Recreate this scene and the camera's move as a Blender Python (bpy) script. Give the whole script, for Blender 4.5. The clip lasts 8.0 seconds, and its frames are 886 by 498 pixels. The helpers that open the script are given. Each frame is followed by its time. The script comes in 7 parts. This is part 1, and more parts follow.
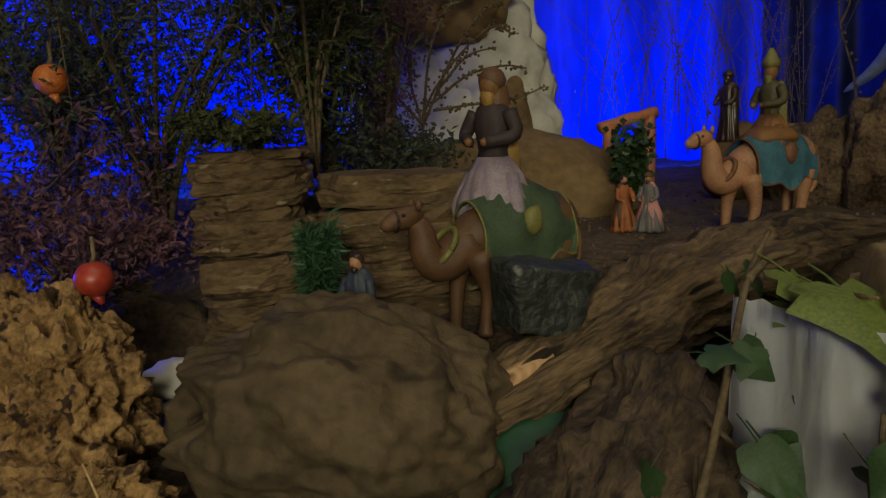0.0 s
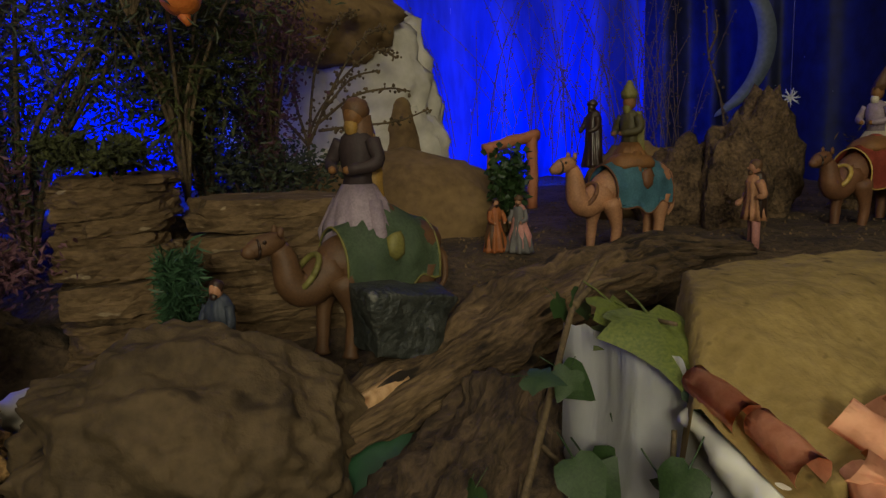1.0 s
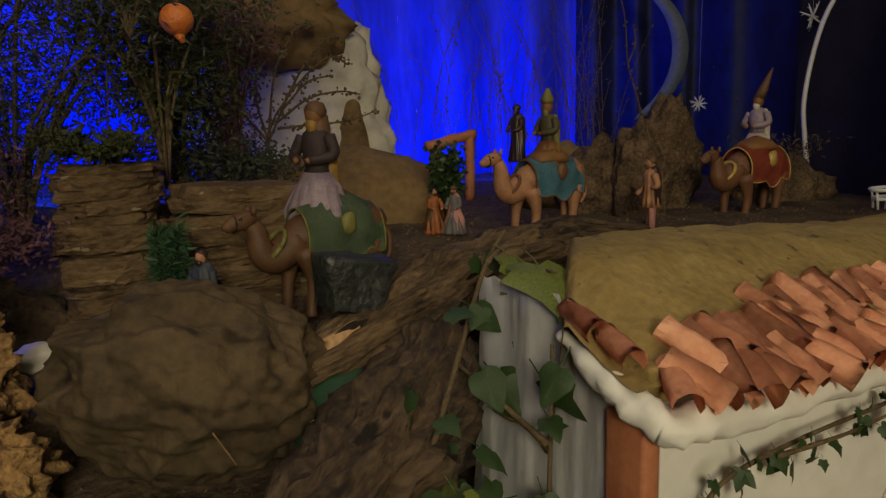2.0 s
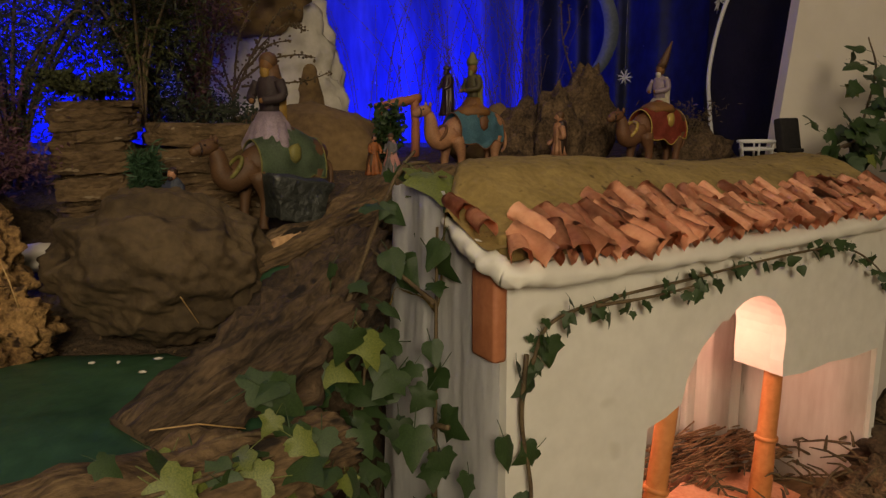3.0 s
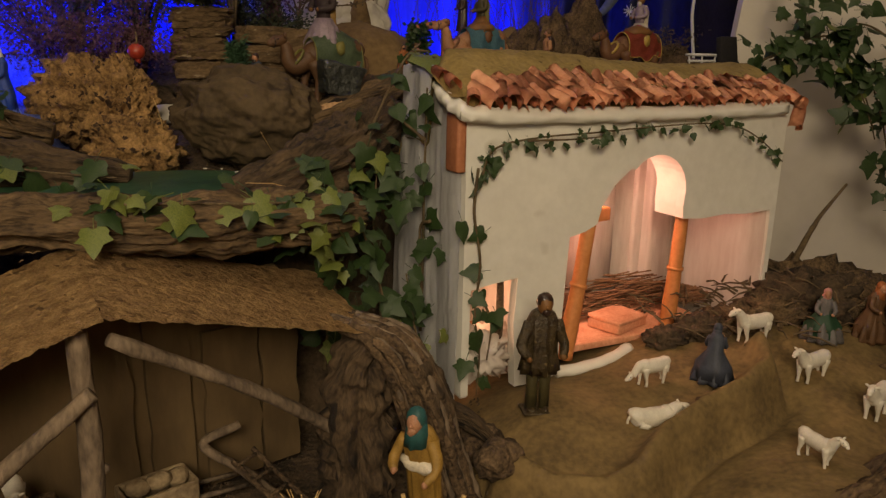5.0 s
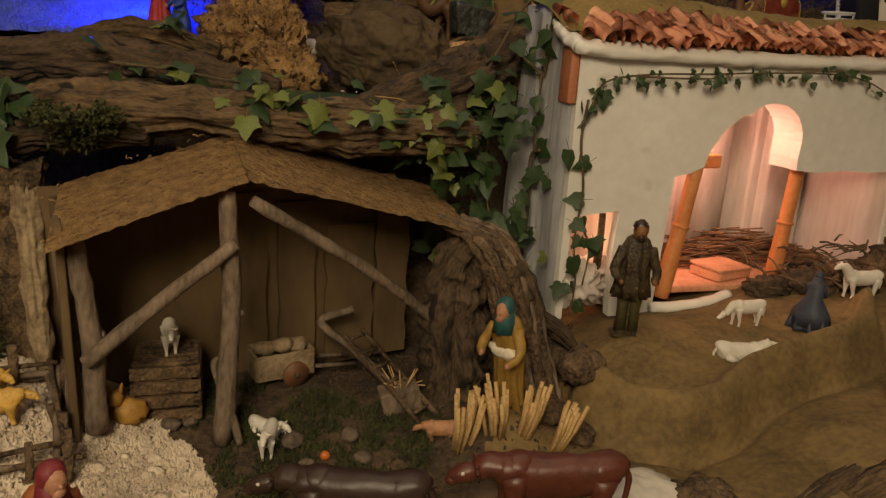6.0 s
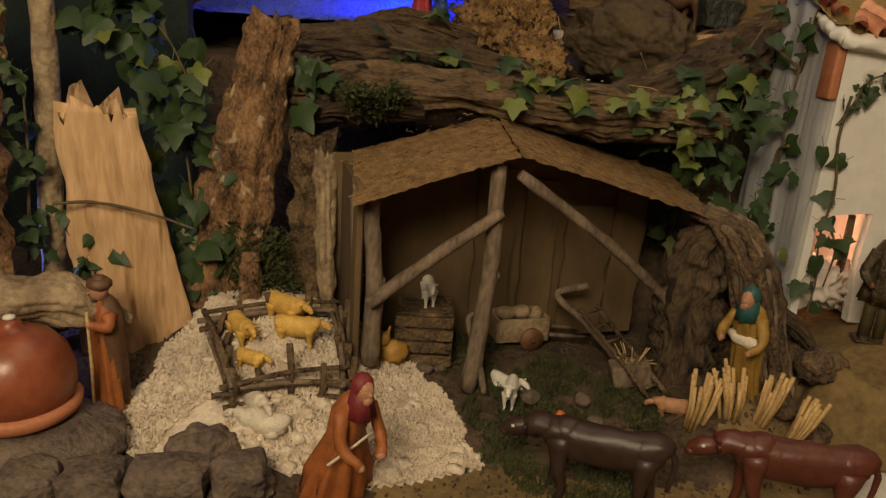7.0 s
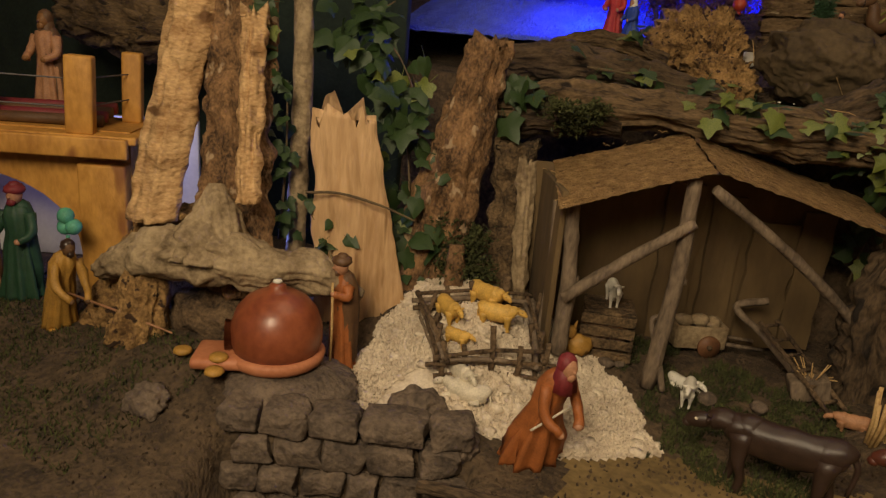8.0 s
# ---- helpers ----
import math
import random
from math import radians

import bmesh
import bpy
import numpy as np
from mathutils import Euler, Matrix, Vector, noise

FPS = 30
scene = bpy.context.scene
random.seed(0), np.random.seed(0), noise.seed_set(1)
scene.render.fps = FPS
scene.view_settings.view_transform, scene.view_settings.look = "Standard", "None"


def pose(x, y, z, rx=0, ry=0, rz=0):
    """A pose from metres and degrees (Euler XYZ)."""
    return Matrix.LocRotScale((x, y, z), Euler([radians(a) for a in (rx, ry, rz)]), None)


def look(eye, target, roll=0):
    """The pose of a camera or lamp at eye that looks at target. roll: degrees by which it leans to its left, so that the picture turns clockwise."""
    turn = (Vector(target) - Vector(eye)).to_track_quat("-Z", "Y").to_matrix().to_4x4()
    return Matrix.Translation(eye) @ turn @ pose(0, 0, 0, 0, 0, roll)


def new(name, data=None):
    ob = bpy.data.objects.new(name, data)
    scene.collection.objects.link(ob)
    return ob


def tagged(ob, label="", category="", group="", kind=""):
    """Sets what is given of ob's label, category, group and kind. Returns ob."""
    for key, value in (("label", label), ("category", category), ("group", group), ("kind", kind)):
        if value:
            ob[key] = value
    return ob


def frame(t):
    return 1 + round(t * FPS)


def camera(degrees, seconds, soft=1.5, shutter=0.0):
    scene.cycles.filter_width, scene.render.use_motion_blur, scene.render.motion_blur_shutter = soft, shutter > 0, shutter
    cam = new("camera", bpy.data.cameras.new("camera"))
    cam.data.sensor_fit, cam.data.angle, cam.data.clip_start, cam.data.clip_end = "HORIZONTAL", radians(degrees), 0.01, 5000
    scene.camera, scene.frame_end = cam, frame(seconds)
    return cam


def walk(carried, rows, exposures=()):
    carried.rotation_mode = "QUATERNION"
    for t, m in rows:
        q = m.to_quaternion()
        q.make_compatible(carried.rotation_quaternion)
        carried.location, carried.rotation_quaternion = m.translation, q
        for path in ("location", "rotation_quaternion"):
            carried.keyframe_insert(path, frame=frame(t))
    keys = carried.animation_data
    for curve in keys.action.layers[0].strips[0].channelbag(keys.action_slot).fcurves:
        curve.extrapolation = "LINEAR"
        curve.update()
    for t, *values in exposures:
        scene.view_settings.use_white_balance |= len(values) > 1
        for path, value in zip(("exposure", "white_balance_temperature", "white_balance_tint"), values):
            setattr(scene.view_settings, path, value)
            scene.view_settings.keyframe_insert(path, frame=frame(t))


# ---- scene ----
cam = camera(63.1, 8.0, soft=1.35)
PATH = [
    (0, (0.053, -0.011, 1.504), (-0.099, 1.953, 1.157), -2.7),
    (0.5, (0.075, -0.015, 1.511), (0.051, 1.957, 1.175), -2.2),
    (1, (0.096, -0.026, 1.517), (0.177, 1.946, 1.189), -1.9),
    (1.2, (0.104, -0.032, 1.518), (0.22, 1.937, 1.19), -1.9),
    (2.5, (0.09, -0.263, 1.507), (0.351, 1.691, 1.17), -0.8),
    (3, (0.129, -0.338, 1.469), (0.417, 1.607, 1.104), -0.3),
    (3.5, (0.175, -0.407, 1.434), (0.473, 1.529, 1.034), 0.2),
    (4, (0.187, -0.492, 1.429), (0.468, 1.443, 1.007), 0.2),
    (4.5, (0.172, -0.599, 1.412), (0.413, 1.334, 0.955), 0.8),
    (4.7, (0.173, -0.65, 1.411), (0.369, 1.283, 0.937), 0.8),
    (5.8, (0.208, -0.798, 1.337), (0.082, 1.128, 0.814), 3.0),
    (6, (0.213, -0.813, 1.33), (-0.009, 1.1, 0.79), 3.3),
    (6.5, (0.184, -0.849, 1.323), (-0.284, 1.01, 0.753), 3.9),
    (7, (0.152, -0.902, 1.321), (-0.546, 0.877, 0.733), 4.2),
    (7.5, (0.142, -0.974, 1.319), (-0.75, 0.717, 0.729), 4.4),
    (8, (0.137, -1.028, 1.329), (-0.909, 0.573, 0.742), 4.9),
]
walk(cam, [(t, look(eye, target, roll)) for t, eye, target, roll in PATH], [(0.0, 0.02, 5500, -7), (1.2, -0.05, 5750, -3), (2.5, -0.1, 6150, 4), (3.5, 0.0, 6500, 10), (8.0, 0.0, 6500, 10)])

# ---- light ----
world = bpy.data.worlds.new("room")
scene.world = world
world.use_nodes = True
world.node_tree.nodes["Background"].inputs[0].default_value = (1.0, 0.8, 0.6, 1)
world.node_tree.nodes["Background"].inputs[1].default_value = 0.02


def area(name, eye, target, size, watts, colour, spread=180):
    d = bpy.data.lights.new(name, "AREA")
    d.size, d.energy, d.color, d.spread = size, watts, colour, radians(spread)
    ob = new(name, d)
    ob.matrix_world = look(eye, target)
    return ob


def bulb(name, eye, watts, colour, radius=0.012):
    d = bpy.data.lights.new(name, "POINT")
    d.energy, d.color, d.shadow_soft_size = watts, colour, radius
    new(name, d).location = eye


area("room_lamp", (0.12, -1.50, 1.95), (0.1, 0.0, 1.05), 0.5, 19.5, (1.0, 0.795, 0.52))
# unseen soft fill from above, added to lift shadows and upward faces
area("overhead_fill", (0.2, -0.2, 2.96), (0.2, -0.2, 0.0), 1.2, 7.0, (1.0, 0.78, 0.5))
area("blue_strip", (0.36, 1.54, 1.37), (0.36, 1.78, 1.62), 0.3, 7.5, (0.004, 0.03, 1.0))
area("blue_strip_west", (-0.60, 1.22, 1.40), (-0.5, 1.80, 1.55), 0.6, 22, (0.004, 0.035, 1.0))
bulb("snow_blue_lamp", (-0.60, 0.60, 1.425), 3.2, (0.006, 0.03, 1.0))
bulb("house_bulb", (0.437, 0.401, 1.27), 1.2, (1.0, 0.5, 0.37), 0.015)
bulb("arch_violet_lamp", (-0.98, -0.36, 1.10), 0.5, (0.25, 0.3, 1.0))
bulb("house_door_bulb", (0.262, 0.325, 1.06), 0.22, (1.0, 0.5, 0.28), 0.01)
bulb("root_violet_lamp", (-0.66, -0.30, 1.02), 0.35, (0.18, 0.25, 1.0))

# ---- materials ----
def surface(name, low, high, scale=30.0, rough=0.8, bump=0.3, bump_scale=None, stretch=(1, 1, 1), metal=0.0, spots=None, coat=0.0, sub=0.0, grain=False):
    """Two-scale mottled surface: large stains, fine grain, relief, optional specks."""
    m = bpy.data.materials.new(name)
    m.use_nodes = True
    t = m.node_tree
    n, l = t.nodes, t.links
    b = n["Principled BSDF"]
    co = n.new("ShaderNodeTexCoord")
    mp = n.new("ShaderNodeMapping")
    mp.inputs["Scale"].default_value = stretch
    l.new(co.outputs["UV" if grain else "Object"], mp.inputs[0])
    info = n.new("ShaderNodeObjectInfo")
    add = n.new("ShaderNodeVectorMath")
    add.operation = "ADD"
    l.new(mp.outputs[0], add.inputs[0])
    l.new(info.outputs["Random"], add.inputs[1])
    big, fine = n.new("ShaderNodeTexNoise"), n.new("ShaderNodeTexNoise")
    big.inputs["Scale"].default_value, big.inputs["Detail"].default_value = scale, 4
    fine.inputs["Scale"].default_value, fine.inputs["Detail"].default_value = scale * 7, 5
    l.new(add.outputs[0], big.inputs["Vector"])
    l.new(add.outputs[0], fine.inputs["Vector"])
    mixf = n.new("ShaderNodeMath")
    mixf.operation = "MULTIPLY_ADD"
    mixf.inputs[1].default_value = 0.45
    l.new(fine.outputs[0], mixf.inputs[0])
    half = n.new("ShaderNodeMath")
    half.operation = "MULTIPLY"
    half.inputs[1].default_value = 0.55
    l.new(big.outputs[0], half.inputs[0])
    l.new(half.outputs[0], mixf.inputs[2])
    ramp = n.new("ShaderNodeValToRGB")
    ramp.color_ramp.elements[0].position, ramp.color_ramp.elements[1].position = 0.36, 0.64
    ramp.color_ramp.elements[0].color, ramp.color_ramp.elements[1].color = (*low, 1), (*high, 1)
    l.new(mixf.outputs[0], ramp.inputs[0])
    colour = ramp.outputs[0]
    if spots:
        vo = n.new("ShaderNodeTexNoise")
        vo.inputs["Scale"].default_value, vo.inputs["Detail"].default_value = spots[1], 2
        l.new(add.outputs[0], vo.inputs["Vector"])
        r2 = n.new("ShaderNodeValToRGB")
        r2.color_ramp.elements[0].position, r2.color_ramp.elements[1].position = spots[2], spots[2] + 0.06
        l.new(vo.outputs[0], r2.inputs[0])
        mx = n.new("ShaderNodeMix")
        mx.data_type = "RGBA"
        l.new(r2.outputs[0], mx.inputs[0])
        l.new(colour, mx.inputs[6])
        mx.inputs[7].default_value = (*spots[0], 1)
        colour = mx.outputs[2]
    l.new(colour, b.inputs["Base Color"])
    b.inputs["Roughness"].default_value, b.inputs["Metallic"].default_value = rough, metal
    b.inputs["Coat Weight"].default_value = coat
    if sub:
        b.inputs["Subsurface Weight"].default_value = sub
        b.inputs["Subsurface Radius"].default_value = (0.004, 0.003, 0.002)
    if bump:
        bn = n.new("ShaderNodeTexNoise")
        bn.inputs["Scale"].default_value, bn.inputs["Detail"].default_value = bump_scale or scale * 4, 6
        l.new(add.outputs[0], bn.inputs["Vector"])
        bp = n.new("ShaderNodeBump")
        bp.inputs["Strength"].default_value, bp.inputs["Distance"].default_value = min(bump, 1.0), 0.010 if bump >= 0.8 else 0.006
        l.new(bn.outputs[0], bp.inputs["Height"])
        l.new(bp.outputs[0], b.inputs["Normal"])
    return m


BARK = surface("bark", (0.025, 0.014, 0.007), (0.2, 0.13, 0.07), 34, 0.9, 1.0, 110, (1, 1, 1))
BARKRED = surface("bark_red", (0.028, 0.017, 0.008), (0.23, 0.15, 0.075), 36, 0.9, 1.0, 120)
LOGBARK = surface("log_bark", (0.02, 0.012, 0.006), (0.13, 0.085, 0.046), 48, 0.9, 1.0, 120, (1, 0.36, 1), spots=((0.012, 0.007, 0.004), 60, 0.62), grain=True)
LOGBARKRED = surface("log_bark_red", (0.028, 0.016, 0.007), (0.2, 0.13, 0.064), 44, 0.9, 1.0, 110, (1, 0.36, 1), spots=((0.014, 0.008, 0.004), 60, 0.62), grain=True)
SHEDWALL = surface("shed_back_board", (0.085, 0.055, 0.024), (0.15, 0.098, 0.043), 8, 0.9, 0.25, 60, (1, 1, 0.4))
ARCHPAINT = surface("orange_ochre_wood", (0.4, 0.18, 0.03), (0.66, 0.34, 0.07), 16, 0.6, 0.4, 70, (1, 1, 0.5), spots=((0.3, 0.12, 0.03), 20, 0.66))
CORK = surface("cork", (0.1, 0.052, 0.018), (0.44, 0.265, 0.1), 35, 0.95, 1.0, 90, spots=((0.04, 0.02, 0.01), 70, 0.6))
BOULDER = surface("boulder_cork", (0.045, 0.029, 0.013), (0.115, 0.078, 0.038), 16, 0.85, 0.8, 45, spots=((0.03, 0.018, 0.008), 30, 0.62))
ROCK = surface("layered_rock", (0.07, 0.043, 0.019), (0.2, 0.13, 0.064), 26, 0.9, 0.8, 70, (0.8, 0.8, 1.8), spots=((0.35, 0.27, 0.17), 60, 0.66))
GREYWOOD = surface("weathered_wood", (0.09, 0.065, 0.045), (0.27, 0.2, 0.135), 30, 0.85, 0.7, 120, (1, 1, 0.35))
DRIFT = surface("grey_driftwood", (0.16, 0.11, 0.06), (0.42, 0.32, 0.19), 22, 0.85, 0.8, 60)
PALEWOOD = surface("pale_split_wood", (0.42, 0.245, 0.11), (0.68, 0.45, 0.24), 11, 0.7, 0.5, 60, (2.2, 2.2, 0.25), spots=((0.2, 0.09, 0.03), 16, 0.64))
SPLIT = surface("split_log_wood", (0.3, 0.16, 0.06), (0.68, 0.45, 0.22), 22, 0.85, 0.8, 60, (0.9, 0.9, 2.0), spots=((0.16, 0.08, 0.03), 14, 0.64))
ROTTEN = surface("rotten_trunk", (0.035, 0.018, 0.008), (0.34, 0.19, 0.085), 30, 0.9, 1.0, 80, (1.3, 1.3, 0.9), spots=((0.42, 0.3, 0.18), 36, 0.63))
SAND = surface("brown_sand", (0.2, 0.14, 0.042), (0.34, 0.245, 0.085), 20, 0.95, 0.7, 70, spots=((0.1, 0.065, 0.02), 60, 0.66))
MUD = surface("brown_mud", (0.105, 0.07, 0.026), (0.235, 0.158, 0.06), 16, 0.85, 0.5, 60)
SOIL = surface("dark_soil", (0.03, 0.02, 0.012), (0.12, 0.08, 0.045), 22, 0.95, 0.9, 90)
GRAVEL = surface("pale_grit", (0.5, 0.405, 0.3), (0.8, 0.7, 0.55), 34, 0.9, 0.6, 200)
PLASTER = surface("white_plaster", (0.76, 0.74, 0.67), (0.86, 0.84, 0.77), 9, 0.65, 0.12, 60, spots=((0.6, 0.57, 0.48), 12, 0.7))
FOAM = surface("white_fluted_wall", (0.7, 0.7, 0.72), (0.82, 0.82, 0.82), 14, 0.7, 0.25, 40, (1.5, 1.5, 0.5))
STREAK = surface("streaked_inner_plaster", (0.62, 0.54, 0.48), (0.8, 0.74, 0.68), 6, 0.7, 0.2, 50, (2, 2, 0.4), spots=((0.35, 0.24, 0.18), 40, 0.72))
TERRA = surface("terracotta", (0.66, 0.28, 0.15), (0.86, 0.46, 0.28), 30, 0.8, 0.3, 120, spots=((0.7, 0.5, 0.38), 45, 0.74))
ORANGE = surface("orange_wash", (0.55, 0.19, 0.05), (0.72, 0.3, 0.1), 20, 0.55, 0.2, 90)
BOARD = surface("fibre_board", (0.27, 0.155, 0.055), (0.66, 0.43, 0.19), 75, 0.9, 0.9, 140, (1, 1, 1), spots=((0.2, 0.115, 0.045), 70, 0.64))
GLAZE = surface("glazed_clay", (0.17, 0.042, 0.018), (0.3, 0.085, 0.035), 14, 0.36, 0.12, 40, coat=0.12)
CLAY = surface("red_clay", (0.4, 0.14, 0.06), (0.52, 0.21, 0.1), 24, 0.6, 0.2, 80)
WATER = surface("painted_water", (0.012, 0.045, 0.02), (0.035, 0.095, 0.045), 10, 0.5, 0.25, 40)
GRASS = surface("green_bristle", (0.02, 0.05, 0.02), (0.06, 0.13, 0.06), 40, 0.6, 0.1)
MOSS = surface("moss", (0.025, 0.032, 0.008), (0.1, 0.11, 0.03), 40, 0.95, 1.0, 200)
STRAW = surface("straw", (0.34, 0.2, 0.07), (0.62, 0.43, 0.19), 40, 0.7, 0.2, 150)
DRYSTRAW = surface("brown_straw", (0.13, 0.07, 0.035), (0.36, 0.2, 0.1), 40, 0.8, 0.3, 150)
STEM = surface("ivy_stem", (0.06, 0.04, 0.02), (0.17, 0.12, 0.06), 50, 0.8, 0.4, 150)
IVY = surface("ivy_leaf", (0.016, 0.036, 0.009), (0.04, 0.075, 0.02), 22, 0.5, 0.15, 90)
IVYLIGHT = surface("young_ivy_leaf", (0.07, 0.10, 0.018), (0.19, 0.215, 0.045), 26, 0.45, 0.15, 90)
PURPLELEAF = surface("purple_dried_leaf", (0.06, 0.025, 0.04), (0.17, 0.075, 0.10), 40, 0.7, 0.2)
DARKLEAF = surface("dark_needle", (0.018, 0.026, 0.014), (0.07, 0.08, 0.042), 40, 0.7, 0.2)
WALLPAINT = surface("room_wall_paint", (0.67, 0.62, 0.55), (0.74, 0.69, 0.62), 4, 0.8, 0.05, 60)
BLACK = surface("black_cloth", (0.006, 0.005, 0.006), (0.014, 0.012, 0.014), 20, 0.9, 0.2)
# backdrop cloth: the blue lamp light is put into its base colour
CURTAIN = surface("sky_cloth_blue_light", (0.02, 0.03, 0.28), (0.05, 0.07, 0.6), 5, 0.7, 0.1, 60, (1.6, 1, 0.35), spots=((0.9, 0.9, 0.95), 55, 0.76))
# dark night print; the blue light's falloff is put into its colour too
NIGHT = surface("night_print_falloff", (0.004, 0.006, 0.02), (0.014, 0.02, 0.09), 5, 0.7, 0.1, 60, spots=((0.6, 0.6, 0.7), 60, 0.77))
MOON = surface("moon_print", (0.07, 0.09, 0.13), (0.13, 0.155, 0.21), 20, 0.7, 0.05)
PEAK = surface("white_mountain", (0.5, 0.47, 0.4), (0.68, 0.64, 0.57), 10, 0.85, 0.3, 40)
OCHRE = surface("ochre_hill", (0.12, 0.075, 0.032), (0.24, 0.155, 0.065), 12, 0.9, 0.4, 50)
DARKSTONE = surface("dark_green_stone", (0.02, 0.024, 0.022), (0.06, 0.065, 0.058), 40, 0.5, 0.8, 90, spots=((0.16, 0.16, 0.14), 70, 0.68))
STONE = surface("wall_stone", (0.06, 0.045, 0.035), (0.19, 0.14, 0.1), 26, 0.9, 0.9, 70)
GREYSTONE = surface("grey_pebble", (0.12, 0.12, 0.12), (0.24, 0.24, 0.23), 40, 0.7, 0.3)
CLOTH = surface("plum_table_cloth", (0.03, 0.006, 0.014), (0.055, 0.012, 0.024), 60, 0.9, 0.2, 300)
# artificial snow: tinted so that blue lamp light sits in the base colour
SNOW = surface("snow_blue_light_colour", (0.10, 0.14, 0.5), (0.16, 0.24, 0.72), 30, 0.8, 0.8, 120)
WHITEPLASTIC = surface("white_plastic", (0.6, 0.6, 0.6), (0.7, 0.7, 0.7), 20, 0.35, 0.0)


def paint(name, c, rough=0.6, dark=0.6):
    """Painted resin of the figures: a wash that settles unevenly."""
    return surface(name, tuple(v * dark for v in c), c, 70, rough, 0.12, 120)


SKIN = paint("painted_skin", (0.5, 0.25, 0.14))
BROWN = paint("brown_paint", (0.14, 0.07, 0.03))
DARKBROWN = paint("dark_brown_paint", (0.045, 0.025, 0.018), 0.3)
RUST = paint("rust_paint", (0.38, 0.12, 0.03))
CRIMSON = paint("crimson_paint", (0.22, 0.025, 0.03))
OLIVE = paint("olive_paint", (0.22, 0.2, 0.05))
MUSTARD = paint("mustard_paint", (0.48, 0.26, 0.05))
YELLOW = paint("yellow_paint", (0.75, 0.46, 0.1))
CREAM = paint("cream_paint", (0.78, 0.7, 0.55))
PINK = paint("pink_paint", (0.6, 0.28, 0.25))
GREENCLOTH = paint("green_paint", (0.15, 0.21, 0.12))
# near-black green for the sheet added behind the archway
DARKBACKING = surface("dark_backing_sheet", (0.006, 0.014, 0.01), (0.016, 0.03, 0.02), 20, 0.9, 0.3)
DARKGREEN = paint("dark_green_paint", (0.02, 0.07, 0.035))
BLUECLOTH = paint("turquoise_paint", (0.15, 0.34, 0.45))
NAVY = paint("navy_paint", (0.05, 0.06, 0.09))
BLUE = paint("blue_paint", (0.03, 0.08, 0.4))
RED = paint("red_paint", (0.55, 0.05, 0.05))
REDBLANKET = paint("red_blanket_paint", (0.5, 0.1, 0.06))
LILAC = paint("lilac_paint", (0.36, 0.28, 0.34))
TAN = paint("camel_paint", (0.48, 0.24, 0.12))
DARKTAN = paint("dark_camel_paint", (0.2, 0.09, 0.04))
GOLD = paint("gold_paint", (0.6, 0.42, 0.1), 0.3)
COWRED = paint("red_cow_paint", (0.12, 0.034, 0.02), 0.42)
COWBLACK = paint("black_cow_paint", (0.045, 0.025, 0.018), 0.45)
WHITE = paint("white_paint", (0.8, 0.76, 0.66), 0.5, 0.8)
GREY = paint("grey_paint", (0.16, 0.15, 0.15))
PLUM = paint("dull_plum_paint", (0.045, 0.028, 0.03), 0.7)
TEAL = paint("teal_paint", (0.025, 0.11, 0.11))
OCHREROBE = paint("ochre_robe_paint", (0.36, 0.21, 0.04))
DARKOLIVE = paint("dark_olive_paint", (0.085, 0.07, 0.025))
SADDLE = paint("saddle_paint", (0.26, 0.12, 0.035))
FURCOAT = surface("painted_fur", (0.018, 0.011, 0.006), (0.085, 0.06, 0.026), 110, 0.35, 0.6, 260, spots=((0.2, 0.145, 0.06), 120, 0.68))
MINT = paint("mint_paint", (0.12, 0.45, 0.3))
ORANGEFRUIT = surface("orange_peel", (0.5, 0.12, 0.02), (0.62, 0.2, 0.035), 40, 0.45, 0.3, 300)
REDFRUIT = surface("red_fruit", (0.28, 0.022, 0.015), (0.4, 0.055, 0.025), 30, 0.4, 0.1)

# ---- mesh helpers ----
def mesh_of(name, bm, mats, smooth=True):
    me = bpy.data.meshes.new(name)
    bmesh.ops.recalc_face_normals(bm, faces=bm.faces[:])
    bm.to_mesh(me)
    bm.free()
    for m in mats if isinstance(mats, (list, tuple)) else [mats]:
        me.materials.append(m)
    if smooth:
        me.shade_smooth()
    return me


def part(name, bm, material, parent, label="", smooth=True):
    ob = new(name, mesh_of(name, bm, material, smooth))
    ob.parent = parent
    return tagged(ob, label)


def thing(name, m, label, category, group="", kind=""):
    ob = new(name)
    ob.matrix_world = m
    ob.empty_display_size = 0.02
    return tagged(ob, label, category, group, kind)


def single(name, bm, mats, m, label, category, group="", kind="", smooth=True):
    ob = new(name, mesh_of(name, bm, mats, smooth))
    ob.matrix_world = m
    return tagged(ob, label, category, group, kind)


def shape(bm):
    """Marks how many faces there are, to give the next ones a material."""
    return len(bm.faces)


def dye(bm, start, index):
    bm.faces.ensure_lookup_table()
    for f in bm.faces[start:]:
        f.material_index = index


def box(bm, c, s, rot=(0, 0, 0), bevel=0.0, mat=0, wob=0.0, seed=0):
    k = shape(bm)
    m = pose(*c, *rot) @ Matrix.Diagonal((*s, 1))
    vs = bmesh.ops.create_cube(bm, size=1, matrix=m)["verts"]
    if bevel:
        es = list({e for v in vs for e in v.link_edges})
        bmesh.ops.bevel(bm, geom=es, offset=bevel, segments=2, affect="EDGES", profile=0.6)
    dye(bm, k, mat)


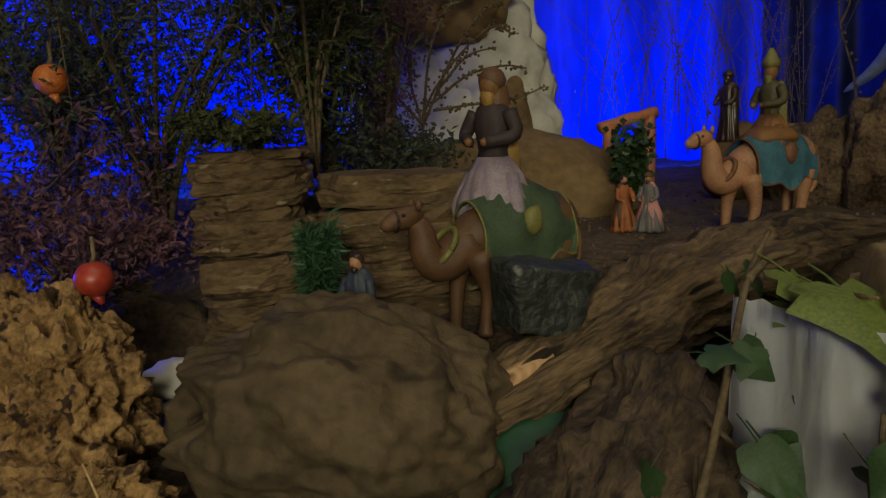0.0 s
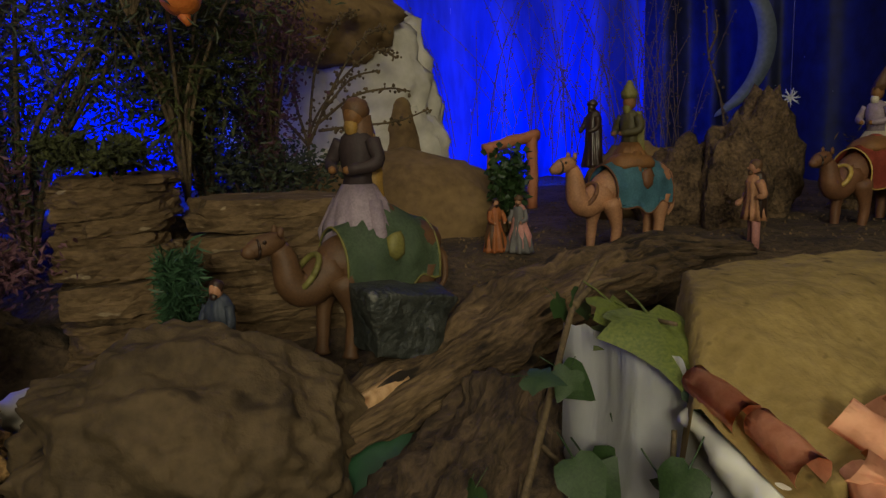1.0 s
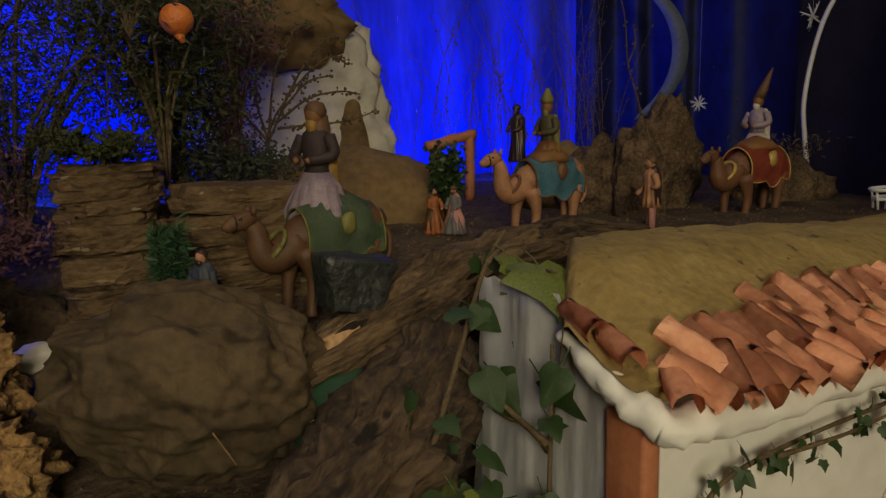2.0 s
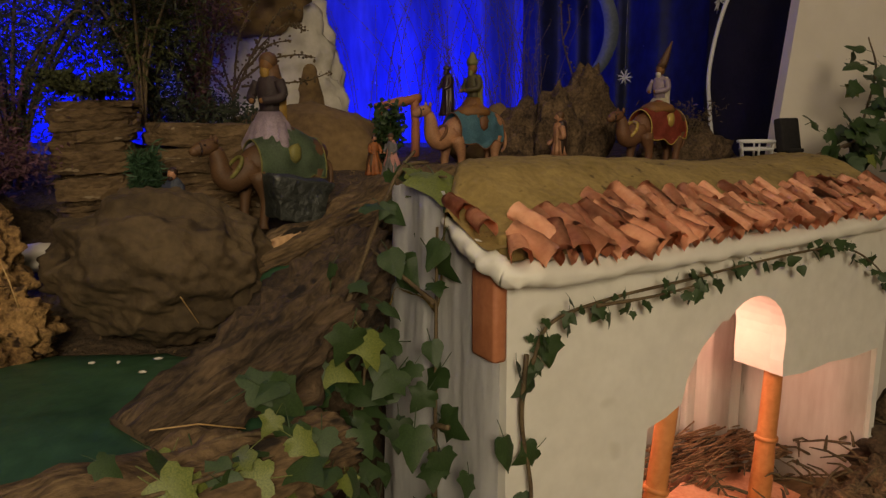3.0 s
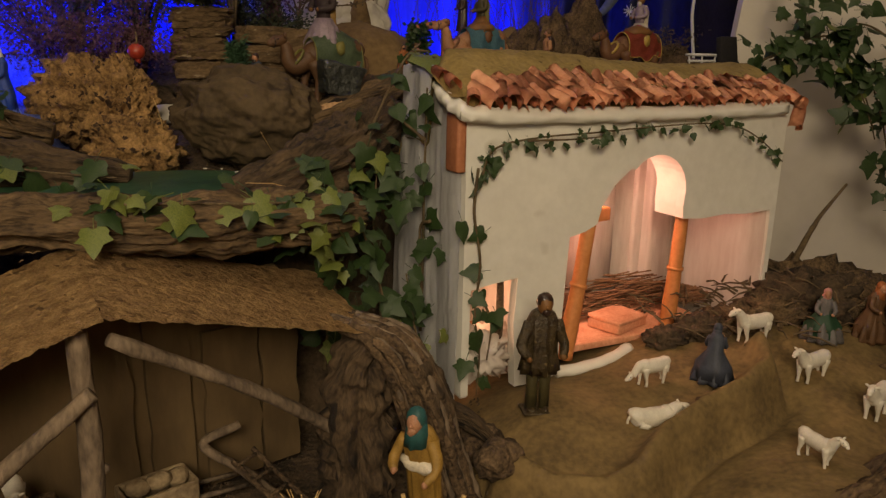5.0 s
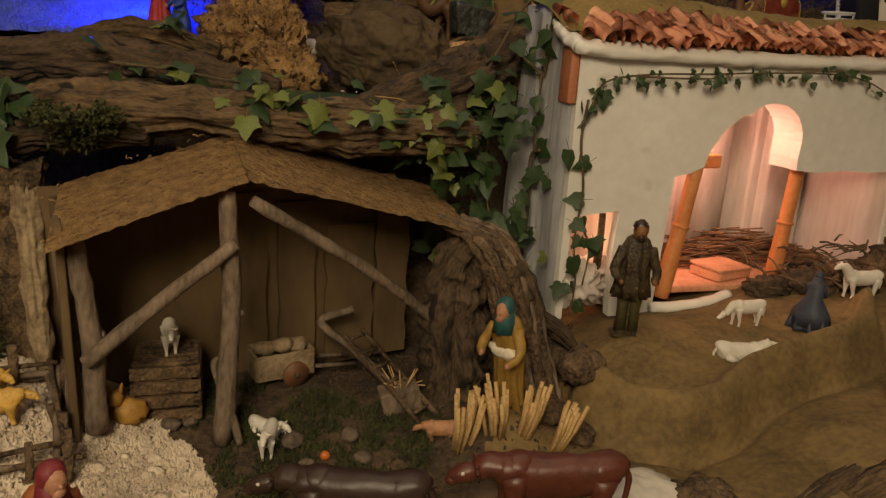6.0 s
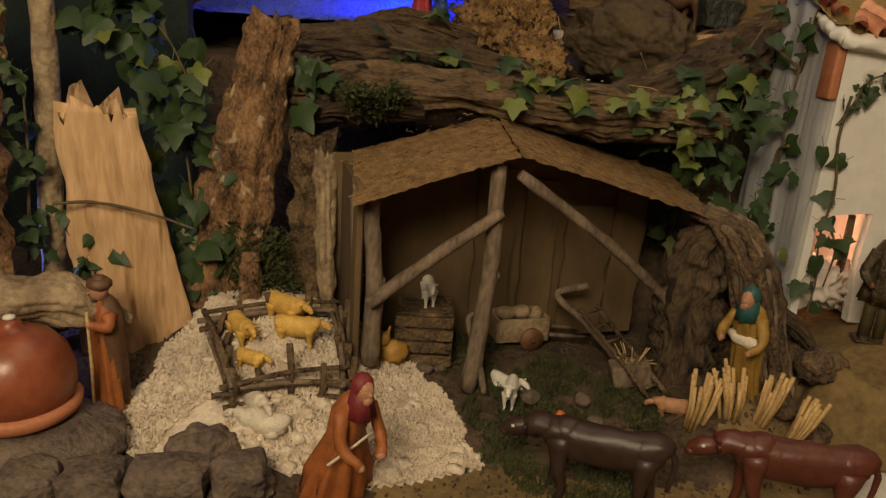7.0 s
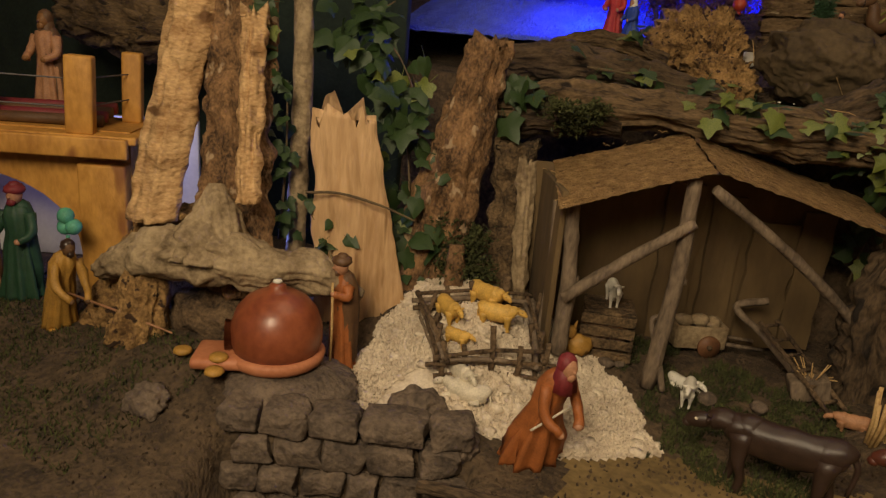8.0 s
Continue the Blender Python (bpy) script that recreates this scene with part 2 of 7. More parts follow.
def tube(bm, pts, rads, n=8, amp=0.0, freq=40.0, seed=0, mat=0, flat=1.0, up=(0, 0, 1), cap=True, furrow=0.0):
    """A limb along pts with the given radii; amp: uneven skin; flat: squash along the side that looks up."""
    k = shape(bm)
    pts = [Vector(p) for p in pts]
    rings = []
    off = Vector((seed * 3.7, seed * 1.3, seed * 2.1))
    a, gone = None, 0.0
    for i, p in enumerate(pts):
        d = (pts[min(i + 1, len(pts) - 1)] - pts[max(i - 1, 0)]).normalized()
        if a is None:
            a = d.cross(Vector(up))
            if a.length < 0.3:
                a = d.cross(Vector((1, 0.1, 0)))
        a = (a - d * a.dot(d)).normalized()
        b = a.cross(d).normalized()
        r = rads[i] if isinstance(rads, (list, tuple)) else rads
        gone += (p - pts[max(i - 1, 0)]).length
        ring = []
        for j in range(n):
            w = 2 * math.pi * j / n
            q = a * math.cos(w) + b * math.sin(w) * flat
            f = 1.0
            if amp:
                s = p + q * r
                f += amp * noise.noise((s + off) * freq) + amp * 0.5 * noise.noise((s - off) * freq * 2.7)
            if furrow:
                g = Vector((math.cos(w) * 3.2, math.sin(w) * 3.2, gone * 9)) + off
                h = Vector((math.cos(w) * 7.5, math.sin(w) * 7.5, gone * 24)) - off
                f += furrow * (0.5 - 1.6 * abs(noise.noise(g))) + furrow * 0.6 * (0.4 - 1.3 * abs(noise.noise(h)))
            ring.append(bm.verts.new(p + q * r * f))
        rings.append(ring)
    grain = bm.loops.layers.uv.verify()
    wide = 2 * math.pi * (max(rads) if isinstance(rads, (list, tuple)) else rads)
    run = [0.0]
    for p, q in zip(pts, pts[1:]):
        run.append(run[-1] + (q - p).length)
    for i, (u, v) in enumerate(zip(rings, rings[1:])):
        for j in range(n):
            f = bm.faces.new((u[j], u[(j + 1) % n], v[(j + 1) % n], v[j]))
            for lp, (a, z) in zip(f.loops, ((j, i), (j + 1, i), (j + 1, i + 1), (j, i + 1))):
                lp[grain].uv = (wide * a / n + seed * 0.31, run[z] + seed * 0.17)
    if cap:
        for ring, way in ((rings[0], -1), (rings[-1], 1)):
            c = bm.verts.new(sum((v.co for v in ring), Vector()) / n)
            for j in range(n):
                bm.faces.new((ring[j], ring[(j + 1) % n], c))
    dye(bm, k, mat)


def smooth_line(pts, steps=6):
    """Catmull-Rom through pts."""
    p = [Vector(q) for q in pts]
    p = [p[0] * 2 - p[1]] + p + [p[-1] * 2 - p[-2]]
    out = []
    for a, b, c, d in zip(p, p[1:], p[2:], p[3:]):
        for s in range(steps):
            t = s / steps
            out.append(0.5 * ((2 * b) + (c - a) * t + (2 * a - 5 * b + 4 * c - d) * t * t + (3 * b - a - 3 * c + d) * t ** 3))
    return out + [p[-2]]


def ramp_to(a, b, n):
    return [a + (b - a) * i / (n - 1) for i in range(n)]


def blob(bm, c, r, sub=2, amp=0.0, freq=8.0, seed=0, mat=0, rot=(0, 0, 0), layers=0.0, layer_h=0.012, ridged=False):
    """A rounded lump; layers: flat strata cut into its side."""
    k = shape(bm)
    m = pose(*c, *rot)
    vs = bmesh.ops.create_icosphere(bm, subdivisions=sub, radius=1)["verts"]
    off = Vector((seed * 5.1, seed * 2.3, seed * 7.7))
    rm = sum(r) / 3
    for v in vs:
        q = v.co.copy()
        f = 1.0
        if amp:
            s = q * freq * 0.5 + off
            if ridged:
                f += amp * (1.2 - 2.2 * abs(noise.noise(s))) + amp * 0.6 * (0.5 - abs(noise.noise(s * 2.3))) + amp * 0.3 * noise.noise(s * 6)
            else:
                f += amp * noise.noise(s) + amp * 0.5 * noise.noise(s * 2.1) + amp * 0.25 * noise.noise(s * 4.7)
        w = Vector((q.x * r[0] * f, q.y * r[1] * f, q.z * r[2] * f))
        if layers:
            g = noise.noise(Vector((0, 0, (w.z + 0.25 * w.x * noise.noise(w * 9)) / layer_h)) + off)
            h = 1 + layers * g
            w.x, w.y = w.x * h, w.y * h
        v.co = m @ w
    dye(bm, k, mat)


def lathe(bm, prof, n=16, c=(0, 0, 0), folds=0.0, fold_n=7, seed=0, mat=0, squash=1.0, lean=(0, 0)):
    k = shape(bm)
    rings = []
    z0, z1 = prof[0][1], prof[-1][1]
    for r, z in prof:
        w = (z - z0) / (z1 - z0)
        ring = []
        for j in range(n):
            a = 2 * math.pi * j / n
            f = 1 + folds * (1 - w) * math.sin(fold_n * a + seed + 2 * w) + folds * 0.5 * noise.noise(Vector((math.cos(a) * 2, math.sin(a) * 2, w * 3 + seed)))
            ring.append(bm.verts.new((c[0] + r * f * math.cos(a) + lean[0] * w, c[1] + r * f * squash * math.sin(a) + lean[1] * w, c[2] + z)))
        rings.append(ring)
    for u, v in zip(rings, rings[1:]):
        for j in range(n):
            bm.faces.new((u[j], u[(j + 1) % n], v[(j + 1) % n], v[j]))
    for ring in (rings[0], rings[-1]):
        cv = bm.verts.new(sum((v.co for v in ring), Vector()) / n)
        for j in range(n):
            bm.faces.new((ring[j], ring[(j + 1) % n], cv))
    dye(bm, k, mat)


def slab(bm, outline, depth, axis="y", mat=0, wob=0.0, seed=0):
    """A flat outline in (x, z), given thickness along y."""
    k = shape(bm)
    pts = []
    for i, (x, z) in enumerate(outline):
        if wob:
            x += wob * noise.noise(Vector((i * 1.7, seed, 0)))
            z += wob * noise.noise(Vector((seed, i * 1.7, 3)))
        pts.append((x, z))
    front = [bm.verts.new((x, 0, z)) for x, z in pts]
    f = bm.faces.new(front)
    r = bmesh.ops.extrude_face_region(bm, geom=[f])
    for e in r["geom"]:
        if isinstance(e, bmesh.types.BMVert):
            e.co.y += depth
    bmesh.ops.triangulate(bm, faces=[q for q in bm.faces[k:] if len(q.verts) > 4])
    dye(bm, k, mat)


def sheet(name, xs, ys, height, mats):
    """A height field."""
    nx, ny = len(xs), len(ys)
    vs = [(x, y, height(x, y)) for y in ys for x in xs]
    fs = [(j * nx + i, j * nx + i + 1, (j + 1) * nx + i + 1, (j + 1) * nx + i) for j in range(ny - 1) for i in range(nx - 1)]
    me = bpy.data.meshes.new(name)
    me.from_pydata(vs, [], fs)
    for m in mats:
        me.materials.append(m)
    me.shade_smooth()
    return me


def soft(a, b, x):
    t = min(max((x - a) / (b - a), 0), 1)
    return t * t * (3 - 2 * t)


def fbm(x, y, f, seed=0):
    return noise.noise(Vector((x * f, y * f, seed))) + 0.5 * noise.noise(Vector((x * f * 2.1, y * f * 2.1, seed + 5))) + 0.25 * noise.noise(Vector((x * f * 4.3, y * f * 4.3, seed + 9)))


# ---- the ground of the display ----
def bump_at(x, y, cx, cy, h, rx, ry=None):
    return h * math.exp(-((x - cx) / rx) ** 2 - ((y - cy) / (ry or rx)) ** 2)


RIM = [(0.31, 0.06), (0.36, 0.02), (0.42, 0.01), (0.47, 0.04), (0.52, 0.10), (0.59, 0.145), (0.66, 0.18), (0.71, 0.22), (0.725, 0.28)]


def rim_of(x, y):
    """Distance to the rolled rim of the mud path, and how far outside of it."""
    best, side = 9.0, 0.0
    for (ax, ay), (bx, by) in zip(RIM, RIM[1:]):
        dx, dy = bx - ax, by - ay
        t = min(max(((x - ax) * dx + (y - ay) * dy) / (dx * dx + dy * dy), 0), 1)
        d = math.hypot(x - ax - t * dx, y - ay - t * dy)
        if d < best:
            best, side = d, (d if (x - ax) * dy - (y - ay) * dx > 0 else 0.0)
    return best, side


def low_ground(x, y):
    z = 0.868
    z += bump_at(x, y, 0.62, 0.32, 0.105, 0.30, 0.30)
    z += bump_at(x, y, 0.95, 0.42, 0.10, 0.22)
    z += bump_at(x, y, -0.37, -0.17, 0.095, 0.15, 0.14)
    z += bump_at(x, y, -0.56, -0.15, 0.05, 0.12, 0.2)
    z += bump_at(x, y, -0.29, -0.27, 0.028, 0.085)
    z += bump_at(x, y, 0.37, 0.15, 0.05, 0.10, 0.13)
    z += bump_at(x, y, 0.20, -0.05, 0.048, 0.06, 0.07)
    z += bump_at(x, y, -0.55, -0.50, 0.055, 0.17, 0.12)
    z += bump_at(x, y, -0.88, -0.45, 0.03, 0.2)
    z += bump_at(x, y, -0.08, 0.02, 0.03, 0.22, 0.12)
    z += bump_at(x, y, 0.72, -0.05, 0.05, 0.13, 0.11)
    z += 0.004 * fbm(x, y, 14, 2)
    if 0.25 < x < 0.85 and -0.1 < y < 0.36:
        d, side = rim_of(x, y)
        z += 0.04 * math.exp(-(d / 0.019) ** 2) - 0.014 * math.exp(-((side - 0.034) / 0.009) ** 2) * (1 + 0.4 * fbm(x, y, 12, 5)) - 0.022 * soft(0.0, 0.035, side) * soft(0.12, 0.03, side)
    k = (x + 0.425) * 0.84 + (y + 0.553) * 0.54
    z -= 0.078 * soft(0.0, 0.02, (x + 0.425) * 0.54 - (y + 0.553) * 0.84) * soft(-0.03, 0.0, k) * soft(0.27, 0.23, k)
    return z


def high_ground(x, y):
    z = 1.232 + 0.148 * soft(0.36, 0.78, y) + 0.01 * soft(0.9, 1.3, y)
    z += 0.02 * soft(-0.3, -0.9, x) + 0.006 * fbm(x, y, 11, 7)
    return z


def brink(x):
    """The y at which the upper terrace begins."""
    if x < -0.45:
        return 0.06 + 0.1 * soft(-0.9, -0.45, x)
    if x < 0.14:
        return 0.16 + 0.16 * (x + 0.45) / 0.59
    return 0.32 + 0.18 * soft(0.14, 0.20, x) + 0.41 * max(0, x - 0.22)


def ground_z(x, y):
    k = soft(-0.015, 0.02, y - brink(x) + 0.012 * fbm(x, y, 20, 3))
    z = low_ground(x, y) * (1 - k) + high_ground(x, y) * k
    return z


gxs = [-1.5 + 3.0 * i / 380 for i in range(381)]
gys = [-0.86 + 2.7 * i / 340 for i in range(341)]
ground = new("ground", sheet("ground", gxs, gys, ground_z, [SOIL, MUD]))
for f in ground.data.polygons:
    c = f.center
    if c.y < brink(c.x) and c.x > 0.2 - 0.3 * soft(-0.15, -0.3, c.y) + 0.03 * fbm(c.x, c.y, 16, 4):
        f.material_index = 1
tagged(ground, "brown earth and sand modelled over the display table", "ground", kind="structure")

# ---- room ----
bm = bmesh.new()
box(bm, (0.0, 0.3, -0.03), (7, 7, 0.06))
tagged(new("floor", mesh_of("floor", bm, GREYSTONE, False)), "grey floor of the dim room", "floor", kind="structure")
bm = bmesh.new()
box(bm, (0.0, 0.3, 3.03), (7, 7, 0.06))
tagged(new("ceiling", mesh_of("ceiling", bm, WALLPAINT, False)), "plain pale ceiling of the room", "ceiling", kind="structure")
for nm, c, s in (("wall_north", (0, 3.0, 1.5), (7, 0.1, 3)), ("wall_south", (0, -3.0, 1.5), (7, 0.1, 3)), ("wall_west", (-3.0, 0, 1.5), (0.1, 5.9, 3)), ("wall_east", (3.0, 0, 1.5), (0.1, 5.9, 3))):
    bm = bmesh.new()
    box(bm, c, s)
    tagged(new(nm, mesh_of(nm, bm, WALLPAINT, False)), "plain pale painted room wall", "wall", kind="structure")
bm = bmesh.new()
slab(bm, [(0.72, 0.01), (2.97, 0.01), (2.97, 2.99), (1.03, 2.99), (0.865, 1.41)], 0.024)
bmesh.ops.translate(bm, vec=(0, 0.798, 0), verts=bm.verts)
tagged(new("wall_partition", mesh_of("wall_partition", bm, WALLPAINT, False)), "pale painted wall that ends in a sharp edge", "wall", kind="structure")
bm = bmesh.new()
box(bm, (0.0, 0.5, 0.73), (2.98, 2.66, 0.06))
for x in (-1.4, 1.4):
    for y in (-0.7, 1.7):
        box(bm, (x, y, 0.35), (0.08, 0.08, 0.70))
tagged(new("display_table", mesh_of("display_table", bm, GREYWOOD, False)), "large plain wooden table under the display", "table")
# cloth over the front edge of the table
bm = bmesh.new()
rows = [(-0.80, 0.862), (-0.862, 0.866), (-0.88, 0.85), (-0.884, 0.7), (-0.89, 0.4), (-0.895, 0.03)]
grid = [[bm.verts.new((-1.5 + 3.0 * i / 150, y + (0.012 * math.sin(i * 0.9) + 0.01 * noise.noise(Vector((i * 0.2, 0, 0)))) * min(1, max(0, (0.85 - z) / 0.3)), z)) for i in range(151)] for y, z in rows]
for a, b in zip(grid, grid[1:]):
    for i in range(150):
        bm.faces.new((a[i], a[i + 1], b[i + 1], b[i]))
single("table_cloth", bm, CLOTH, Matrix(), "plum cloth hung over the front edge of the table", "cloth")


# ---- backdrop ----
def curtain_line(s):
    """Plan of the hanging cloth, s from 0 at its west end to 1."""
    line = curtain_line.pts
    k = s * (len(line) - 1)
    i = min(int(k), len(line) - 2)
    return line[i].lerp(line[i + 1], k - i)


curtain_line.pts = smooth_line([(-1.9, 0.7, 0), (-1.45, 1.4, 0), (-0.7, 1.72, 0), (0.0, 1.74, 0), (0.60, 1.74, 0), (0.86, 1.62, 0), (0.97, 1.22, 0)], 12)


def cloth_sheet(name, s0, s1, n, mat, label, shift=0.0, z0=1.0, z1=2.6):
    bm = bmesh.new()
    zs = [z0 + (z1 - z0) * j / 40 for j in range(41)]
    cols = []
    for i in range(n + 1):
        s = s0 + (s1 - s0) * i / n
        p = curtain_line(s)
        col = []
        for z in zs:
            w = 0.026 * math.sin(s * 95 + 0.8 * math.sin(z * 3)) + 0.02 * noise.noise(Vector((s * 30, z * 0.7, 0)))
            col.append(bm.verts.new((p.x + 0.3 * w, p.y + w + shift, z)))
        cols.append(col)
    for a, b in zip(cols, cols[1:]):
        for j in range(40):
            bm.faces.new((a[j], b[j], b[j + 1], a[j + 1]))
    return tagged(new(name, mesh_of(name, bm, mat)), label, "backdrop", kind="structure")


cloth_sheet("backdrop", 0, 0.70, 300, CURTAIN, "hanging night-sky cloth, blue lamp light put into its colour")
# darker east sheet: night print plus painted falloff of the blue light
cloth_sheet("backdrop_night", 0.695, 1.0, 160, NIGHT, "dark starry printed cloth in folds, light falloff put into its colour", -0.004)
bm = bmesh.new()
box(bm, (0.985, 1.0, 1.75), (0.03, 0.36, 1.7), (0, 0, 14), bevel=0.01)
single("black_cloth", bm, BLACK, Matrix(), "black cloth panel hanging beside the night sky", "cloth")
# crescent moon, printed on its own stiff panel before the cloth
bm = bmesh.new()
mc, R = Vector((0.672, 1.44, 1.672)), 0.155
arc = [math.radians(-74 + 150 * i / 40) for i in range(41)]
outer = [(R * math.cos(a), R * math.sin(a)) for a in arc]
inner = [((R - 0.003 - 0.032 * math.sin(math.pi * i / 40) ** 0.6) * math.cos(a), (R - 0.003 - 0.032 * math.sin(math.pi * i / 40) ** 0.6) * math.sin(a)) for i, a in reversed(list(enumerate(arc)))]
slab(bm, outer + inner, 0.002)
single("crescent_moon", bm, MOON, pose(*mc, 0, 0, -14), "pale grey crescent moon on the night cloth", "moon")
# hanging white cable
bm = bmesh.new()
tube(bm, smooth_line([(0.90, 1.06, 1.385), (0.885, 1.06, 1.48), (0.88, 1.06, 1.56), (0.905, 1.06, 1.68), (0.96, 1.05, 1.82), (0.98, 1.04, 2.1), (0.98, 1.04, 2.9)], 6), 0.0042, 8)
single("cable", bm, WHITEPLASTIC, Matrix(), "thin white cable hanging in front of black cloth", "cable")


def snowflake(x, y, z, r, turn):
    bm = bmesh.new()
    for k in range(9):
        a = k * 2 * math.pi / 9
        d = Vector((math.cos(a), 0.4 * math.sin(3 * a), math.sin(a)))
        tube(bm, [(0, 0, 0), d * r * 0.55, d * r], [0.0022, 0.0016, 0.0006], 5)
        s = Vector((-d.z, 0, d.x))
        tube(bm, [d * r * 0.55, d * r * 0.8 + s * r * 0.2], [0.0012, 0.0005], 4)
    tube(bm, [(0, 0, 0), (0, 0, 2.9 - z)], 0.0003, 4)
    single("star_ornament", bm, WHITEPLASTIC, pose(x, y, z, 0, 0, turn), "small clear plastic star hanging on thread", "ornament", "hanging stars")


snowflake(0.925, 1.12, 1.70, 0.026, 20)
snowflake(0.80, 1.30, 1.553, 0.018, -10)

# mountains and hills behind
bm = bmesh.new()
blob(bm, (-0.01, 1.16, 1.52), (0.15, 0.05, 0.22), 5, 0.2, 6, 3)
blob(bm, (-0.10, 1.17, 1.54), (0.1, 0.045, 0.19), 4, 0.22, 6, 15)
blob(bm, (0.076, 1.145, 1.47), (0.08, 0.04, 0.098), 4, 0.24, 6, 8)
blob(bm, (0.04, 1.145, 1.585), (0.09, 0.04, 0.115), 4, 0.2, 6, 12)
single("white_mountain", bm, PEAK, Matrix(), "white plaster mountain with rough rounded ridge", "mountain")
bm = bmesh.new()
blob(bm, (-0.105, 1.12, 1.715), (0.15, 0.08, 0.07), 4, 0.3, 6, 5, rot=(0, 14, 0), ridged=True)
single("cork_overhang", bm, OCHRE, Matrix(), "brown cork bark lying over the white mountain", "cork bark")
bm = bmesh.new()
blob(bm, (0.085, 0.98, 1.36), (0.16, 0.1, 0.13), 4, 0.10, 4, 2)
blob(bm, (0.02, 1.05, 1.36), (0.15, 0.1, 0.12), 4, 0.12, 4, 6)
single("cork_hill", bm, OCHRE, Matrix(), "smooth ochre-brown cork hill", "hill")
bm = bmesh.new()
lathe(bm, [(0.045, 0), (0.036, 0.06), (0.024, 0.12), (0.013, 0.16), (0.004, 0.175)], 14, folds=0.12, fold_n=3)
single("rock_spire", bm, OCHRE, pose(0.085, 1.12, 1.40), "ochre cork spire on the hill", "rock")


# ---- upper terrace ----
def rock(name, c, r, mat, label, sub=4, amp=0.25, freq=5, seed=0, rot=(0, 0, 0), category="rock", **kw):
    bm = bmesh.new()
    blob(bm, (0, 0, 0), r, sub, amp, freq, seed, **kw)
    return single(name, bm, mat, pose(*c, *rot), label, category)


def strata(name, x, y, z0, z1, rx, ry, turn, label, seed, lean=0.0):
    """A rock of many broken ledges stacked on one another."""
    rng = random.Random(seed)
    rockpile = thing(name, pose(x, y, z0, 0, 0, turn), label, "rock")
    z, n = 0.0, 34
    while z < z1 - z0:
        bm = bmesh.new()
        h = rng.uniform(0.006, 0.017)
        grow = rng.uniform(0.84, 1.08) * (1.0 - 0.14 * (z / (z1 - z0)) ** 2)
        ox, oy, tilt = rng.gauss(0, 0.003) + lean * z, rng.gauss(0, 0.003), rng.gauss(0, 0.035)
        rings = []
        for zz, g in ((0.0, 0.97), (0.25, 1.0), (0.75, 1.0), (1.0, 0.955)):
            ring = []
            for j in range(n):
                a = 2 * math.pi * j / n
                p = Vector((math.cos(a), math.sin(a), 0))
                chip = round(3.5 * noise.noise(p * 2.6 + Vector((seed, z * 60, 0)))) / 3.5
                f = grow * g * (1 + 0.16 * chip + 0.10 * noise.noise(p * 6 + Vector((z * 90, seed, zz * 2))))
                sq = max(abs(p.x), abs(p.y)) ** -0.45
                ring.append(bm.verts.new((ox + p.x * rx * f * sq, oy + p.y * ry * f * sq, z + h * zz + tilt * p.x * rx + 0.0025 * noise.noise(p * 5 + Vector((0, z * 50, zz))))))
            rings.append(ring)
        for a, b in zip(rings, rings[1:]):
            for j in range(n):
                bm.faces.new((a[j], a[(j + 1) % n], b[(j + 1) % n], b[j]))
        for ring in (rings[0], rings[-1]):
            bm.faces.new(ring)
        part("ledge", bm, ROCK, rockpile, "", False)
        z += h * rng.uniform(0.8, 0.98)
    return rockpile


rock("boulder", (-0.05, 0.425, 1.318), (0.092, 0.072, 0.064), BOULDER, "large rounded brown cork boulder with creased skin", 6, 0.19, 3.4, 6, (0, 8, 8), "boulder", ridged=True)
strata("layered_rock", -0.158, 0.605, 1.285, 1.485, 0.053, 0.045, 8, "pale brown rock of stacked broken ledges", 9)
strata("layered_rock", -0.035, 0.665, 1.30, 1.452, 0.088, 0.055, 12, "low brown layered rock behind the camel", 13)
rock("yellow_cork_rock", (-0.245, 0.435, 1.322), (0.052, 0.05, 0.075), CORK, "yellow pitted cork rock", 6, 0.3, 9, 21, (0, 0, 10), layers=0.2, layer_h=0.014)
rock("yellow_cork_rock", (-0.315, 0.465, 1.335), (0.07, 0.055, 0.065), CORK, "yellow pitted cork ledge", 5, 0.3, 9, 23, (0, 10, 5), layers=0.2, layer_h=0.014)
bm = bmesh.new()
box(bm, (0, 0, 0), (0.066, 0.042, 0.05), (0, 0, 0), 0.004)
bmesh.ops.subdivide_edges(bm, edges=bm.edges[:], cuts=3, use_grid_fill=True)
for v in bm.verts:
    v.co.x *= 1 + 9 * v.co.z
    v.co.y *= 1 + 6 * v.co.z
    v.co += v.co.normalized() * (0.010 * noise.noise(v.co * 38) + 0.003 * noise.noise(v.co * 120))
single("dark_stone", bm, DARKSTONE, pose(0.085, 0.510, 1.375, 4, 8, 28), "squared dark green-black stone with speckles", "stone")
rock("grey_rock", (0.475, 0.95, 1.40), (0.07, 0.05, 0.085), BARK, "rounded grey-brown rock of bark", 4, 0.3, 5, 33)
rock("grey_rock", (0.515, 0.90, 1.41), (0.045, 0.04, 0.10), BARK, "grey-brown upright bark rock", 4, 0.3, 5, 35)
rock("grey_rock", (0.60, 1.0, 1.44), (0.055, 0.04, 0.115), BARK, "tall grey-brown bark rock", 4, 0.35, 5, 37)
rock("grey_rock", (0.43, 1.02, 1.42), (0.08, 0.04, 0.065), OCHRE, "low grey-brown bark rock behind the blue camel", 4, 0.25, 5, 39)
rock("grey_rock", (0.80, 1.0, 1.39), (0.09, 0.05, 0.06), BARK, "low grey-brown bark rock behind the red camel", 4, 0.3, 5, 41)
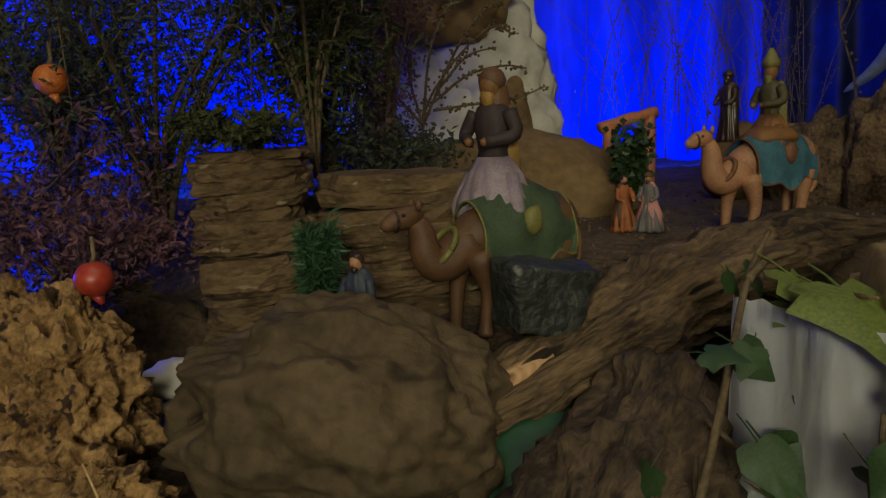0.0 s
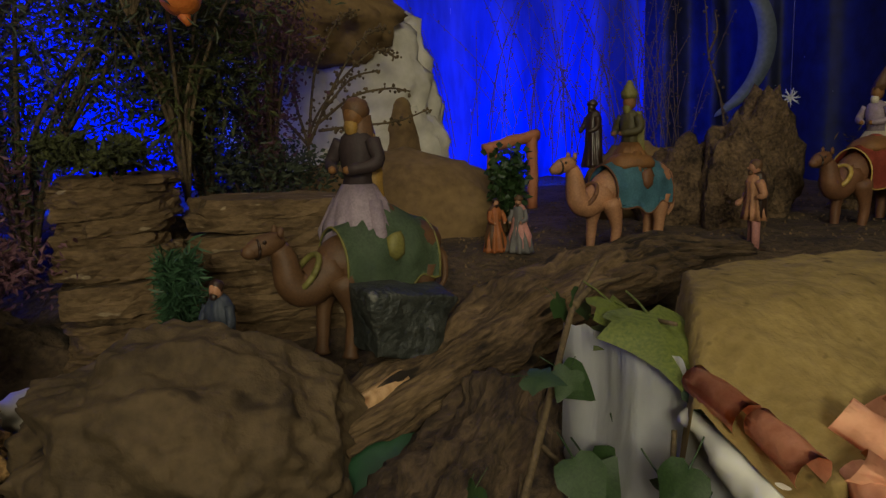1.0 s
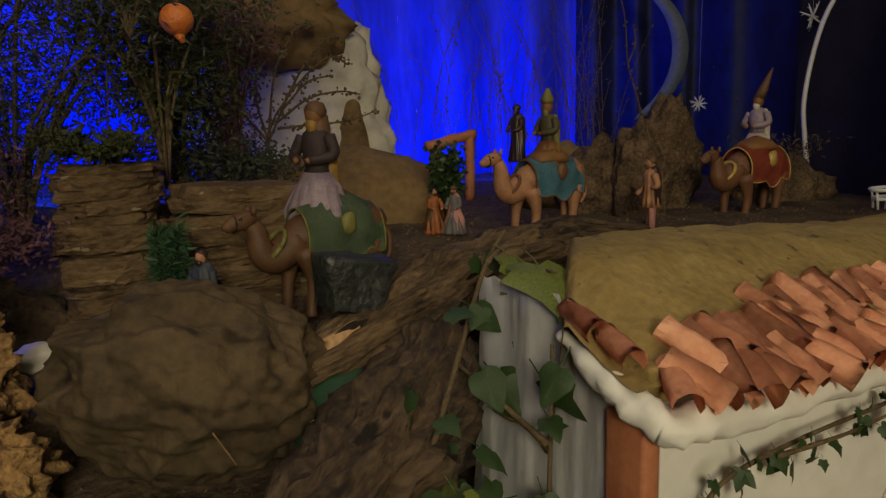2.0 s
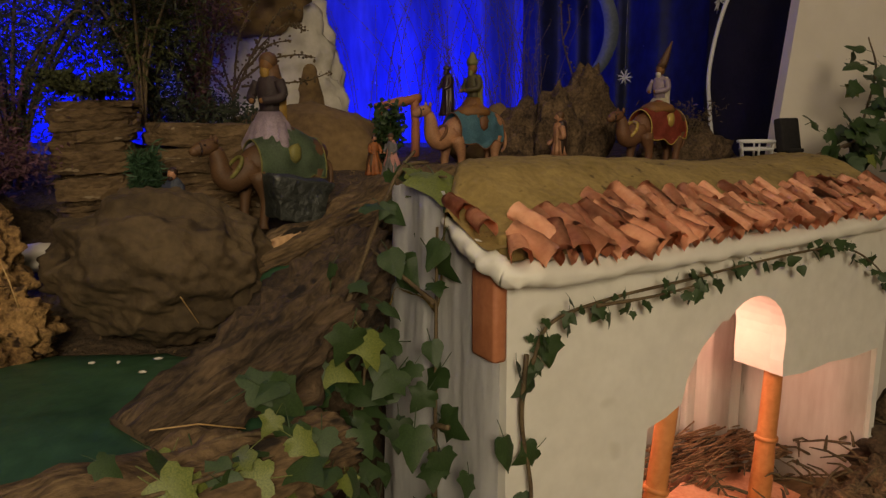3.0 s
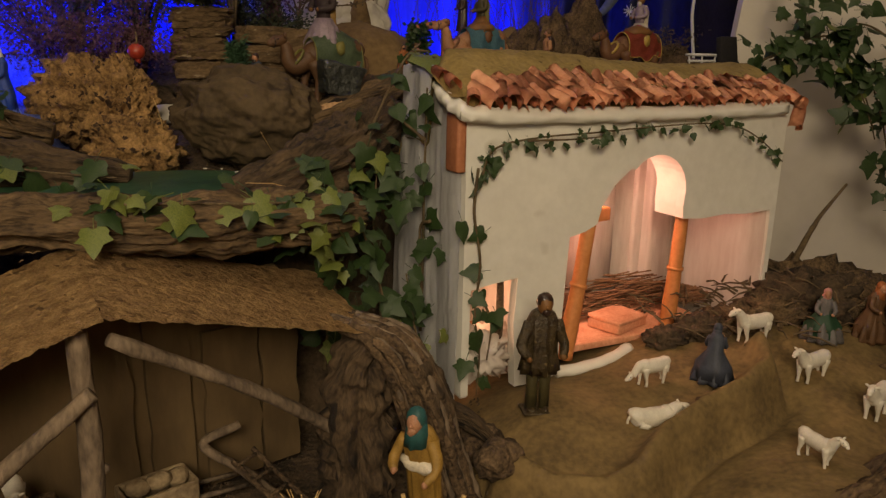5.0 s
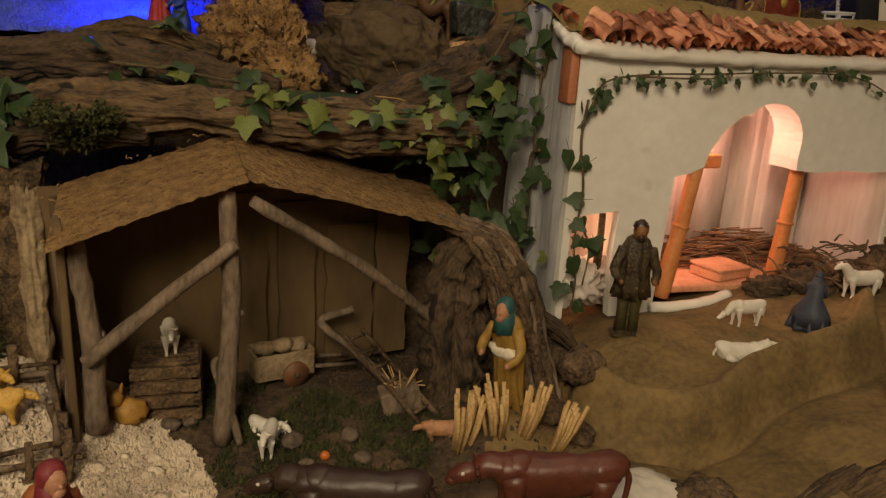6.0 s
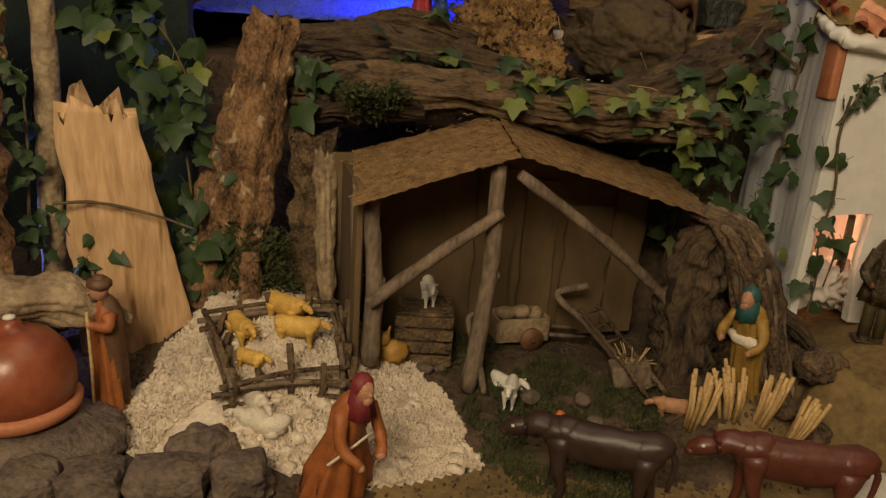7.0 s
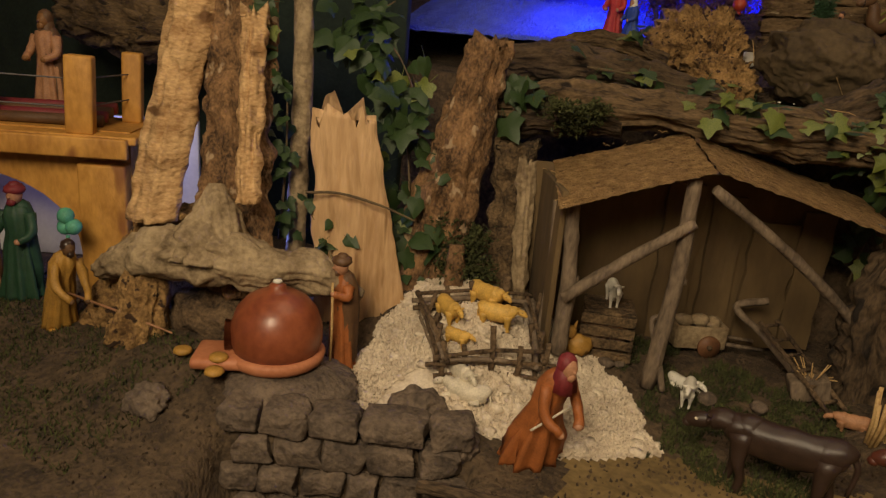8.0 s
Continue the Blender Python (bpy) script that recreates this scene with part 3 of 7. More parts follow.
rock("yellow_cork_rock", (-0.205, 0.365, 1.268), (0.06, 0.04, 0.05), CORK, "crumbling brown-yellow cork at the stream", 5, 0.35, 9, 25, (0, 0, 20), layers=0.2, layer_h=0.014)
# added dark mound, blocks the glowing cloth between the rocks
rock("earth_bank", (-0.16, 0.80, 1.35), (0.26, 0.05, 0.075), SOIL, "added dark bank hiding the blue cloth behind the layered rocks", 5, 0.25, 6, 45, category="earth bank")
# added dark lump, stands for the shade in the gap below the heather
rock("earth_bank", (-0.30, 0.60, 1.31), (0.10, 0.04, 0.06), SOIL, "added dark lump in place of the shaded gap under the heather", 4, 0.25, 6, 47, category="earth bank")
rock("snow_lump", (-0.205, 0.515, 1.314), (0.024, 0.02, 0.016), PEAK, "lump of white artificial snow", 3, 0.3, 5, 43, category="snow")


def log(name, pts, rads, mat, label, n=18, amp=0.35, freq=22, seed=0, flat=0.75, steps=8, category="log"):
    rough = max(rads) > 0.016 and mat is not MUD
    mat = {BARK: LOGBARK, BARKRED: LOGBARKRED}.get(mat, mat)
    line = smooth_line(pts, 16 if rough else steps)
    k = len(rads)
    rs = []
    for i in range(len(line)):
        w = i / (len(line) - 1) * (k - 1)
        a = min(int(w), k - 2)
        rs.append(rads[a] + (rads[a + 1] - rads[a]) * (w - a))
    bm = bmesh.new()
    tube(bm, line, rs, 72 if rough else n, amp * (0.5 if rough else 1), freq, seed, flat=flat, furrow=(0.14 if mat is DRIFT else 0.34) if rough else 0.0)
    return single(name, bm, mat, Matrix(), label, category)


log("bark_log", [(0.03, 0.45, 1.305), (0.12, 0.51, 1.335), (0.20, 0.57, 1.362), (0.30, 0.65, 1.375), (0.38, 0.70, 1.372)], [0.03, 0.04, 0.048, 0.042, 0.02], BARKRED, "split red-brown bark lying under the camels", 22, 0.5, 26, 3, 0.6)
log("bark_log", [(-0.02, 0.17, 1.235), (0.06, 0.25, 1.265), (0.115, 0.36, 1.29), (0.16, 0.46, 1.325)], [0.03, 0.05, 0.052, 0.035], BARK, "broad dark brown bark piece beside the water", 26, 0.5, 30, 5, 0.7)
log("bark_log", [(0.24, 0.66, 1.37), (0.34, 0.70, 1.385), (0.46, 0.74, 1.375)], [0.02, 0.028, 0.015], BARK, "thin bark strip under the blue camel", 18, 0.45, 26, 7, 0.6)
log("bark_chip", [(0.045, 0.448, 1.324), (0.085, 0.478, 1.34)], [0.008, 0.009], PALEWOOD, "short orange split wood chip", 8, 0.2, 40, 8, 0.8, category="wood chip")
log("bark_log", [(-0.46, -0.03, 1.215), (-0.33, 0.0, 1.235), (-0.2, 0.02, 1.238), (-0.08, 0.06, 1.228), (0.04, 0.13, 1.222), (0.12, 0.2, 1.215)], [0.03, 0.04, 0.034, 0.036, 0.04, 0.03], BARKRED, "long rough bark log over the shed", 26, 0.6, 30, 11, 0.75)
log("bark_log", [(-0.56, 0.14, 1.275), (-0.42, 0.17, 1.285), (-0.28, 0.2, 1.27), (-0.16, 0.22, 1.255)], [0.03, 0.04, 0.036, 0.02], BARK, "dark bark log behind the long log", 24, 0.55, 28, 13, 0.8)
log("bark_log", [(-0.50, 0.27, 1.31), (-0.40, 0.28, 1.325), (-0.29, 0.31, 1.30)], [0.02, 0.03, 0.02], BARKRED, "red-brown bark strip at the edge of the snow", 20, 0.5, 28, 15, 0.7)
log("bark_log", [(-0.40, -0.03, 1.20), (-0.33, -0.02, 1.215), (-0.24, 0.0, 1.21)], [0.03, 0.036, 0.02], BARK, "short bark piece with moss", 20, 0.5, 28, 16, 0.7)

# painted water
bm = bmesh.new()
wp = smooth_line([(-0.5, 0.17, 0), (-0.3, 0.2, 0), (-0.12, 0.235, 0), (0.02, 0.265, 0), (0.075, 0.34, 0), (0.07, 0.47, 0)], 8)
ww = [0.07, 0.095, 0.15, 0.11, 0.05, 0.028]
rowsv = []
for i, p in enumerate(wp):
    d = (wp[min(i + 1, len(wp) - 1)] - wp[max(i - 1, 0)]).normalized()
    k = i / (len(wp) - 1) * 5
    w = ww[min(4, int(k))] + (ww[min(5, int(k) + 1)] - ww[min(4, int(k))]) * (k - int(k))
    s = Vector((-d.y, d.x, 0))
    rowsv.append([bm.verts.new(p + s * w * k / 4 + Vector((0, 0, 1.252 + 0.07 * soft(0.3, 0.47, p.y) - 0.012 * abs(k / 4) ** 3 + 0.002 * noise.noise((p + s * k) * 30)))) for k in range(-4, 5)])
for a, b in zip(rowsv, rowsv[1:]):
    for j in range(8):
        bm.faces.new((a[j], a[j + 1], b[j + 1], b[j]))
tagged(new("water", mesh_of("water", bm, WATER)), "dark green painted stream", "water", kind="structure")
# snow field, the blue lamp light put into its colour
me = sheet("snow_field", [-1.1 + 0.78 * i / 60 for i in range(61)], [0.27 + 0.7 * i / 55 for i in range(56)], lambda x, y: max(1.318, high_ground(x, y) + 0.012) + 0.006 * fbm(x, y, 30, 3) - 0.08 * soft(-0.36, -0.32, x), [SNOW])
tagged(new("snow_field", me), "rumpled artificial snow, blue light put into its colour", "snow", kind="stuff")


# ---- figures ----
def figure(name, label, x, y, z, turn, h, mats, arms=((0.10, -0.16, 0.55), (-0.10, -0.16, 0.55)), bend=0.0, hat="hood", skirt=0.155, staff=None, legs=False, group="", cat="figurine", load=None):
    """A painted clay figure of height h that faces -y of its own; mats: garment, cloak, face, headwear, extra."""
    bm = bmesh.new()
    hy = -bend * 0.5
    if legs:
        for s in (-1, 1):
            tube(bm, [(0.05 * s, 0, 0.0), (0.052 * s, 0.005, 0.22), (0.05 * s, 0.0, 0.48)], [0.036, 0.045, 0.06], 10, 0.12, 12, 3 + s, mat=4)
            blob(bm, (0.055 * s, -0.03, 0.018), (0.035, 0.06, 0.022), 2, mat=1)
        prof = [(0.145, 0.33), (0.135, 0.42), (0.11, 0.58), (0.125, 0.74), (0.09, 0.81), (0.04, 0.84)]
    else:
        prof = [(skirt, 0.0), (skirt * 0.98, 0.05), (skirt * 0.85, 0.25), (0.115, 0.45), (0.1, 0.58), (0.125, 0.72), (0.095, 0.8), (0.04, 0.84)]
    lathe(bm, prof, 40, folds=0.2, fold_n=9, seed=len(label), mat=0, squash=0.75, lean=(0, hy))
    # cloak down the back
    k = shape(bm)
    lathe(bm, ([(0.125, 0.36), (0.125, 0.45), (0.13, 0.55)] if legs else [(skirt * 0.95, 0.08), (skirt * 0.9, 0.3), (0.13, 0.55)]) + [(0.135, 0.74), (0.09, 0.83), (0.05, 0.86)], 24, c=(0, 0.03, 0), folds=0.1, fold_n=6, seed=2, mat=1, squash=0.72, lean=(0, hy))
    hc = Vector((0, hy * 1.2 - 0.01, 0.905))
    blob(bm, hc, (0.058, 0.066, 0.078), 3, 0.05, 5, 3, mat=2)
    blob(bm, hc + Vector((0, -0.066, -0.005)), (0.012, 0.02, 0.016), 1, mat=2)
    blob(bm, hc + Vector((0, -0.045, -0.05)), (0.036, 0.028, 0.036), 2, 0.15, 6, 5, mat=2 if hat == "hood" and not legs else 3)
    if hat == "hood":
        blob(bm, hc + Vector((0, 0.022, 0.02)), (0.072, 0.07, 0.086), 3, 0.08, 6, 7, mat=3)
        lathe(bm, [(0.095, -0.18), (0.08, -0.08), (0.065, 0.0)], 16, c=hc + Vector((0, 0.03, 0)), folds=0.1, mat=3)
    elif hat == "turban":
        blob(bm, hc + Vector((0, 0.01, 0.05)), (0.082, 0.085, 0.05), 3, 0.14, 8, 7, mat=3)
        blob(bm, hc + Vector((0, 0.01, 0.085)), (0.05, 0.05, 0.035), 2, 0.1, 8, 9, mat=3)
    elif hat == "crown":
        lathe(bm, [(0.066, 0.0), (0.075, 0.05), (0.05, 0.1), (0.018, 0.16), (0.004, 0.17)], 14, c=hc + Vector((0, 0, 0.03)), folds=0.1, fold_n=5, mat=3)
    elif hat == "plume":
        lathe(bm, [(0.066, 0.0), (0.06, 0.07), (0.05, 0.16), (0.012, 0.34)], 12, c=hc + Vector((0, 0.01, 0.03)), folds=0.15, mat=3, lean=(0.05, 0.06))
    else:
        blob(bm, hc + Vector((0, 0.012, 0.022)), (0.064, 0.067, 0.072), 3, 0.15, 9, 7, mat=3)
    for i, (ax, ay, az) in enumerate(arms):
        s = 1 if i == 0 else -1
        sh = Vector((0.105 * s, hy * 0.95, 0.755))
        hand = Vector((ax, ay + hy, az))
        el = (sh + hand) / 2 + Vector((0.05 * s, 0.03, -0.05))
        tube(bm, smooth_line([sh, el, hand], 4), ramp_to(0.048, 0.032, 9), 10, 0.1, 12, i, mat=0 if load is None else 1)
        blob(bm, hand, (0.028, 0.032, 0.03), 2, mat=2)
    if staff:
        tube(bm, [Vector(staff[0]), (Vector(staff[0]) + Vector(staff[1])) / 2 + Vector((0.01, 0, 0)), Vector(staff[1])], 0.011, 7, mat=4)
    if load == "sheaf":
        blob(bm, (0, -0.15, 0.55), (0.15, 0.06, 0.06), 3, 0.08, 6, 3, mat=4, rot=(0, 8, 0))
    off = Vector((len(label), x * 7, y * 5))
    for v in bm.verts:
        if v.co.z < 0.84:
            k = 0.013 * noise.noise(Vector((v.co.x * 16, v.co.y * 16, v.co.z * 6)) + off) + 0.009 * noise.noise(v.co * 26 + off)
            v.co.x += k * (1 if v.co.x > 0 else -1)
            v.co.y += k * (1 if v.co.y > 0 else -1)
    box(bm, (0, 0, 0.006), (0.26, 0.2, 0.016), bevel=0.006, mat=1)
    bmesh.ops.scale(bm, vec=(h, h, h), verts=bm.verts)
    return single(name, bm, list(mats), pose(x, y, z, 0, 0, turn), label, cat, group)


def rider(label, x, y, z, turn, h, mats, hat):
    """A seated clay rider, skirt spread over the saddle."""
    bm = bmesh.new()
    lathe(bm, [(0.27, -0.06), (0.25, 0.05), (0.19, 0.2), (0.115, 0.32)], 40, folds=0.2, fold_n=13, seed=4, mat=0, squash=0.85)
    for s in (-1, 1):
        tube(bm, [(0.14 * s, -0.03, 0.2), (0.23 * s, -0.1, 0.0), (0.22 * s, -0.09, -0.18)], [0.06, 0.05, 0.035], 10, 0.15, 10, s, mat=0)
    lathe(bm, [(0.115, 0.26), (0.095, 0.36), (0.13, 0.54), (0.105, 0.63), (0.045, 0.68)], 20, folds=0.1, mat=1, squash=0.8)
    for s in (-1, 1):
        tube(bm, smooth_line([(0.13 * s, 0, 0.6), (0.19 * s, -0.04, 0.46), (0.06 * s, -0.18, 0.42)], 4), ramp_to(0.055, 0.035, 9), 9, mat=1)
        blob(bm, (0.06 * s, -0.19, 0.42), (0.03, 0.03, 0.03), 1, mat=2)
    lathe(bm, [(0.16, 0.12), (0.14, 0.3), (0.14, 0.55), (0.08, 0.66)], 18, c=(0, 0.07, 0), folds=0.12, mat=4, squash=0.5)
    hc = Vector((0, -0.01, 0.765))
    blob(bm, hc, (0.07, 0.078, 0.09), 3, 0.05, 5, 3, mat=2)
    blob(bm, hc + Vector((0, -0.04, -0.075)), (0.05, 0.04, 0.07), 2, 0.15, 6, 4, mat=4)
    if hat == "crown":
        lathe(bm, [(0.08, 0.0), (0.09, 0.06), (0.06, 0.12), (0.02, 0.2)], 14, c=hc + Vector((0, 0, 0.04)), folds=0.12, fold_n=5, mat=3)
    elif hat == "plume":
        lathe(bm, [(0.078, 0.0), (0.075, 0.1), (0.055, 0.22), (0.012, 0.42)], 12, c=hc + Vector((0, 0.01, 0.03)), folds=0.15, mat=3, lean=(0.12, 0.1))
    else:
        blob(bm, hc + Vector((0, 0.02, 0.035)), (0.088, 0.09, 0.085), 3, 0.12, 7, 5, mat=3)
        lathe(bm, [(0.12, -0.26), (0.1, -0.12), (0.08, 0.0)], 14, c=hc + Vector((0, 0.05, 0)), folds=0.12, mat=3)
    bmesh.ops.scale(bm, vec=(h, h, h), verts=bm.verts)
    return single("king_figurine", bm, list(mats), pose(x, y, z, 0, 0, turn), label, "figurine", "riding kings")


def camel(label, x, y, z, turn, h, coat, blanket, trim, low=0.0, saddle=True):
    """Faces -y of its own; h: height of the back."""
    bm = bmesh.new()
    body = [(0, 0.52, 0.70), (0, 0.42, 0.78), (0, 0.2, 0.82), (0, -0.1, 0.80), (0, -0.34, 0.74), (0, -0.46, 0.68)]
    line = smooth_line(body, 4)
    rs = [0.08, 0.16, 0.2, 0.22, 0.23, 0.24, 0.25, 0.25, 0.25, 0.25, 0.24, 0.24, 0.23, 0.22, 0.21, 0.2, 0.19, 0.17, 0.15, 0.13, 0.08][: len(line)]
    tube(bm, line, rs, 16, 0.05, 4, 2)
    blob(bm, (0, 0.08, 1.0), (0.16, 0.22, 0.18), 3, 0.08, 4, 1)
    neck = smooth_line([(0, -0.36, 0.72), (0, -0.58, 0.62 - low * 0.2), (0, -0.72, 0.72 - low * 0.4), (0, -0.76, 1.0 - low * 0.8), (0, -0.80, 1.14 - low)], 5)
    tube(bm, neck, ramp_to(0.17, 0.075, len(neck)), 12, 0.06, 6, 4)
    blob(bm, (0, -0.90, 1.17 - low), (0.075, 0.16, 0.085), 3, 0.08, 5, 5, rot=(12, 0, 0))
    blob(bm, (0, -1.02, 1.13 - low), (0.055, 0.07, 0.055), 2, 0.05, 5, 6)
    for s in (-1, 1):
        blob(bm, (0.06 * s, -0.80, 1.26 - low), (0.02, 0.03, 0.05), 1)
        blob(bm, (0.07 * s, -0.93, 1.20 - low), (0.014, 0.02, 0.018), 1, mat=3)
        for yy, st in ((-0.36, 0.06 * s), (0.40, -0.05 * s)):
            tube(bm, smooth_line([(0.13 * s, yy, 0.66), (0.14 * s, yy + 0.02 + st, 0.36), (0.13 * s, yy + st - 0.01, 0.1), (0.13 * s, yy + st - 0.02, 0.0)], 3), [0.13, 0.11, 0.085, 0.065, 0.06, 0.055, 0.05, 0.05, 0.06, 0.07][:10], 10, 0.05, 6, 3)
    tube(bm, smooth_line([(0, 0.54, 0.76), (0.02, 0.66, 0.7), (0.05, 0.66, 0.5), (0.06, 0.58, 0.4)], 4), ramp_to(0.04, 0.02, 13), 7)
    # blanket draped over back and flanks
    k = shape(bm)
    cols = []
    for i in range(17):
        yy = -0.36 + 0.84 * i / 16
        col = []
        for j in range(19):
            a = math.radians(-112 + 224 * j / 18)
            edge = abs(j - 9) / 9
            end = min(i, 16 - i) / 8
            rr = 0.245 + 0.03 * min(1, end * 2) + 0.014 * math.sin(i * 1.1 + j * 0.5) * edge
            hump = 0.14 * math.exp(-((yy - 0.08) / 0.2) ** 2) * max(0, math.cos(a)) ** 2
            col.append(bm.verts.new((rr * math.sin(a), yy, 0.78 + rr * math.cos(a) * (1.0 if abs(a) < 1.57 else 1.5 + 0.9 * end) + hump - 0.04 * edge * (1 + math.sin(i * 0.9)))))
        cols.append(col)
    for a, b in zip(cols, cols[1:]):
        for j in range(18):
            bm.faces.new((a[j], a[j + 1], b[j + 1], b[j]))
    r = bmesh.ops.solidify(bm, geom=bm.faces[k:], thickness=0.025)
    dye(bm, k, 1)
    for s in (0, -1):
        tube(bm, [v.co.copy() for v in (cols[s])], 0.010, 6, mat=2)
    for j in (0, -1):
        tube(bm, [c[j].co.copy() for c in cols], 0.010, 6, mat=2)
    blob(bm, (-0.26, 0.06, 0.86), (0.05, 0.08, 0.12), 2, 0.2, 6, 4, mat=2)
    blob(bm, (0.26, 0.06, 0.86), (0.05, 0.08, 0.12), 2, 0.2, 6, 4, mat=2)
    if saddle:
        lathe(bm, [(0.24, 0.98), (0.255, 1.03), (0.2, 1.1), (0.1, 1.15)], 22, c=(0, 0.05, 0), folds=0.1, fold_n=5, mat=4, squash=1.25)
    # neck collar and bridle
    tube(bm, [Vector((0.15 * math.cos(a), -0.60 + 0.1 * math.sin(a), 0.70 + 0.13 * math.sin(a))) for a in [2 * math.pi * i / 16 for i in range(17)]], 0.026, 6, mat=2)
    tube(bm, [Vector((0.075 * math.cos(a), -0.97, 1.15 - low + 0.075 * math.sin(a))) for a in [2 * math.pi * i / 12 for i in range(13)]], 0.012, 5, mat=3)
    bmesh.ops.scale(bm, vec=(h, h, h), verts=bm.verts)
    return single("camel_figurine", bm, [coat, blanket, trim, DARKBROWN, SADDLE], pose(x, y, z, 0, 0, turn), label, "camel figurine", "camels of the kings")


def beast(name, label, x, y, z, turn, length, mats, fat=0.26, leg=0.42, neck_up=0.2, head=0.13, horns=False, ears=0.07, tail=True, graze=False, lying=False, woolly=0.0, category="", group=""):
    """A four-legged figurine, facing -y of its own, of unit body length times length."""
    bm = bmesh.new()
    L0 = leg + fat * 0.75
    if lying:
        L0 = fat * 0.8
    line = smooth_line([(0, 0.52, L0), (0, 0.44, L0 + 0.04), (0, 0.2, L0), (0, -0.12, L0 - 0.01), (0, -0.38, L0 + 0.02), (0, -0.5, L0 + 0.02)], 3)
    prof = [0.3, 0.7, 0.84, 0.88, 0.88, 0.9, 0.93, 0.96, 0.95, 0.92, 0.9, 0.88, 0.86, 0.8, 0.66, 0.4]
    tube(bm, line, [fat * p for p in prof], 16, 0.04 + woolly, 6 + 20 * woolly, 3, flat=1.12)
    blob(bm, (0, 0.36, L0 + 0.03), (fat * 0.9, 0.18, fat * 1.0), 3, 0.05 + woolly, 5, 2)
    blob(bm, (0, -0.30, L0 + 0.03), (fat * 0.88, 0.16, fat * 1.02), 3, 0.05 + woolly, 5, 8)
    ny, nz = (-0.72, L0 - 0.22) if graze else (-0.62, L0 + neck_up)
    nk = smooth_line([(0, -0.36, L0 + 0.03), (0, -0.5, L0 + 0.06 + (0 if graze else neck_up * 0.5)), (0, ny, nz)], 4)
    tube(bm, nk, ramp_to(fat * 0.8, head * 0.85, len(nk)), 12, 0.04 + woolly, 6, 4)
    dip = -30 if not graze else -70
    blob(bm, (0, ny - head * 0.9, nz - head * 0.25), (head * 0.72, head * 1.35, head * 0.75), 3, 0.06, 4, 5, rot=(-dip * 0.6, 0, 0), mat=1)
    blob(bm, (0, ny - head * 1.9, nz - head * 0.85), (head * 0.5, head * 0.5, head * 0.45), 2, 0.05, 4, 6, mat=1)
    for s in (-1, 1):
        blob(bm, (head * 0.95 * s, ny - head * 0.1, nz + head * 0.35), (ears, ears * 0.4, ears * 0.5), 2, rot=(0, -20 * s, 0), mat=1)
        blob(bm, (head * 0.6 * s, ny - head * 1.15, nz), (0.014, 0.02, 0.018), 1, mat=2)
        if horns:
            tube(bm, smooth_line([(head * 0.5 * s, ny, nz + head * 0.6), (head * 0.85 * s, ny - 0.01, nz + head * 0.75), (head * 0.95 * s, ny - 0.03, nz + head * 0.95)], 3), ramp_to(0.025, 0.008, 7), 6, mat=1)
        for yy, st in ((-0.34, 0.05 * s), (0.38, -0.05 * s)):
            if lying:
                tube(bm, [(fat * 0.75 * s, yy, 0.1), (fat * 0.95 * s, yy - 0.15, 0.05), (fat * 0.8 * s, yy - 0.26, 0.03)], [0.09, 0.06, 0.04], 8)
            else:
                tube(bm, smooth_line([(fat * 0.55 * s, yy, L0), (fat * 0.58 * s, yy + st * 0.5, leg * 0.72), (fat * 0.55 * s, yy + st + 0.02, leg * 0.34), (fat * 0.55 * s, yy + st, 0.0)], 3), [fat * 0.6, fat * 0.52, fat * 0.4, fat * 0.31, fat * 0.26, fat * 0.23, fat * 0.21, fat * 0.2, fat * 0.2, fat * 0.23], 10, 0.05, 6, 2)
    if tail:
        tube(bm, smooth_line([(0, 0.53, L0 + 0.1), (0.01, 0.6, L0 - 0.05), (0.02, 0.57, L0 - 0.3)], 4), ramp_to(0.035, 0.022, 9), 6)
    if horns:
        for v in bm.verts:
            k = soft(-0.75, -0.35, v.co.y) * soft(leg * 0.6, leg, v.co.z)
            v.co.x *= 1 - 0.2 * k
            if v.co.z > L0:
                v.co.z = L0 + (v.co.z - L0) * (1 - 0.2 * k)
            v.co.z += 0.03 * k * noise.noise(v.co * 5)
            v.co.x += 0.03 * k * noise.noise(v.co * 7)
    bmesh.ops.scale(bm, vec=(length,) * 3, verts=bm.verts)
    return single(name, bm, list(mats), pose(x, y, z, 0, 0, turn), label, category or name.split("_")[0] + " figurine", group)


CAMELS = (("camel figurine with a green blanket, stepping along bark", 0.062, 0.575, 1.335, -58, 0.104, BROWN, GREENCLOTH, OLIVE, 0.22, False),
          ("tan camel figurine with a turquoise blanket", 0.338, 0.775, 1.372, -64, 0.098, TAN, BLUECLOTH, DARKTAN, 0.12),
          ("brown camel figurine with a red blanket", 0.69, 0.885, 1.366, -66, 0.108, DARKTAN, REDBLANKET, GOLD, 0.25))
for c in CAMELS:
    camel(*c)
rider("king figurine in a pale pleated skirt and dark bodice", 0.052, 0.582, 1.434, -34, 0.126, (LILAC, PLUM, SADDLE, BROWN, OCHREROBE), "hood")
rider("bearded king figurine in ochre robe and pointed crown", 0.343, 0.782, 1.464, -64, 0.099, (SADDLE, DARKOLIVE, SADDLE, OLIVE, OLIVE), "crown")
rider("king figurine with a tall pointed plume", 0.70, 0.895, 1.462, -66, 0.108, (CREAM, LILAC, SADDLE, BROWN, CREAM), "plume")
figure("page_figurine", "dark page figurine riding behind the king", 0.305, 0.80, 1.468, -60, 0.075, (DARKBROWN, DARKBROWN, DARKBROWN, DARKBROWN, BROWN), hat="turban")
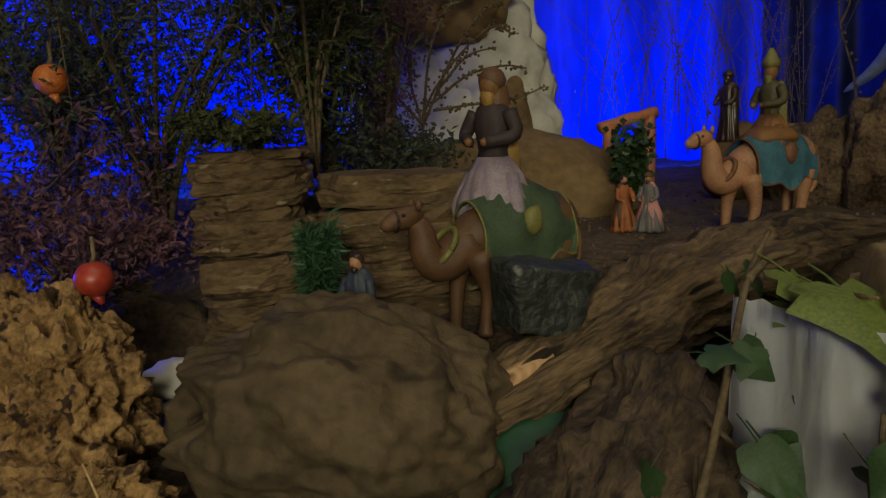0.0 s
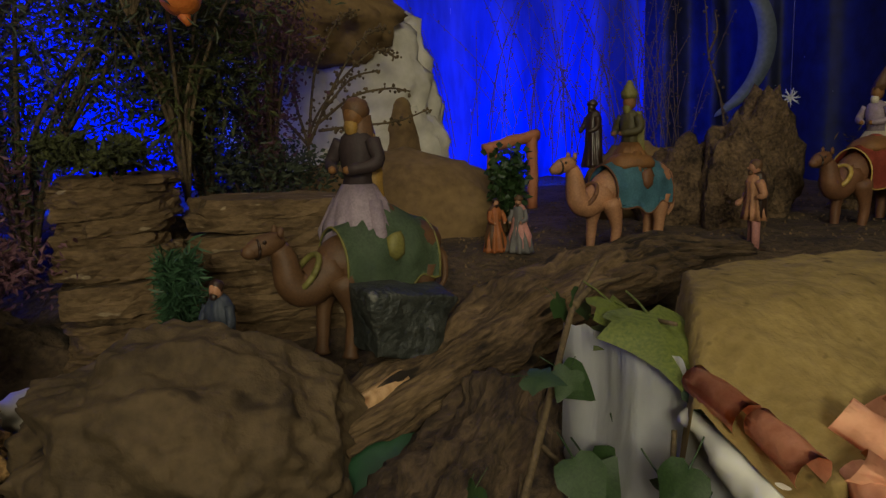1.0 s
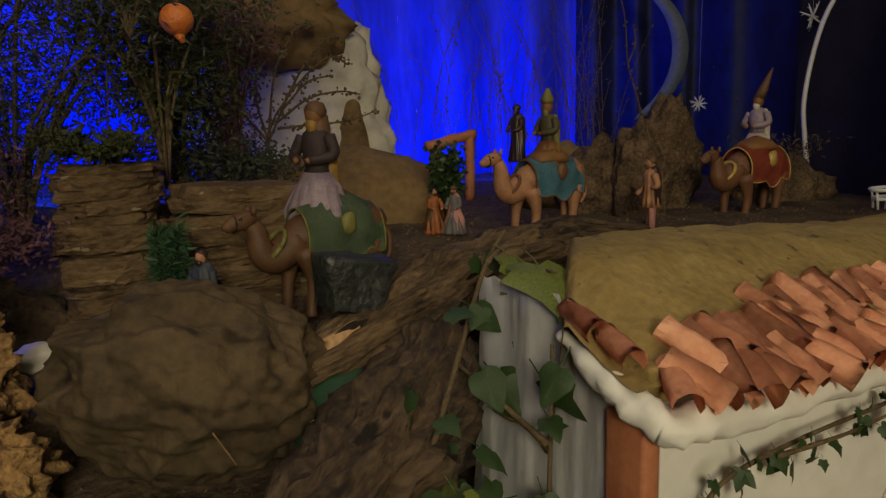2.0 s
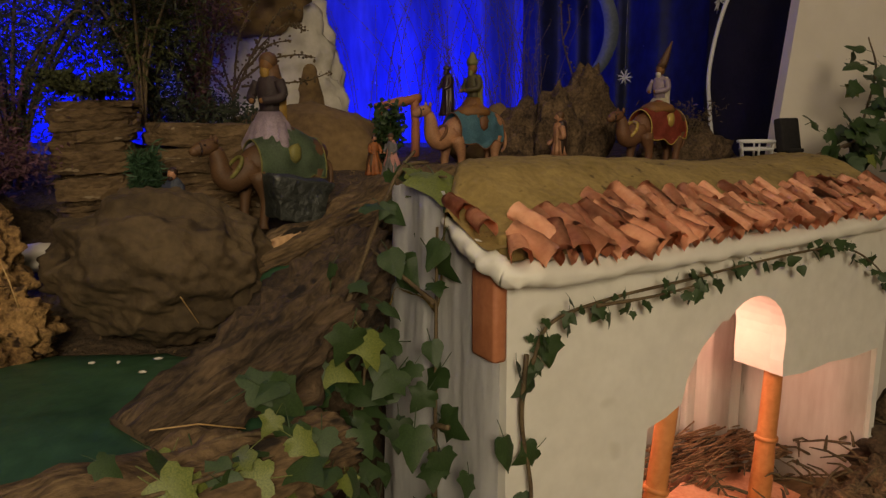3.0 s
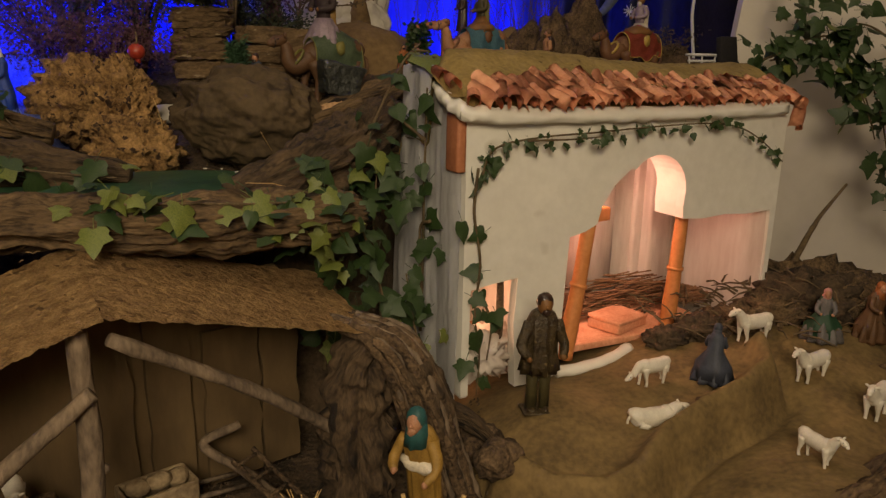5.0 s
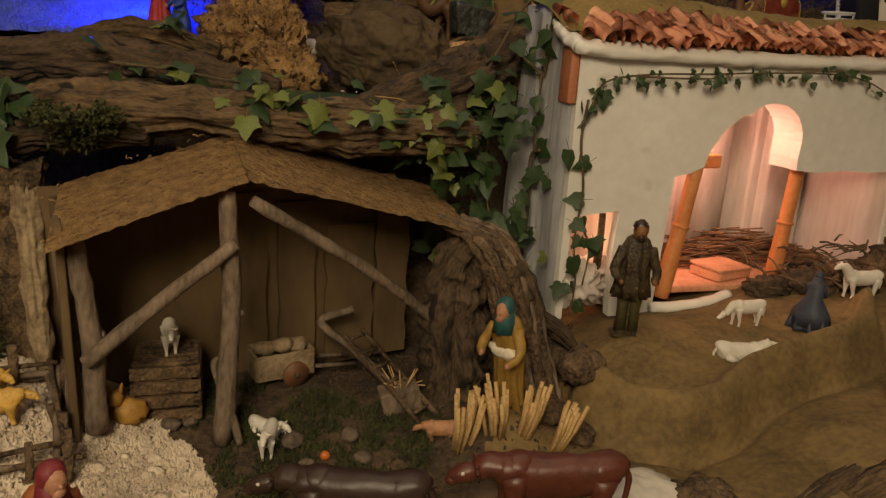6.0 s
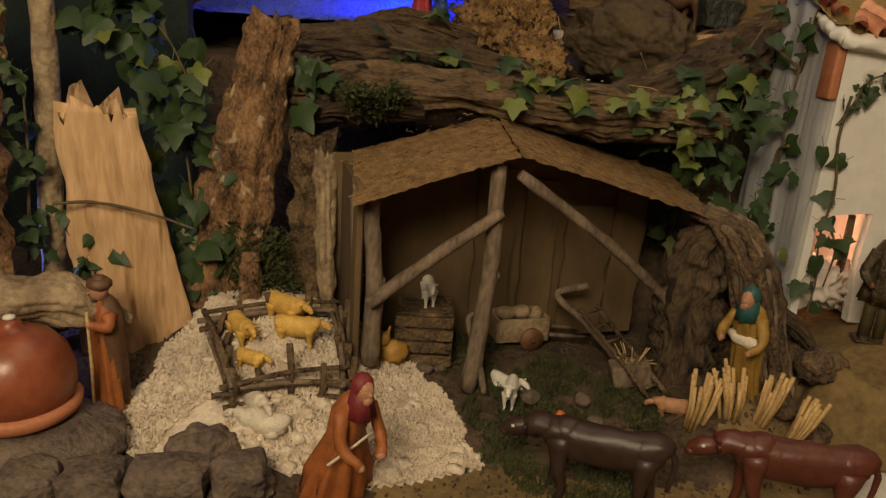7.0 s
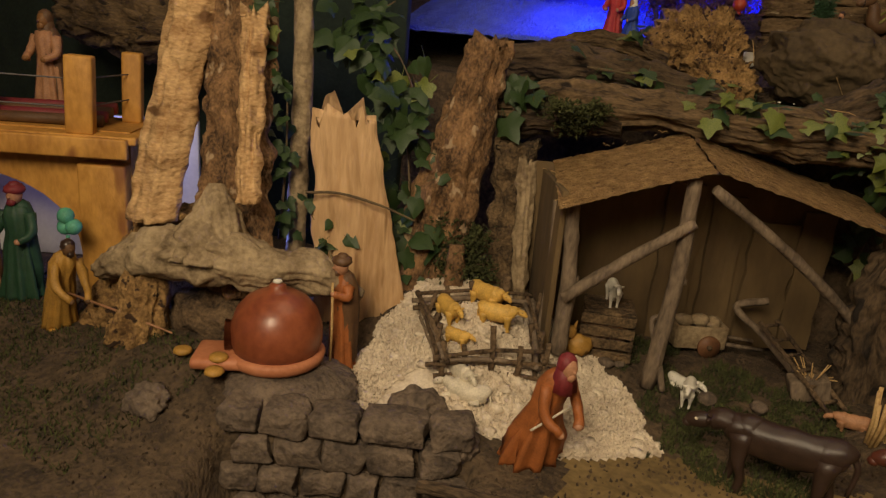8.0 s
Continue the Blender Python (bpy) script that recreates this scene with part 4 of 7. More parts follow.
figure("page_figurine", "page figurine in white shirt and pink trousers", 0.472, 0.748, high_ground(0.472, 0.748) - 0.002, -95, 0.10, (TAN, DARKBROWN, SKIN, BROWN, PINK), ((0.18, -0.02, 0.6), (-0.12, -0.14, 0.5)), hat="bare", legs=True)
figure("child_figurine", "small child figurine in blue with dark hair", -0.05, 0.500, 1.330, -20, 0.084, (NAVY, NAVY, SKIN, DARKBROWN, RUST), hat="bare")
figure("seated_figurine", "small seated figurine in grey and pink", 0.213, 0.76, high_ground(0.213, 0.76), -30, 0.062, (GREY, PINK, SKIN, BROWN, CREAM), skirt=0.24, hat="turban")
figure("seated_figurine", "small figurine in brown beside the bush", 0.188, 0.765, high_ground(0.188, 0.765), 20, 0.06, (RUST, BROWN, SKIN, DARKBROWN, CREAM), skirt=0.22, hat="bare")
figure("wise_figurine", "small figurine in red robe standing in snow", -0.455, 0.44, 1.318, 0, 0.13, (RED, CRIMSON, SKIN, BROWN, CREAM))
figure("wise_figurine", "small kneeling figurine in blue cloak", -0.415, 0.43, 1.316, -30, 0.10, (BLUE, BLUE, SKIN, WHITE, CREAM), skirt=0.22)

# wooden gate
g = thing("wooden_gate", pose(0.29, 1.13, high_ground(0.29, 1.13) - 0.004, 0, 0, 22), "little rustic gate of red-brown sticks", "gate")
for nm, pts in (("post", [(0.0, 0, 0), (0.002, 0, 0.06), (0.0, 0, 0.122)]), ("post", [(-0.07, 0, 0), (-0.071, 0, 0.05), (-0.07, 0, 0.102)]), ("lintel", [(-0.085, 0, 0.100), (-0.03, 0, 0.113), (0.012, 0, 0.120)])):
    bm = bmesh.new()
    tube(bm, smooth_line(pts, 4), 0.009, 9, 0.2, 60, len(nm))
    part(nm, bm, CLAY, g)
# tray and black box on the roof's far side
t0 = thing("plastic_tray", pose(0.75, 0.665, 1.414, 0, 0, 20) @ Matrix.Scale(0.8, 4), "white plastic ring holder", "holder")
bm = bmesh.new()
for zz, r in ((0.004, 0.022), (0.018, 0.026)):
    tube(bm, [Vector((1.6 * r * math.cos(a), r * math.sin(a), zz)) for a in [2 * math.pi * i / 24 for i in range(25)]], 0.003, 6)
part("rim", bm, WHITEPLASTIC, t0)
for k in range(6):
    bm = bmesh.new()
    a = k * math.pi / 3
    tube(bm, [(0.035 * math.cos(a), 0.022 * math.sin(a), -0.012), (0.04 * math.cos(a), 0.025 * math.sin(a), 0.018)], 0.002, 5)
    part("spoke", bm, WHITEPLASTIC, t0)
bm = bmesh.new()
box(bm, (0, 0, 0.01), (0.04, 0.014, 0.05), (-12, 0, 0), 0.003)
box(bm, (0, -0.004, -0.012), (0.03, 0.03, 0.006), bevel=0.002)
single("black_plug", bm, BLACK, pose(0.792, 0.655, 1.427, 0, 0, 20), "small black plastic power adapter", "adapter")


# ---- white house ----
HOUSE = pose(0.268, 0.234, 0.97, 0, 0, 22.4)
house = thing("house", HOUSE, "white plastered model house with terracotta eaves and open arch", "model house")
W, H, D = 0.598, 0.368, 0.2


def arch_outline():
    a = [(0.0, -0.03), (0.012, -0.03), (0.012, 0.128), (0.05, 0.134), (0.088, 0.138), (0.084, 0.07), (0.09, -0.03), (0.165, -0.03), (0.168, 0.06), (0.174, 0.19), (0.2, 0.196), (0.222, 0.206), (0.229, 0.232), (0.249, 0.262), (0.278, 0.285)]
    a += [(0.332 + 0.058 * math.cos(w), 0.247 + 0.058 * math.sin(w)) for w in [math.radians(140 - 14 * i) for i in range(0, 11)]]
    a += [(0.388, 0.22), (0.39, 0.202), (0.43, 0.199), (0.48, 0.203), (0.53, 0.2), (0.585, 0.203), (0.586, 0.1), (0.59, 0.01), (W - 0.002, -0.02), (W, 0.2), (W, H), (0.3, H), (0.0, H - 0.006)]
    return a


bm = bmesh.new()
slab(bm, arch_outline(), 0.017)
bmesh.ops.subdivide_edges(bm, edges=[e for e in bm.edges if e.calc_length() > 0.05], cuts=2, use_grid_fill=True)
part("front_wall", bm, PLASTER, house, "white plaster front with uneven arched opening", False)
bm = bmesh.new()
box(bm, (0.307, 0.205, 0.16), (0.58, 0.012, 0.44), bevel=0.002)
part("back_wall", bm, STREAK, house, "streaked pinkish inner plaster")
bm = bmesh.new()
box(bm, (0.591, 0.1, 0.165), (0.012, 0.19, 0.40), bevel=0.002)
part("side_wall", bm, STREAK, house)
# unseen inner box on the left, added to stop the door bulb leaking out
bm = bmesh.new()
box(bm, (0.012, 0.106, 0.155), (0.012, 0.186, 0.39), bevel=0.002)
part("side_wall", bm, STREAK, house)
# inner partitions that show through the arch
bm = bmesh.new()
box(bm, (0.125, 0.11, 0.16), (0.012, 0.172, 0.40), bevel=0.002)
part("partition", bm, STREAK, house)
bm = bmesh.new()
lathe(bm, [(0.05, 0.0), (0.052, 0.2), (0.048, 0.36)], 20, c=(0.36, 0.205, 0), folds=0.03, squash=0.8)
part("pier", bm, STREAK, house, "rounded streaked plaster pier inside")
bm = bmesh.new()
box(bm, (0.5, 0.18, 0.15), (0.05, 0.03, 0.37), bevel=0.006)
part("pier", bm, STREAK, house)
for i, u in enumerate((0.47, 0.53, 0.566)):
    bm = bmesh.new()
    box(bm, (u, 0.194 - 0.004 * (i % 2), 0.14), (0.027 + 0.006 * (i % 2), 0.012, 0.38), (0, 0, 5 - 9 * (i % 2)), 0.003)
    part("strip", bm, STREAK, house)
bm = bmesh.new()
box(bm, (0.3, 0.105, 0.37), (0.585, 0.17, 0.012))
part("inner_ceiling", bm, PLASTER, house)
bm = bmesh.new()
box(bm, (0.33, 0.102, 0.3885), (0.53, 0.19, 0.024), bevel=0.003)
box(bm, (0.03, 0.035, 0.3885), (0.07, 0.06, 0.024), bevel=0.003)
part("roof_core", bm, SAND, house)
bm = bmesh.new()
box(bm, (0.235, 0.06, 0.205), (0.12, 0.02, 0.022), (0, 0, 10), 0.003)
part("beam", bm, ORANGE, house, "orange painted beam inside")
# floor and step
bm = bmesh.new()
box(bm, (0.30, 0.10, 0.004), (0.40, 0.16, 0.012), (1, 0, 0), 0.003)
part("floor_slab", bm, TERRA, house, "terracotta red floor slab")
bm = bmesh.new()
tube(bm, smooth_line([(0.155, -0.012, -0.014), (0.21, -0.016, -0.012), (0.26, -0.014, -0.006), (0.30, -0.004, 0.0)], 5), 0.0105, 12, 0.25, 40, 3, flat=0.8)
part("step", bm, PLASTER, house, "rough white plaster step")
for u, lean, z1 in ((0.217, 0.032, 0.21), (0.418, 0.012, 0.205)):
    bm = bmesh.new()
    vv = 0.012 if u < 0.3 else 0.03
    line = [(u - lean, vv, -0.005), (u - lean * 0.6, vv, 0.07), (u - lean * 0.4, vv, 0.11), (u, vv, z1)]
    tube(bm, smooth_line(line, 5), ramp_to(0.0138, 0.0105, 16), 14, 0.05, 30, 2)
    tube(bm, [(u - lean * 0.42, vv, 0.108), (u - lean * 0.38, vv, 0.113)], 0.0138, 14)
    part("column", bm, ORANGE, house, "slanting orange painted column")
# deep curved reveal of the arch
bm = bmesh.new()
pts = [(0.332 + 0.058 * math.cos(w), 0.247 + 0.058 * math.sin(w)) for w in [math.radians(88 - 11 * i) for i in range(9)]] + [(0.389, 0.222), (0.391, 0.202)]
inner = [bm.verts.new((x, 0.016, z)) for x, z in pts]
outer = [bm.verts.new((x, 0.066, z)) for x, z in pts]
for i in range(len(pts) - 1):
    bm.faces.new((inner[i], inner[i + 1], outer[i + 1], outer[i]))
for i in range(len(pts) - 1):
    c = [bm.verts.new((x + 0.008, v, z + 0.004)) for (x, z) in (pts[i], pts[i + 1]) for v in (0.016, 0.066)]
    bm.faces.new((c[0], c[1], c[3], c[2]))
part("arch_reveal", bm, PLASTER, house, "curved inner face of the arch", False)
# cornice
bm = bmesh.new()
line = smooth_line([(-0.010, 0.082, 0.404), (-0.012, 0.05, 0.394), (-0.013, 0.015, 0.382), (-0.010, -0.010, 0.372), (0.012, -0.014, 0.369), (0.15, -0.011, 0.367), (0.3, -0.010, 0.367), (0.45, -0.010, 0.370), (0.575, -0.008, 0.374)], 9)
tube(bm, line, [0.0058 + 0.0062 * soft(0.03, 0.16, i / (len(line) - 1)) + 0.0012 * noise.noise(Vector((i * 0.9, 3, 1))) for i in range(len(line))], 20, 0.34, 75, 6, flat=0.85)
part("cornice", bm, PLASTER, house, "lumpy white plaster cornice")
bm = bmesh.new()
box(bm, (-0.007, 0.017, 0.331), (0.014, 0.036, 0.078), (0, 0, 0), 0.004)
part("corner_block", bm, CLAY, house, "red-brown wooden corner block")
# fluted side wall
bm = bmesh.new()
cols = []
for i in range(61):
    v = 0.004 + 0.182 * i / 60
    top = 0.372 + 0.034 * soft(0.0, 0.08, v) + 0.024 * soft(0.078, 0.088, v) + 0.004 * noise.noise(Vector((v * 90, 0, 4)))
    col = []
    for j in range(25):
        z = -0.04 + (top + 0.04) * j / 24
        q = 0.008 + 0.022 * soft(0.05, 0.15, v) * (1 - 0.8 * soft(0.1, 0.43, z))
        q += 0.005 * noise.noise(Vector((v * 38, z * 2.2, 2))) + 0.0014 * noise.noise(Vector((v * 110, z * 4, 7))) + 0.0015 * noise.noise(Vector((v * 150, z * 60, 3)))
        col.append(bm.verts.new((-q, v, z)))
    cols.append(col)
for a, b in zip(cols, cols[1:]):
    for j in range(24):
        bm.faces.new((a[j], b[j], b[j + 1], a[j + 1]))
bmesh.ops.solidify(bm, geom=bm.faces[:], thickness=0.01)
part("fluted_side", bm, FOAM, house, "grey-white fluted rough side wall")


def roof_z(u, v):
    return 0.404 - 0.014 * (1 - soft(-0.004, 0.03, u)) + 0.043 * soft(-0.01, 0.12, v) - 0.11 * soft(0.0, 0.016, 0.85 * (v - 0.075) - u - 0.012) + 0.008 * math.sin(u * 9 + 0.6) * soft(0.03, 0.12, v) + 0.003 * fbm(u, v, 30, 4) - 0.03 * soft(0.165, 0.19, v) - 0.02 * soft(0.60, 0.63, u)


me = sheet("sand_roof", [-0.02 + 0.653 * i / 110 for i in range(111)], [0.0 + 0.213 * i / 44 for i in range(45)], roof_z, [SAND])
ob = new("sand_roof", me)
ob.parent = house
tagged(ob, "flat roof spread with ochre sand")


def tile_mesh(r, length, bend, seed):
    """A curled clay tile, open below, its mouth towards -y."""
    bm = bmesh.new()
    rings = []
    for i in range(6):
        w = i / 5
        rr = r * (1.12 - 0.25 * w)
        ring = []
        for j in range(11):
            a = math.radians(-35 + 262 * j / 10 + bend * w)
            k = 1 + 0.22 * noise.noise(Vector((a * 1.3, w * 3, seed)))
            ring.append(bm.verts.new((rr * k * math.cos(a), -length / 2 + length * w, rr * k * math.sin(a))))
        rings.append(ring)
    for a, b in zip(rings, rings[1:]):
        for j in range(10):
            bm.faces.new((a[j], a[j + 1], b[j + 1], b[j]))
    bmesh.ops.solidify(bm, geom=bm.faces[:], thickness=0.0013)
    return mesh_of("roof_tile", bm, TERRA)


TILES = [tile_mesh(0.0074, 0.034, 24, 1), tile_mesh(0.0068, 0.031, -20, 4), tile_mesh(0.0079, 0.036, 10, 8)]
rng = random.Random(5)


def lay_tile(u, v, z, slope, turn, roll, k, s=1.0):
    ob = new("roof_tile", TILES[k % 3])
    ob.parent = house
    ob.matrix_local = pose(u, v, z, slope, roll, turn) @ Matrix.Scale(s, 4)


for v0, z0, count, u0, dens in ((-0.013, 0.392, 42, 0.016, 1.0), (0.010, 0.404, 40, 0.034, 1.0), (0.030, 0.413, 30, 0.13, 0.8)):
    for i in range(count):
        u = u0 + (0.588 - u0) * i / (count - 1)
        if rng.random() > dens:
            continue
        big = 1.28 - 0.36 * soft(0.05, 0.35, u)
        lay_tile(u + rng.uniform(-0.003, 0.003), v0 + rng.uniform(-0.005, 0.005), z0 + rng.uniform(-0.002, 0.004), 30 + rng.uniform(-8, 8), 2 + rng.uniform(-20, 20), rng.uniform(-26, 26), i, big * rng.uniform(0.9, 1.1))
for v, t in ((0.062, -4), (0.026, -9)):
    lay_tile(-0.010, v, 0.428 - (0.095 - v) * 0.26, 15, t, rng.uniform(-8, 8), 2, 1.0)
lay_tile(0.004, -0.008, 0.394, 20, -24, 5, 0, 1.15)
lay_tile(0.604, -0.004, 0.385, 20, 8, 60, 0, 1.2)
lay_tile(0.612, -0.008, 0.363, 82, 0, 20, 2, 1.35)
lay_tile(0.607, 0.03, 0.395, 12, -60, 10, 1, 1.2)

# things in the house
bm = bmesh.new()
box(bm, (0, 0, 0.008), (0.085, 0.06, 0.016), (0, 0, 0), 0.003)
box(bm, (0.0, 0, 0.018), (0.087, 0.062, 0.006), (3, 2, 0), 0.002)
single("clay_box", bm, TERRA, HOUSE @ pose(0.33, 0.065, 0.010, 0, 0, 18), "flat terracotta box with loose lid", "box")
bm = bmesh.new()
rng = random.Random(11)
for i in range(420):
    u, v = rng.uniform(0.20, 0.585), rng.uniform(0.10, 0.192)
    z = 0.012 + 0.05 * math.exp(-((u - 0.4) / 0.1) ** 2) * rng.random() + 0.015 * rng.random()
    a, l = rng.uniform(-0.5, 0.5), rng.uniform(0.03, 0.075)
    d = Vector((math.cos(a), math.sin(a) * 0.5, rng.uniform(-0.15, 0.15))) * l * 0.5
    p = Vector((u, v, z))
    q0, q1 = p - d, p + d
    for q in (q0, q1):
        q.x, q.y, q.z = min(max(q.x, 0.14), 0.58), min(max(q.y, 0.07), 0.195), max(q.z, 0.012)
    tube(bm, [q0, p, q1], 0.0014, 4, cap=False)
single("straw_bed", bm, DRYSTRAW, HOUSE, "heap of loose brown straw on the house floor", "straw", kind="stuff")
# stones at the foot of the little door
for i, (u, v, z, r) in enumerate(((0.045, 0.03, 0.02, 0.04), (0.07, 0.035, 0.0, 0.024), (0.02, 0.05, 0.05, 0.025), (0.085, 0.06, 0.02, 0.035))):
    bm = bmesh.new()
    blob(bm, (0, 0, 0), (r, r * 0.8, r * 0.8), 4, 0.55, 6, i + 3)
    single("plaster_stone", bm, STREAK, HOUSE @ pose(u, v, z), "rough whitish plaster stone inside the small door", "stone")
bm = bmesh.new()
tube(bm, [(0.075, 0.03, 0.0), (0.077, 0.028, 0.07), (0.075, 0.026, 0.128)], [0.007, 0.006, 0.005], 8, 0.2, 40)
single("door_post", bm, BARK, HOUSE, "thin dark wooden post in the small door", "post")

# ---- shed ----
SHED = pose(-0.215, -0.225, 0.89, 0, 0, 36.6)
shed = thing("shed", SHED, "open rustic shed with fibre-board gable roof on poles", "shed")


def roof_panel(name, a, b, depth, rise, thick, seed):
    """A board from eave a to ridge b (u, z), running back by depth."""
    bm = bmesh.new()
    n, m = 40, 22
    rows = []
    for j in range(m + 1):
        v = -0.012 + depth * j / m
        row = []
        for i in range(n + 1):
            w = i / n
            u, z = a[0] + (b[0] - a[0]) * w + 0.13 * v, a[1] + (b[1] - a[1]) * w
            edge = min(i, n - i, j, m - j) == 0
            f = 0.0022 * noise.noise(Vector((u * 160, v * 160, seed))) + (0.0015 * noise.noise(Vector((u * 300, v * 300, 9))) if edge else 0)
            row.append(bm.verts.new((u + (f if edge else 0), v + (f if edge else 0), z + rise * v + f + 0.002 * math.sin(v * 14 + w * 3))))
        rows.append(row)
    for p, q in zip(rows, rows[1:]):
        for i in range(n):
            bm.faces.new((p[i], p[i + 1], q[i + 1], q[i]))
    bmesh.ops.solidify(bm, geom=bm.faces[:], thickness=thick)
    rng = random.Random(seed)
    for k in range(1, 180, 2):
        w, v = rng.random(), -0.012
        u, z = a[0] + (b[0] - a[0]) * w, a[1] + (b[1] - a[1]) * w
        p = Vector((u, v + rng.uniform(0, depth), 0))
        p.z = z + rise * p.y + 0.001
        d = Vector((rng.gauss(0, 1), rng.gauss(-0.4, 0.7), rng.gauss(0.1, 0.3))).normalized() * rng.uniform(0.003, 0.008)
        tube(bm, [p, p + d * 0.5 + Vector((0, 0, 0.001)), p + d], 0.0006, 3, cap=False)
    return part(name, bm, BOARD, shed, "rough brown fibre board roof half")


roof_panel("roof_panel", (-0.008, 0.241), (0.180, 0.300), 0.185, 0.15, 0.011, 1)
roof_panel("roof_panel", (0.178, 0.301), (0.462, 0.222), 0.185, 0.15, 0.011, 5)


def stick(name, a, b, r0, r1, mat, parent, label="", seed=1, bow=0.004):
    bm = bmesh.new()
    a, b = Vector(a), Vector(b)
    mid = (a + b) / 2 + Vector((bow, bow * 0.5, bow))
    line = smooth_line([a, mid, b], 7)
    tube(bm, line, ramp_to(r0, r1, len(line)), 10, 0.22, 38, seed)
    k = line[len(line) // 2]
    blob(bm, k + Vector((r0 * 0.8, 0, 0)), (r0 * 0.5, r0 * 0.5, r0 * 0.6), 1)
    return part(name, bm, mat, parent, label)


stick("post", (0.150, 0.02, -0.005), (0.161, 0.012, 0.285), 0.0115, 0.0098, GREYWOOD, shed, "grey knotty stripped pole", 3, 0.008)
stick("post", (0.026, 0.035, 0.03), (0.018, 0.035, 0.235), 0.0115, 0.010, GREYWOOD, shed, "", 5)
stick("post", (0.004, 0.06, 0.03), (0.006, 0.06, 0.235), 0.008, 0.008, GREYWOOD, shed, "", 7)
stick("brace", (0.018, 0.02, 0.115), (0.166, 0.0, 0.232), 0.0082, 0.007, GREYWOOD, shed, "", 9)
stick("brace", (0.466, 0.03, 0.064), (0.184, 0.002, 0.276), 0.0076, 0.0066, GREYWOOD, shed, "", 11, 0.006)
bm = bmesh.new()
box(bm, (0.21, 0.178, 0.13), (0.44, 0.008, 0.27), bevel=0.002)
part("back_board", bm, SHEDWALL, shed, "plain dark brown back board")
bm = bmesh.new()
box(bm, (0.005, 0.1, 0.13), (0.008, 0.15, 0.25), bevel=0.002)
part("side_board", bm, SHEDWALL, shed)
for i, (u, wd, top) in enumerate(((0.215, 0.055, 0.25), (0.285, 0.05, 0.235), (0.36, 0.07, 0.2), (0.425, 0.05, 0.22))):
    bm = bmesh.new()
    slab(bm, [(u - wd / 2 + 0.006 * noise.noise(Vector((k * 0.9, i, 0))), top * k / 8) for k in range(9)] + [(u + wd / 2 + 0.006 * noise.noise(Vector((k * 0.9, i, 5))), top * k / 8) for k in range(8, -1, -1)], 0.008)
    bmesh.ops.translate(bm, vec=(0, 0.162 + 0.003 * (i % 2), 0), verts=bm.verts)
    part("back_plank", bm, SHEDWALL, shed, "", False)
# stringy bark draped from the roof's end
rng = random.Random(77)
fringe = thing("stringy_bark", Matrix(), "stringy twisted grey bark draped from the shed roof", "bark")
for k in range(22):
    a = math.radians(-20 + 220 * k / 21)
    r = 0.036 * rng.uniform(0.85, 1.1)
    ox, oy = r * math.cos(a) * 0.75, -r * math.sin(a)
    base = [(0.118, 0.055, 1.118), (0.165, 0.05, 1.10), (0.20, 0.055, 1.04), (0.225, 0.065, 0.95), (0.245, 0.07, 0.872)]
    bm = bmesh.new()
    line = smooth_line([(x + ox * w + rng.gauss(0, 0.002), y + oy * w + rng.gauss(0, 0.002), z + abs(ox) * 0.3) for (x, y, z), w in zip(base, (0.5, 0.85, 1.0, 1.05, 1.2))], 6)
    tube(bm, line, [0.0048 * rng.uniform(0.8, 1.3) * (1 + 0.25 * noise.noise(Vector((i * 0.5, k, 0)))) for i in range(len(line))], 7, 0.25, 60, k)
    part("strand", bm, BARK if k % 3 else GREYWOOD, fringe)
# hollow bark stump at the shed's end
log("bark_stump", [(0.135, 0.07, 0.86), (0.132, 0.068, 0.97), (0.135, 0.07, 1.06), (0.155, 0.065, 1.105)], [0.042, 0.04, 0.038, 0.03], BARK, "grey furrowed bark stump beside the shed", 26, 0.8, 40, 21, 0.9, category="stump")
log("bark_slab", [(0.14, 0.06, 1.108), (0.185, 0.055, 1.085), (0.215, 0.06, 1.03), (0.235, 0.07, 0.95), (0.25, 0.075, 0.885)], [0.018, 0.032, 0.036, 0.034, 0.03], BARK, "curved grey bark slab sloping to the ground", 26, 0.7, 42, 23, 0.55, category="bark")
log("bark_slab", [(0.225, 0.09, 1.0), (0.265, 0.10, 0.975), (0.31, 0.115, 0.925)], [0.016, 0.018, 0.012], BARK, "dark bark strip leaning by the house", 14, 0.4, 30, 25, 0.6, category="bark")
for i, (x, y, r) in enumerate(((0.255, 0.03, 0.03), (0.30, 0.06, 0.032), (0.28, 0.13, 0.04), (0.24, -0.02, 0.02), (0.30, 0.0, 0.022))):
    rock("dark_stone", (x, y, low_ground(x, y) + r * 0.4), (r, r * 0.8, r * 0.7), BARK, "dark brown stone between shed and house", 3, 0.3, 4, 51 + i, (0, 0, 30 * i))


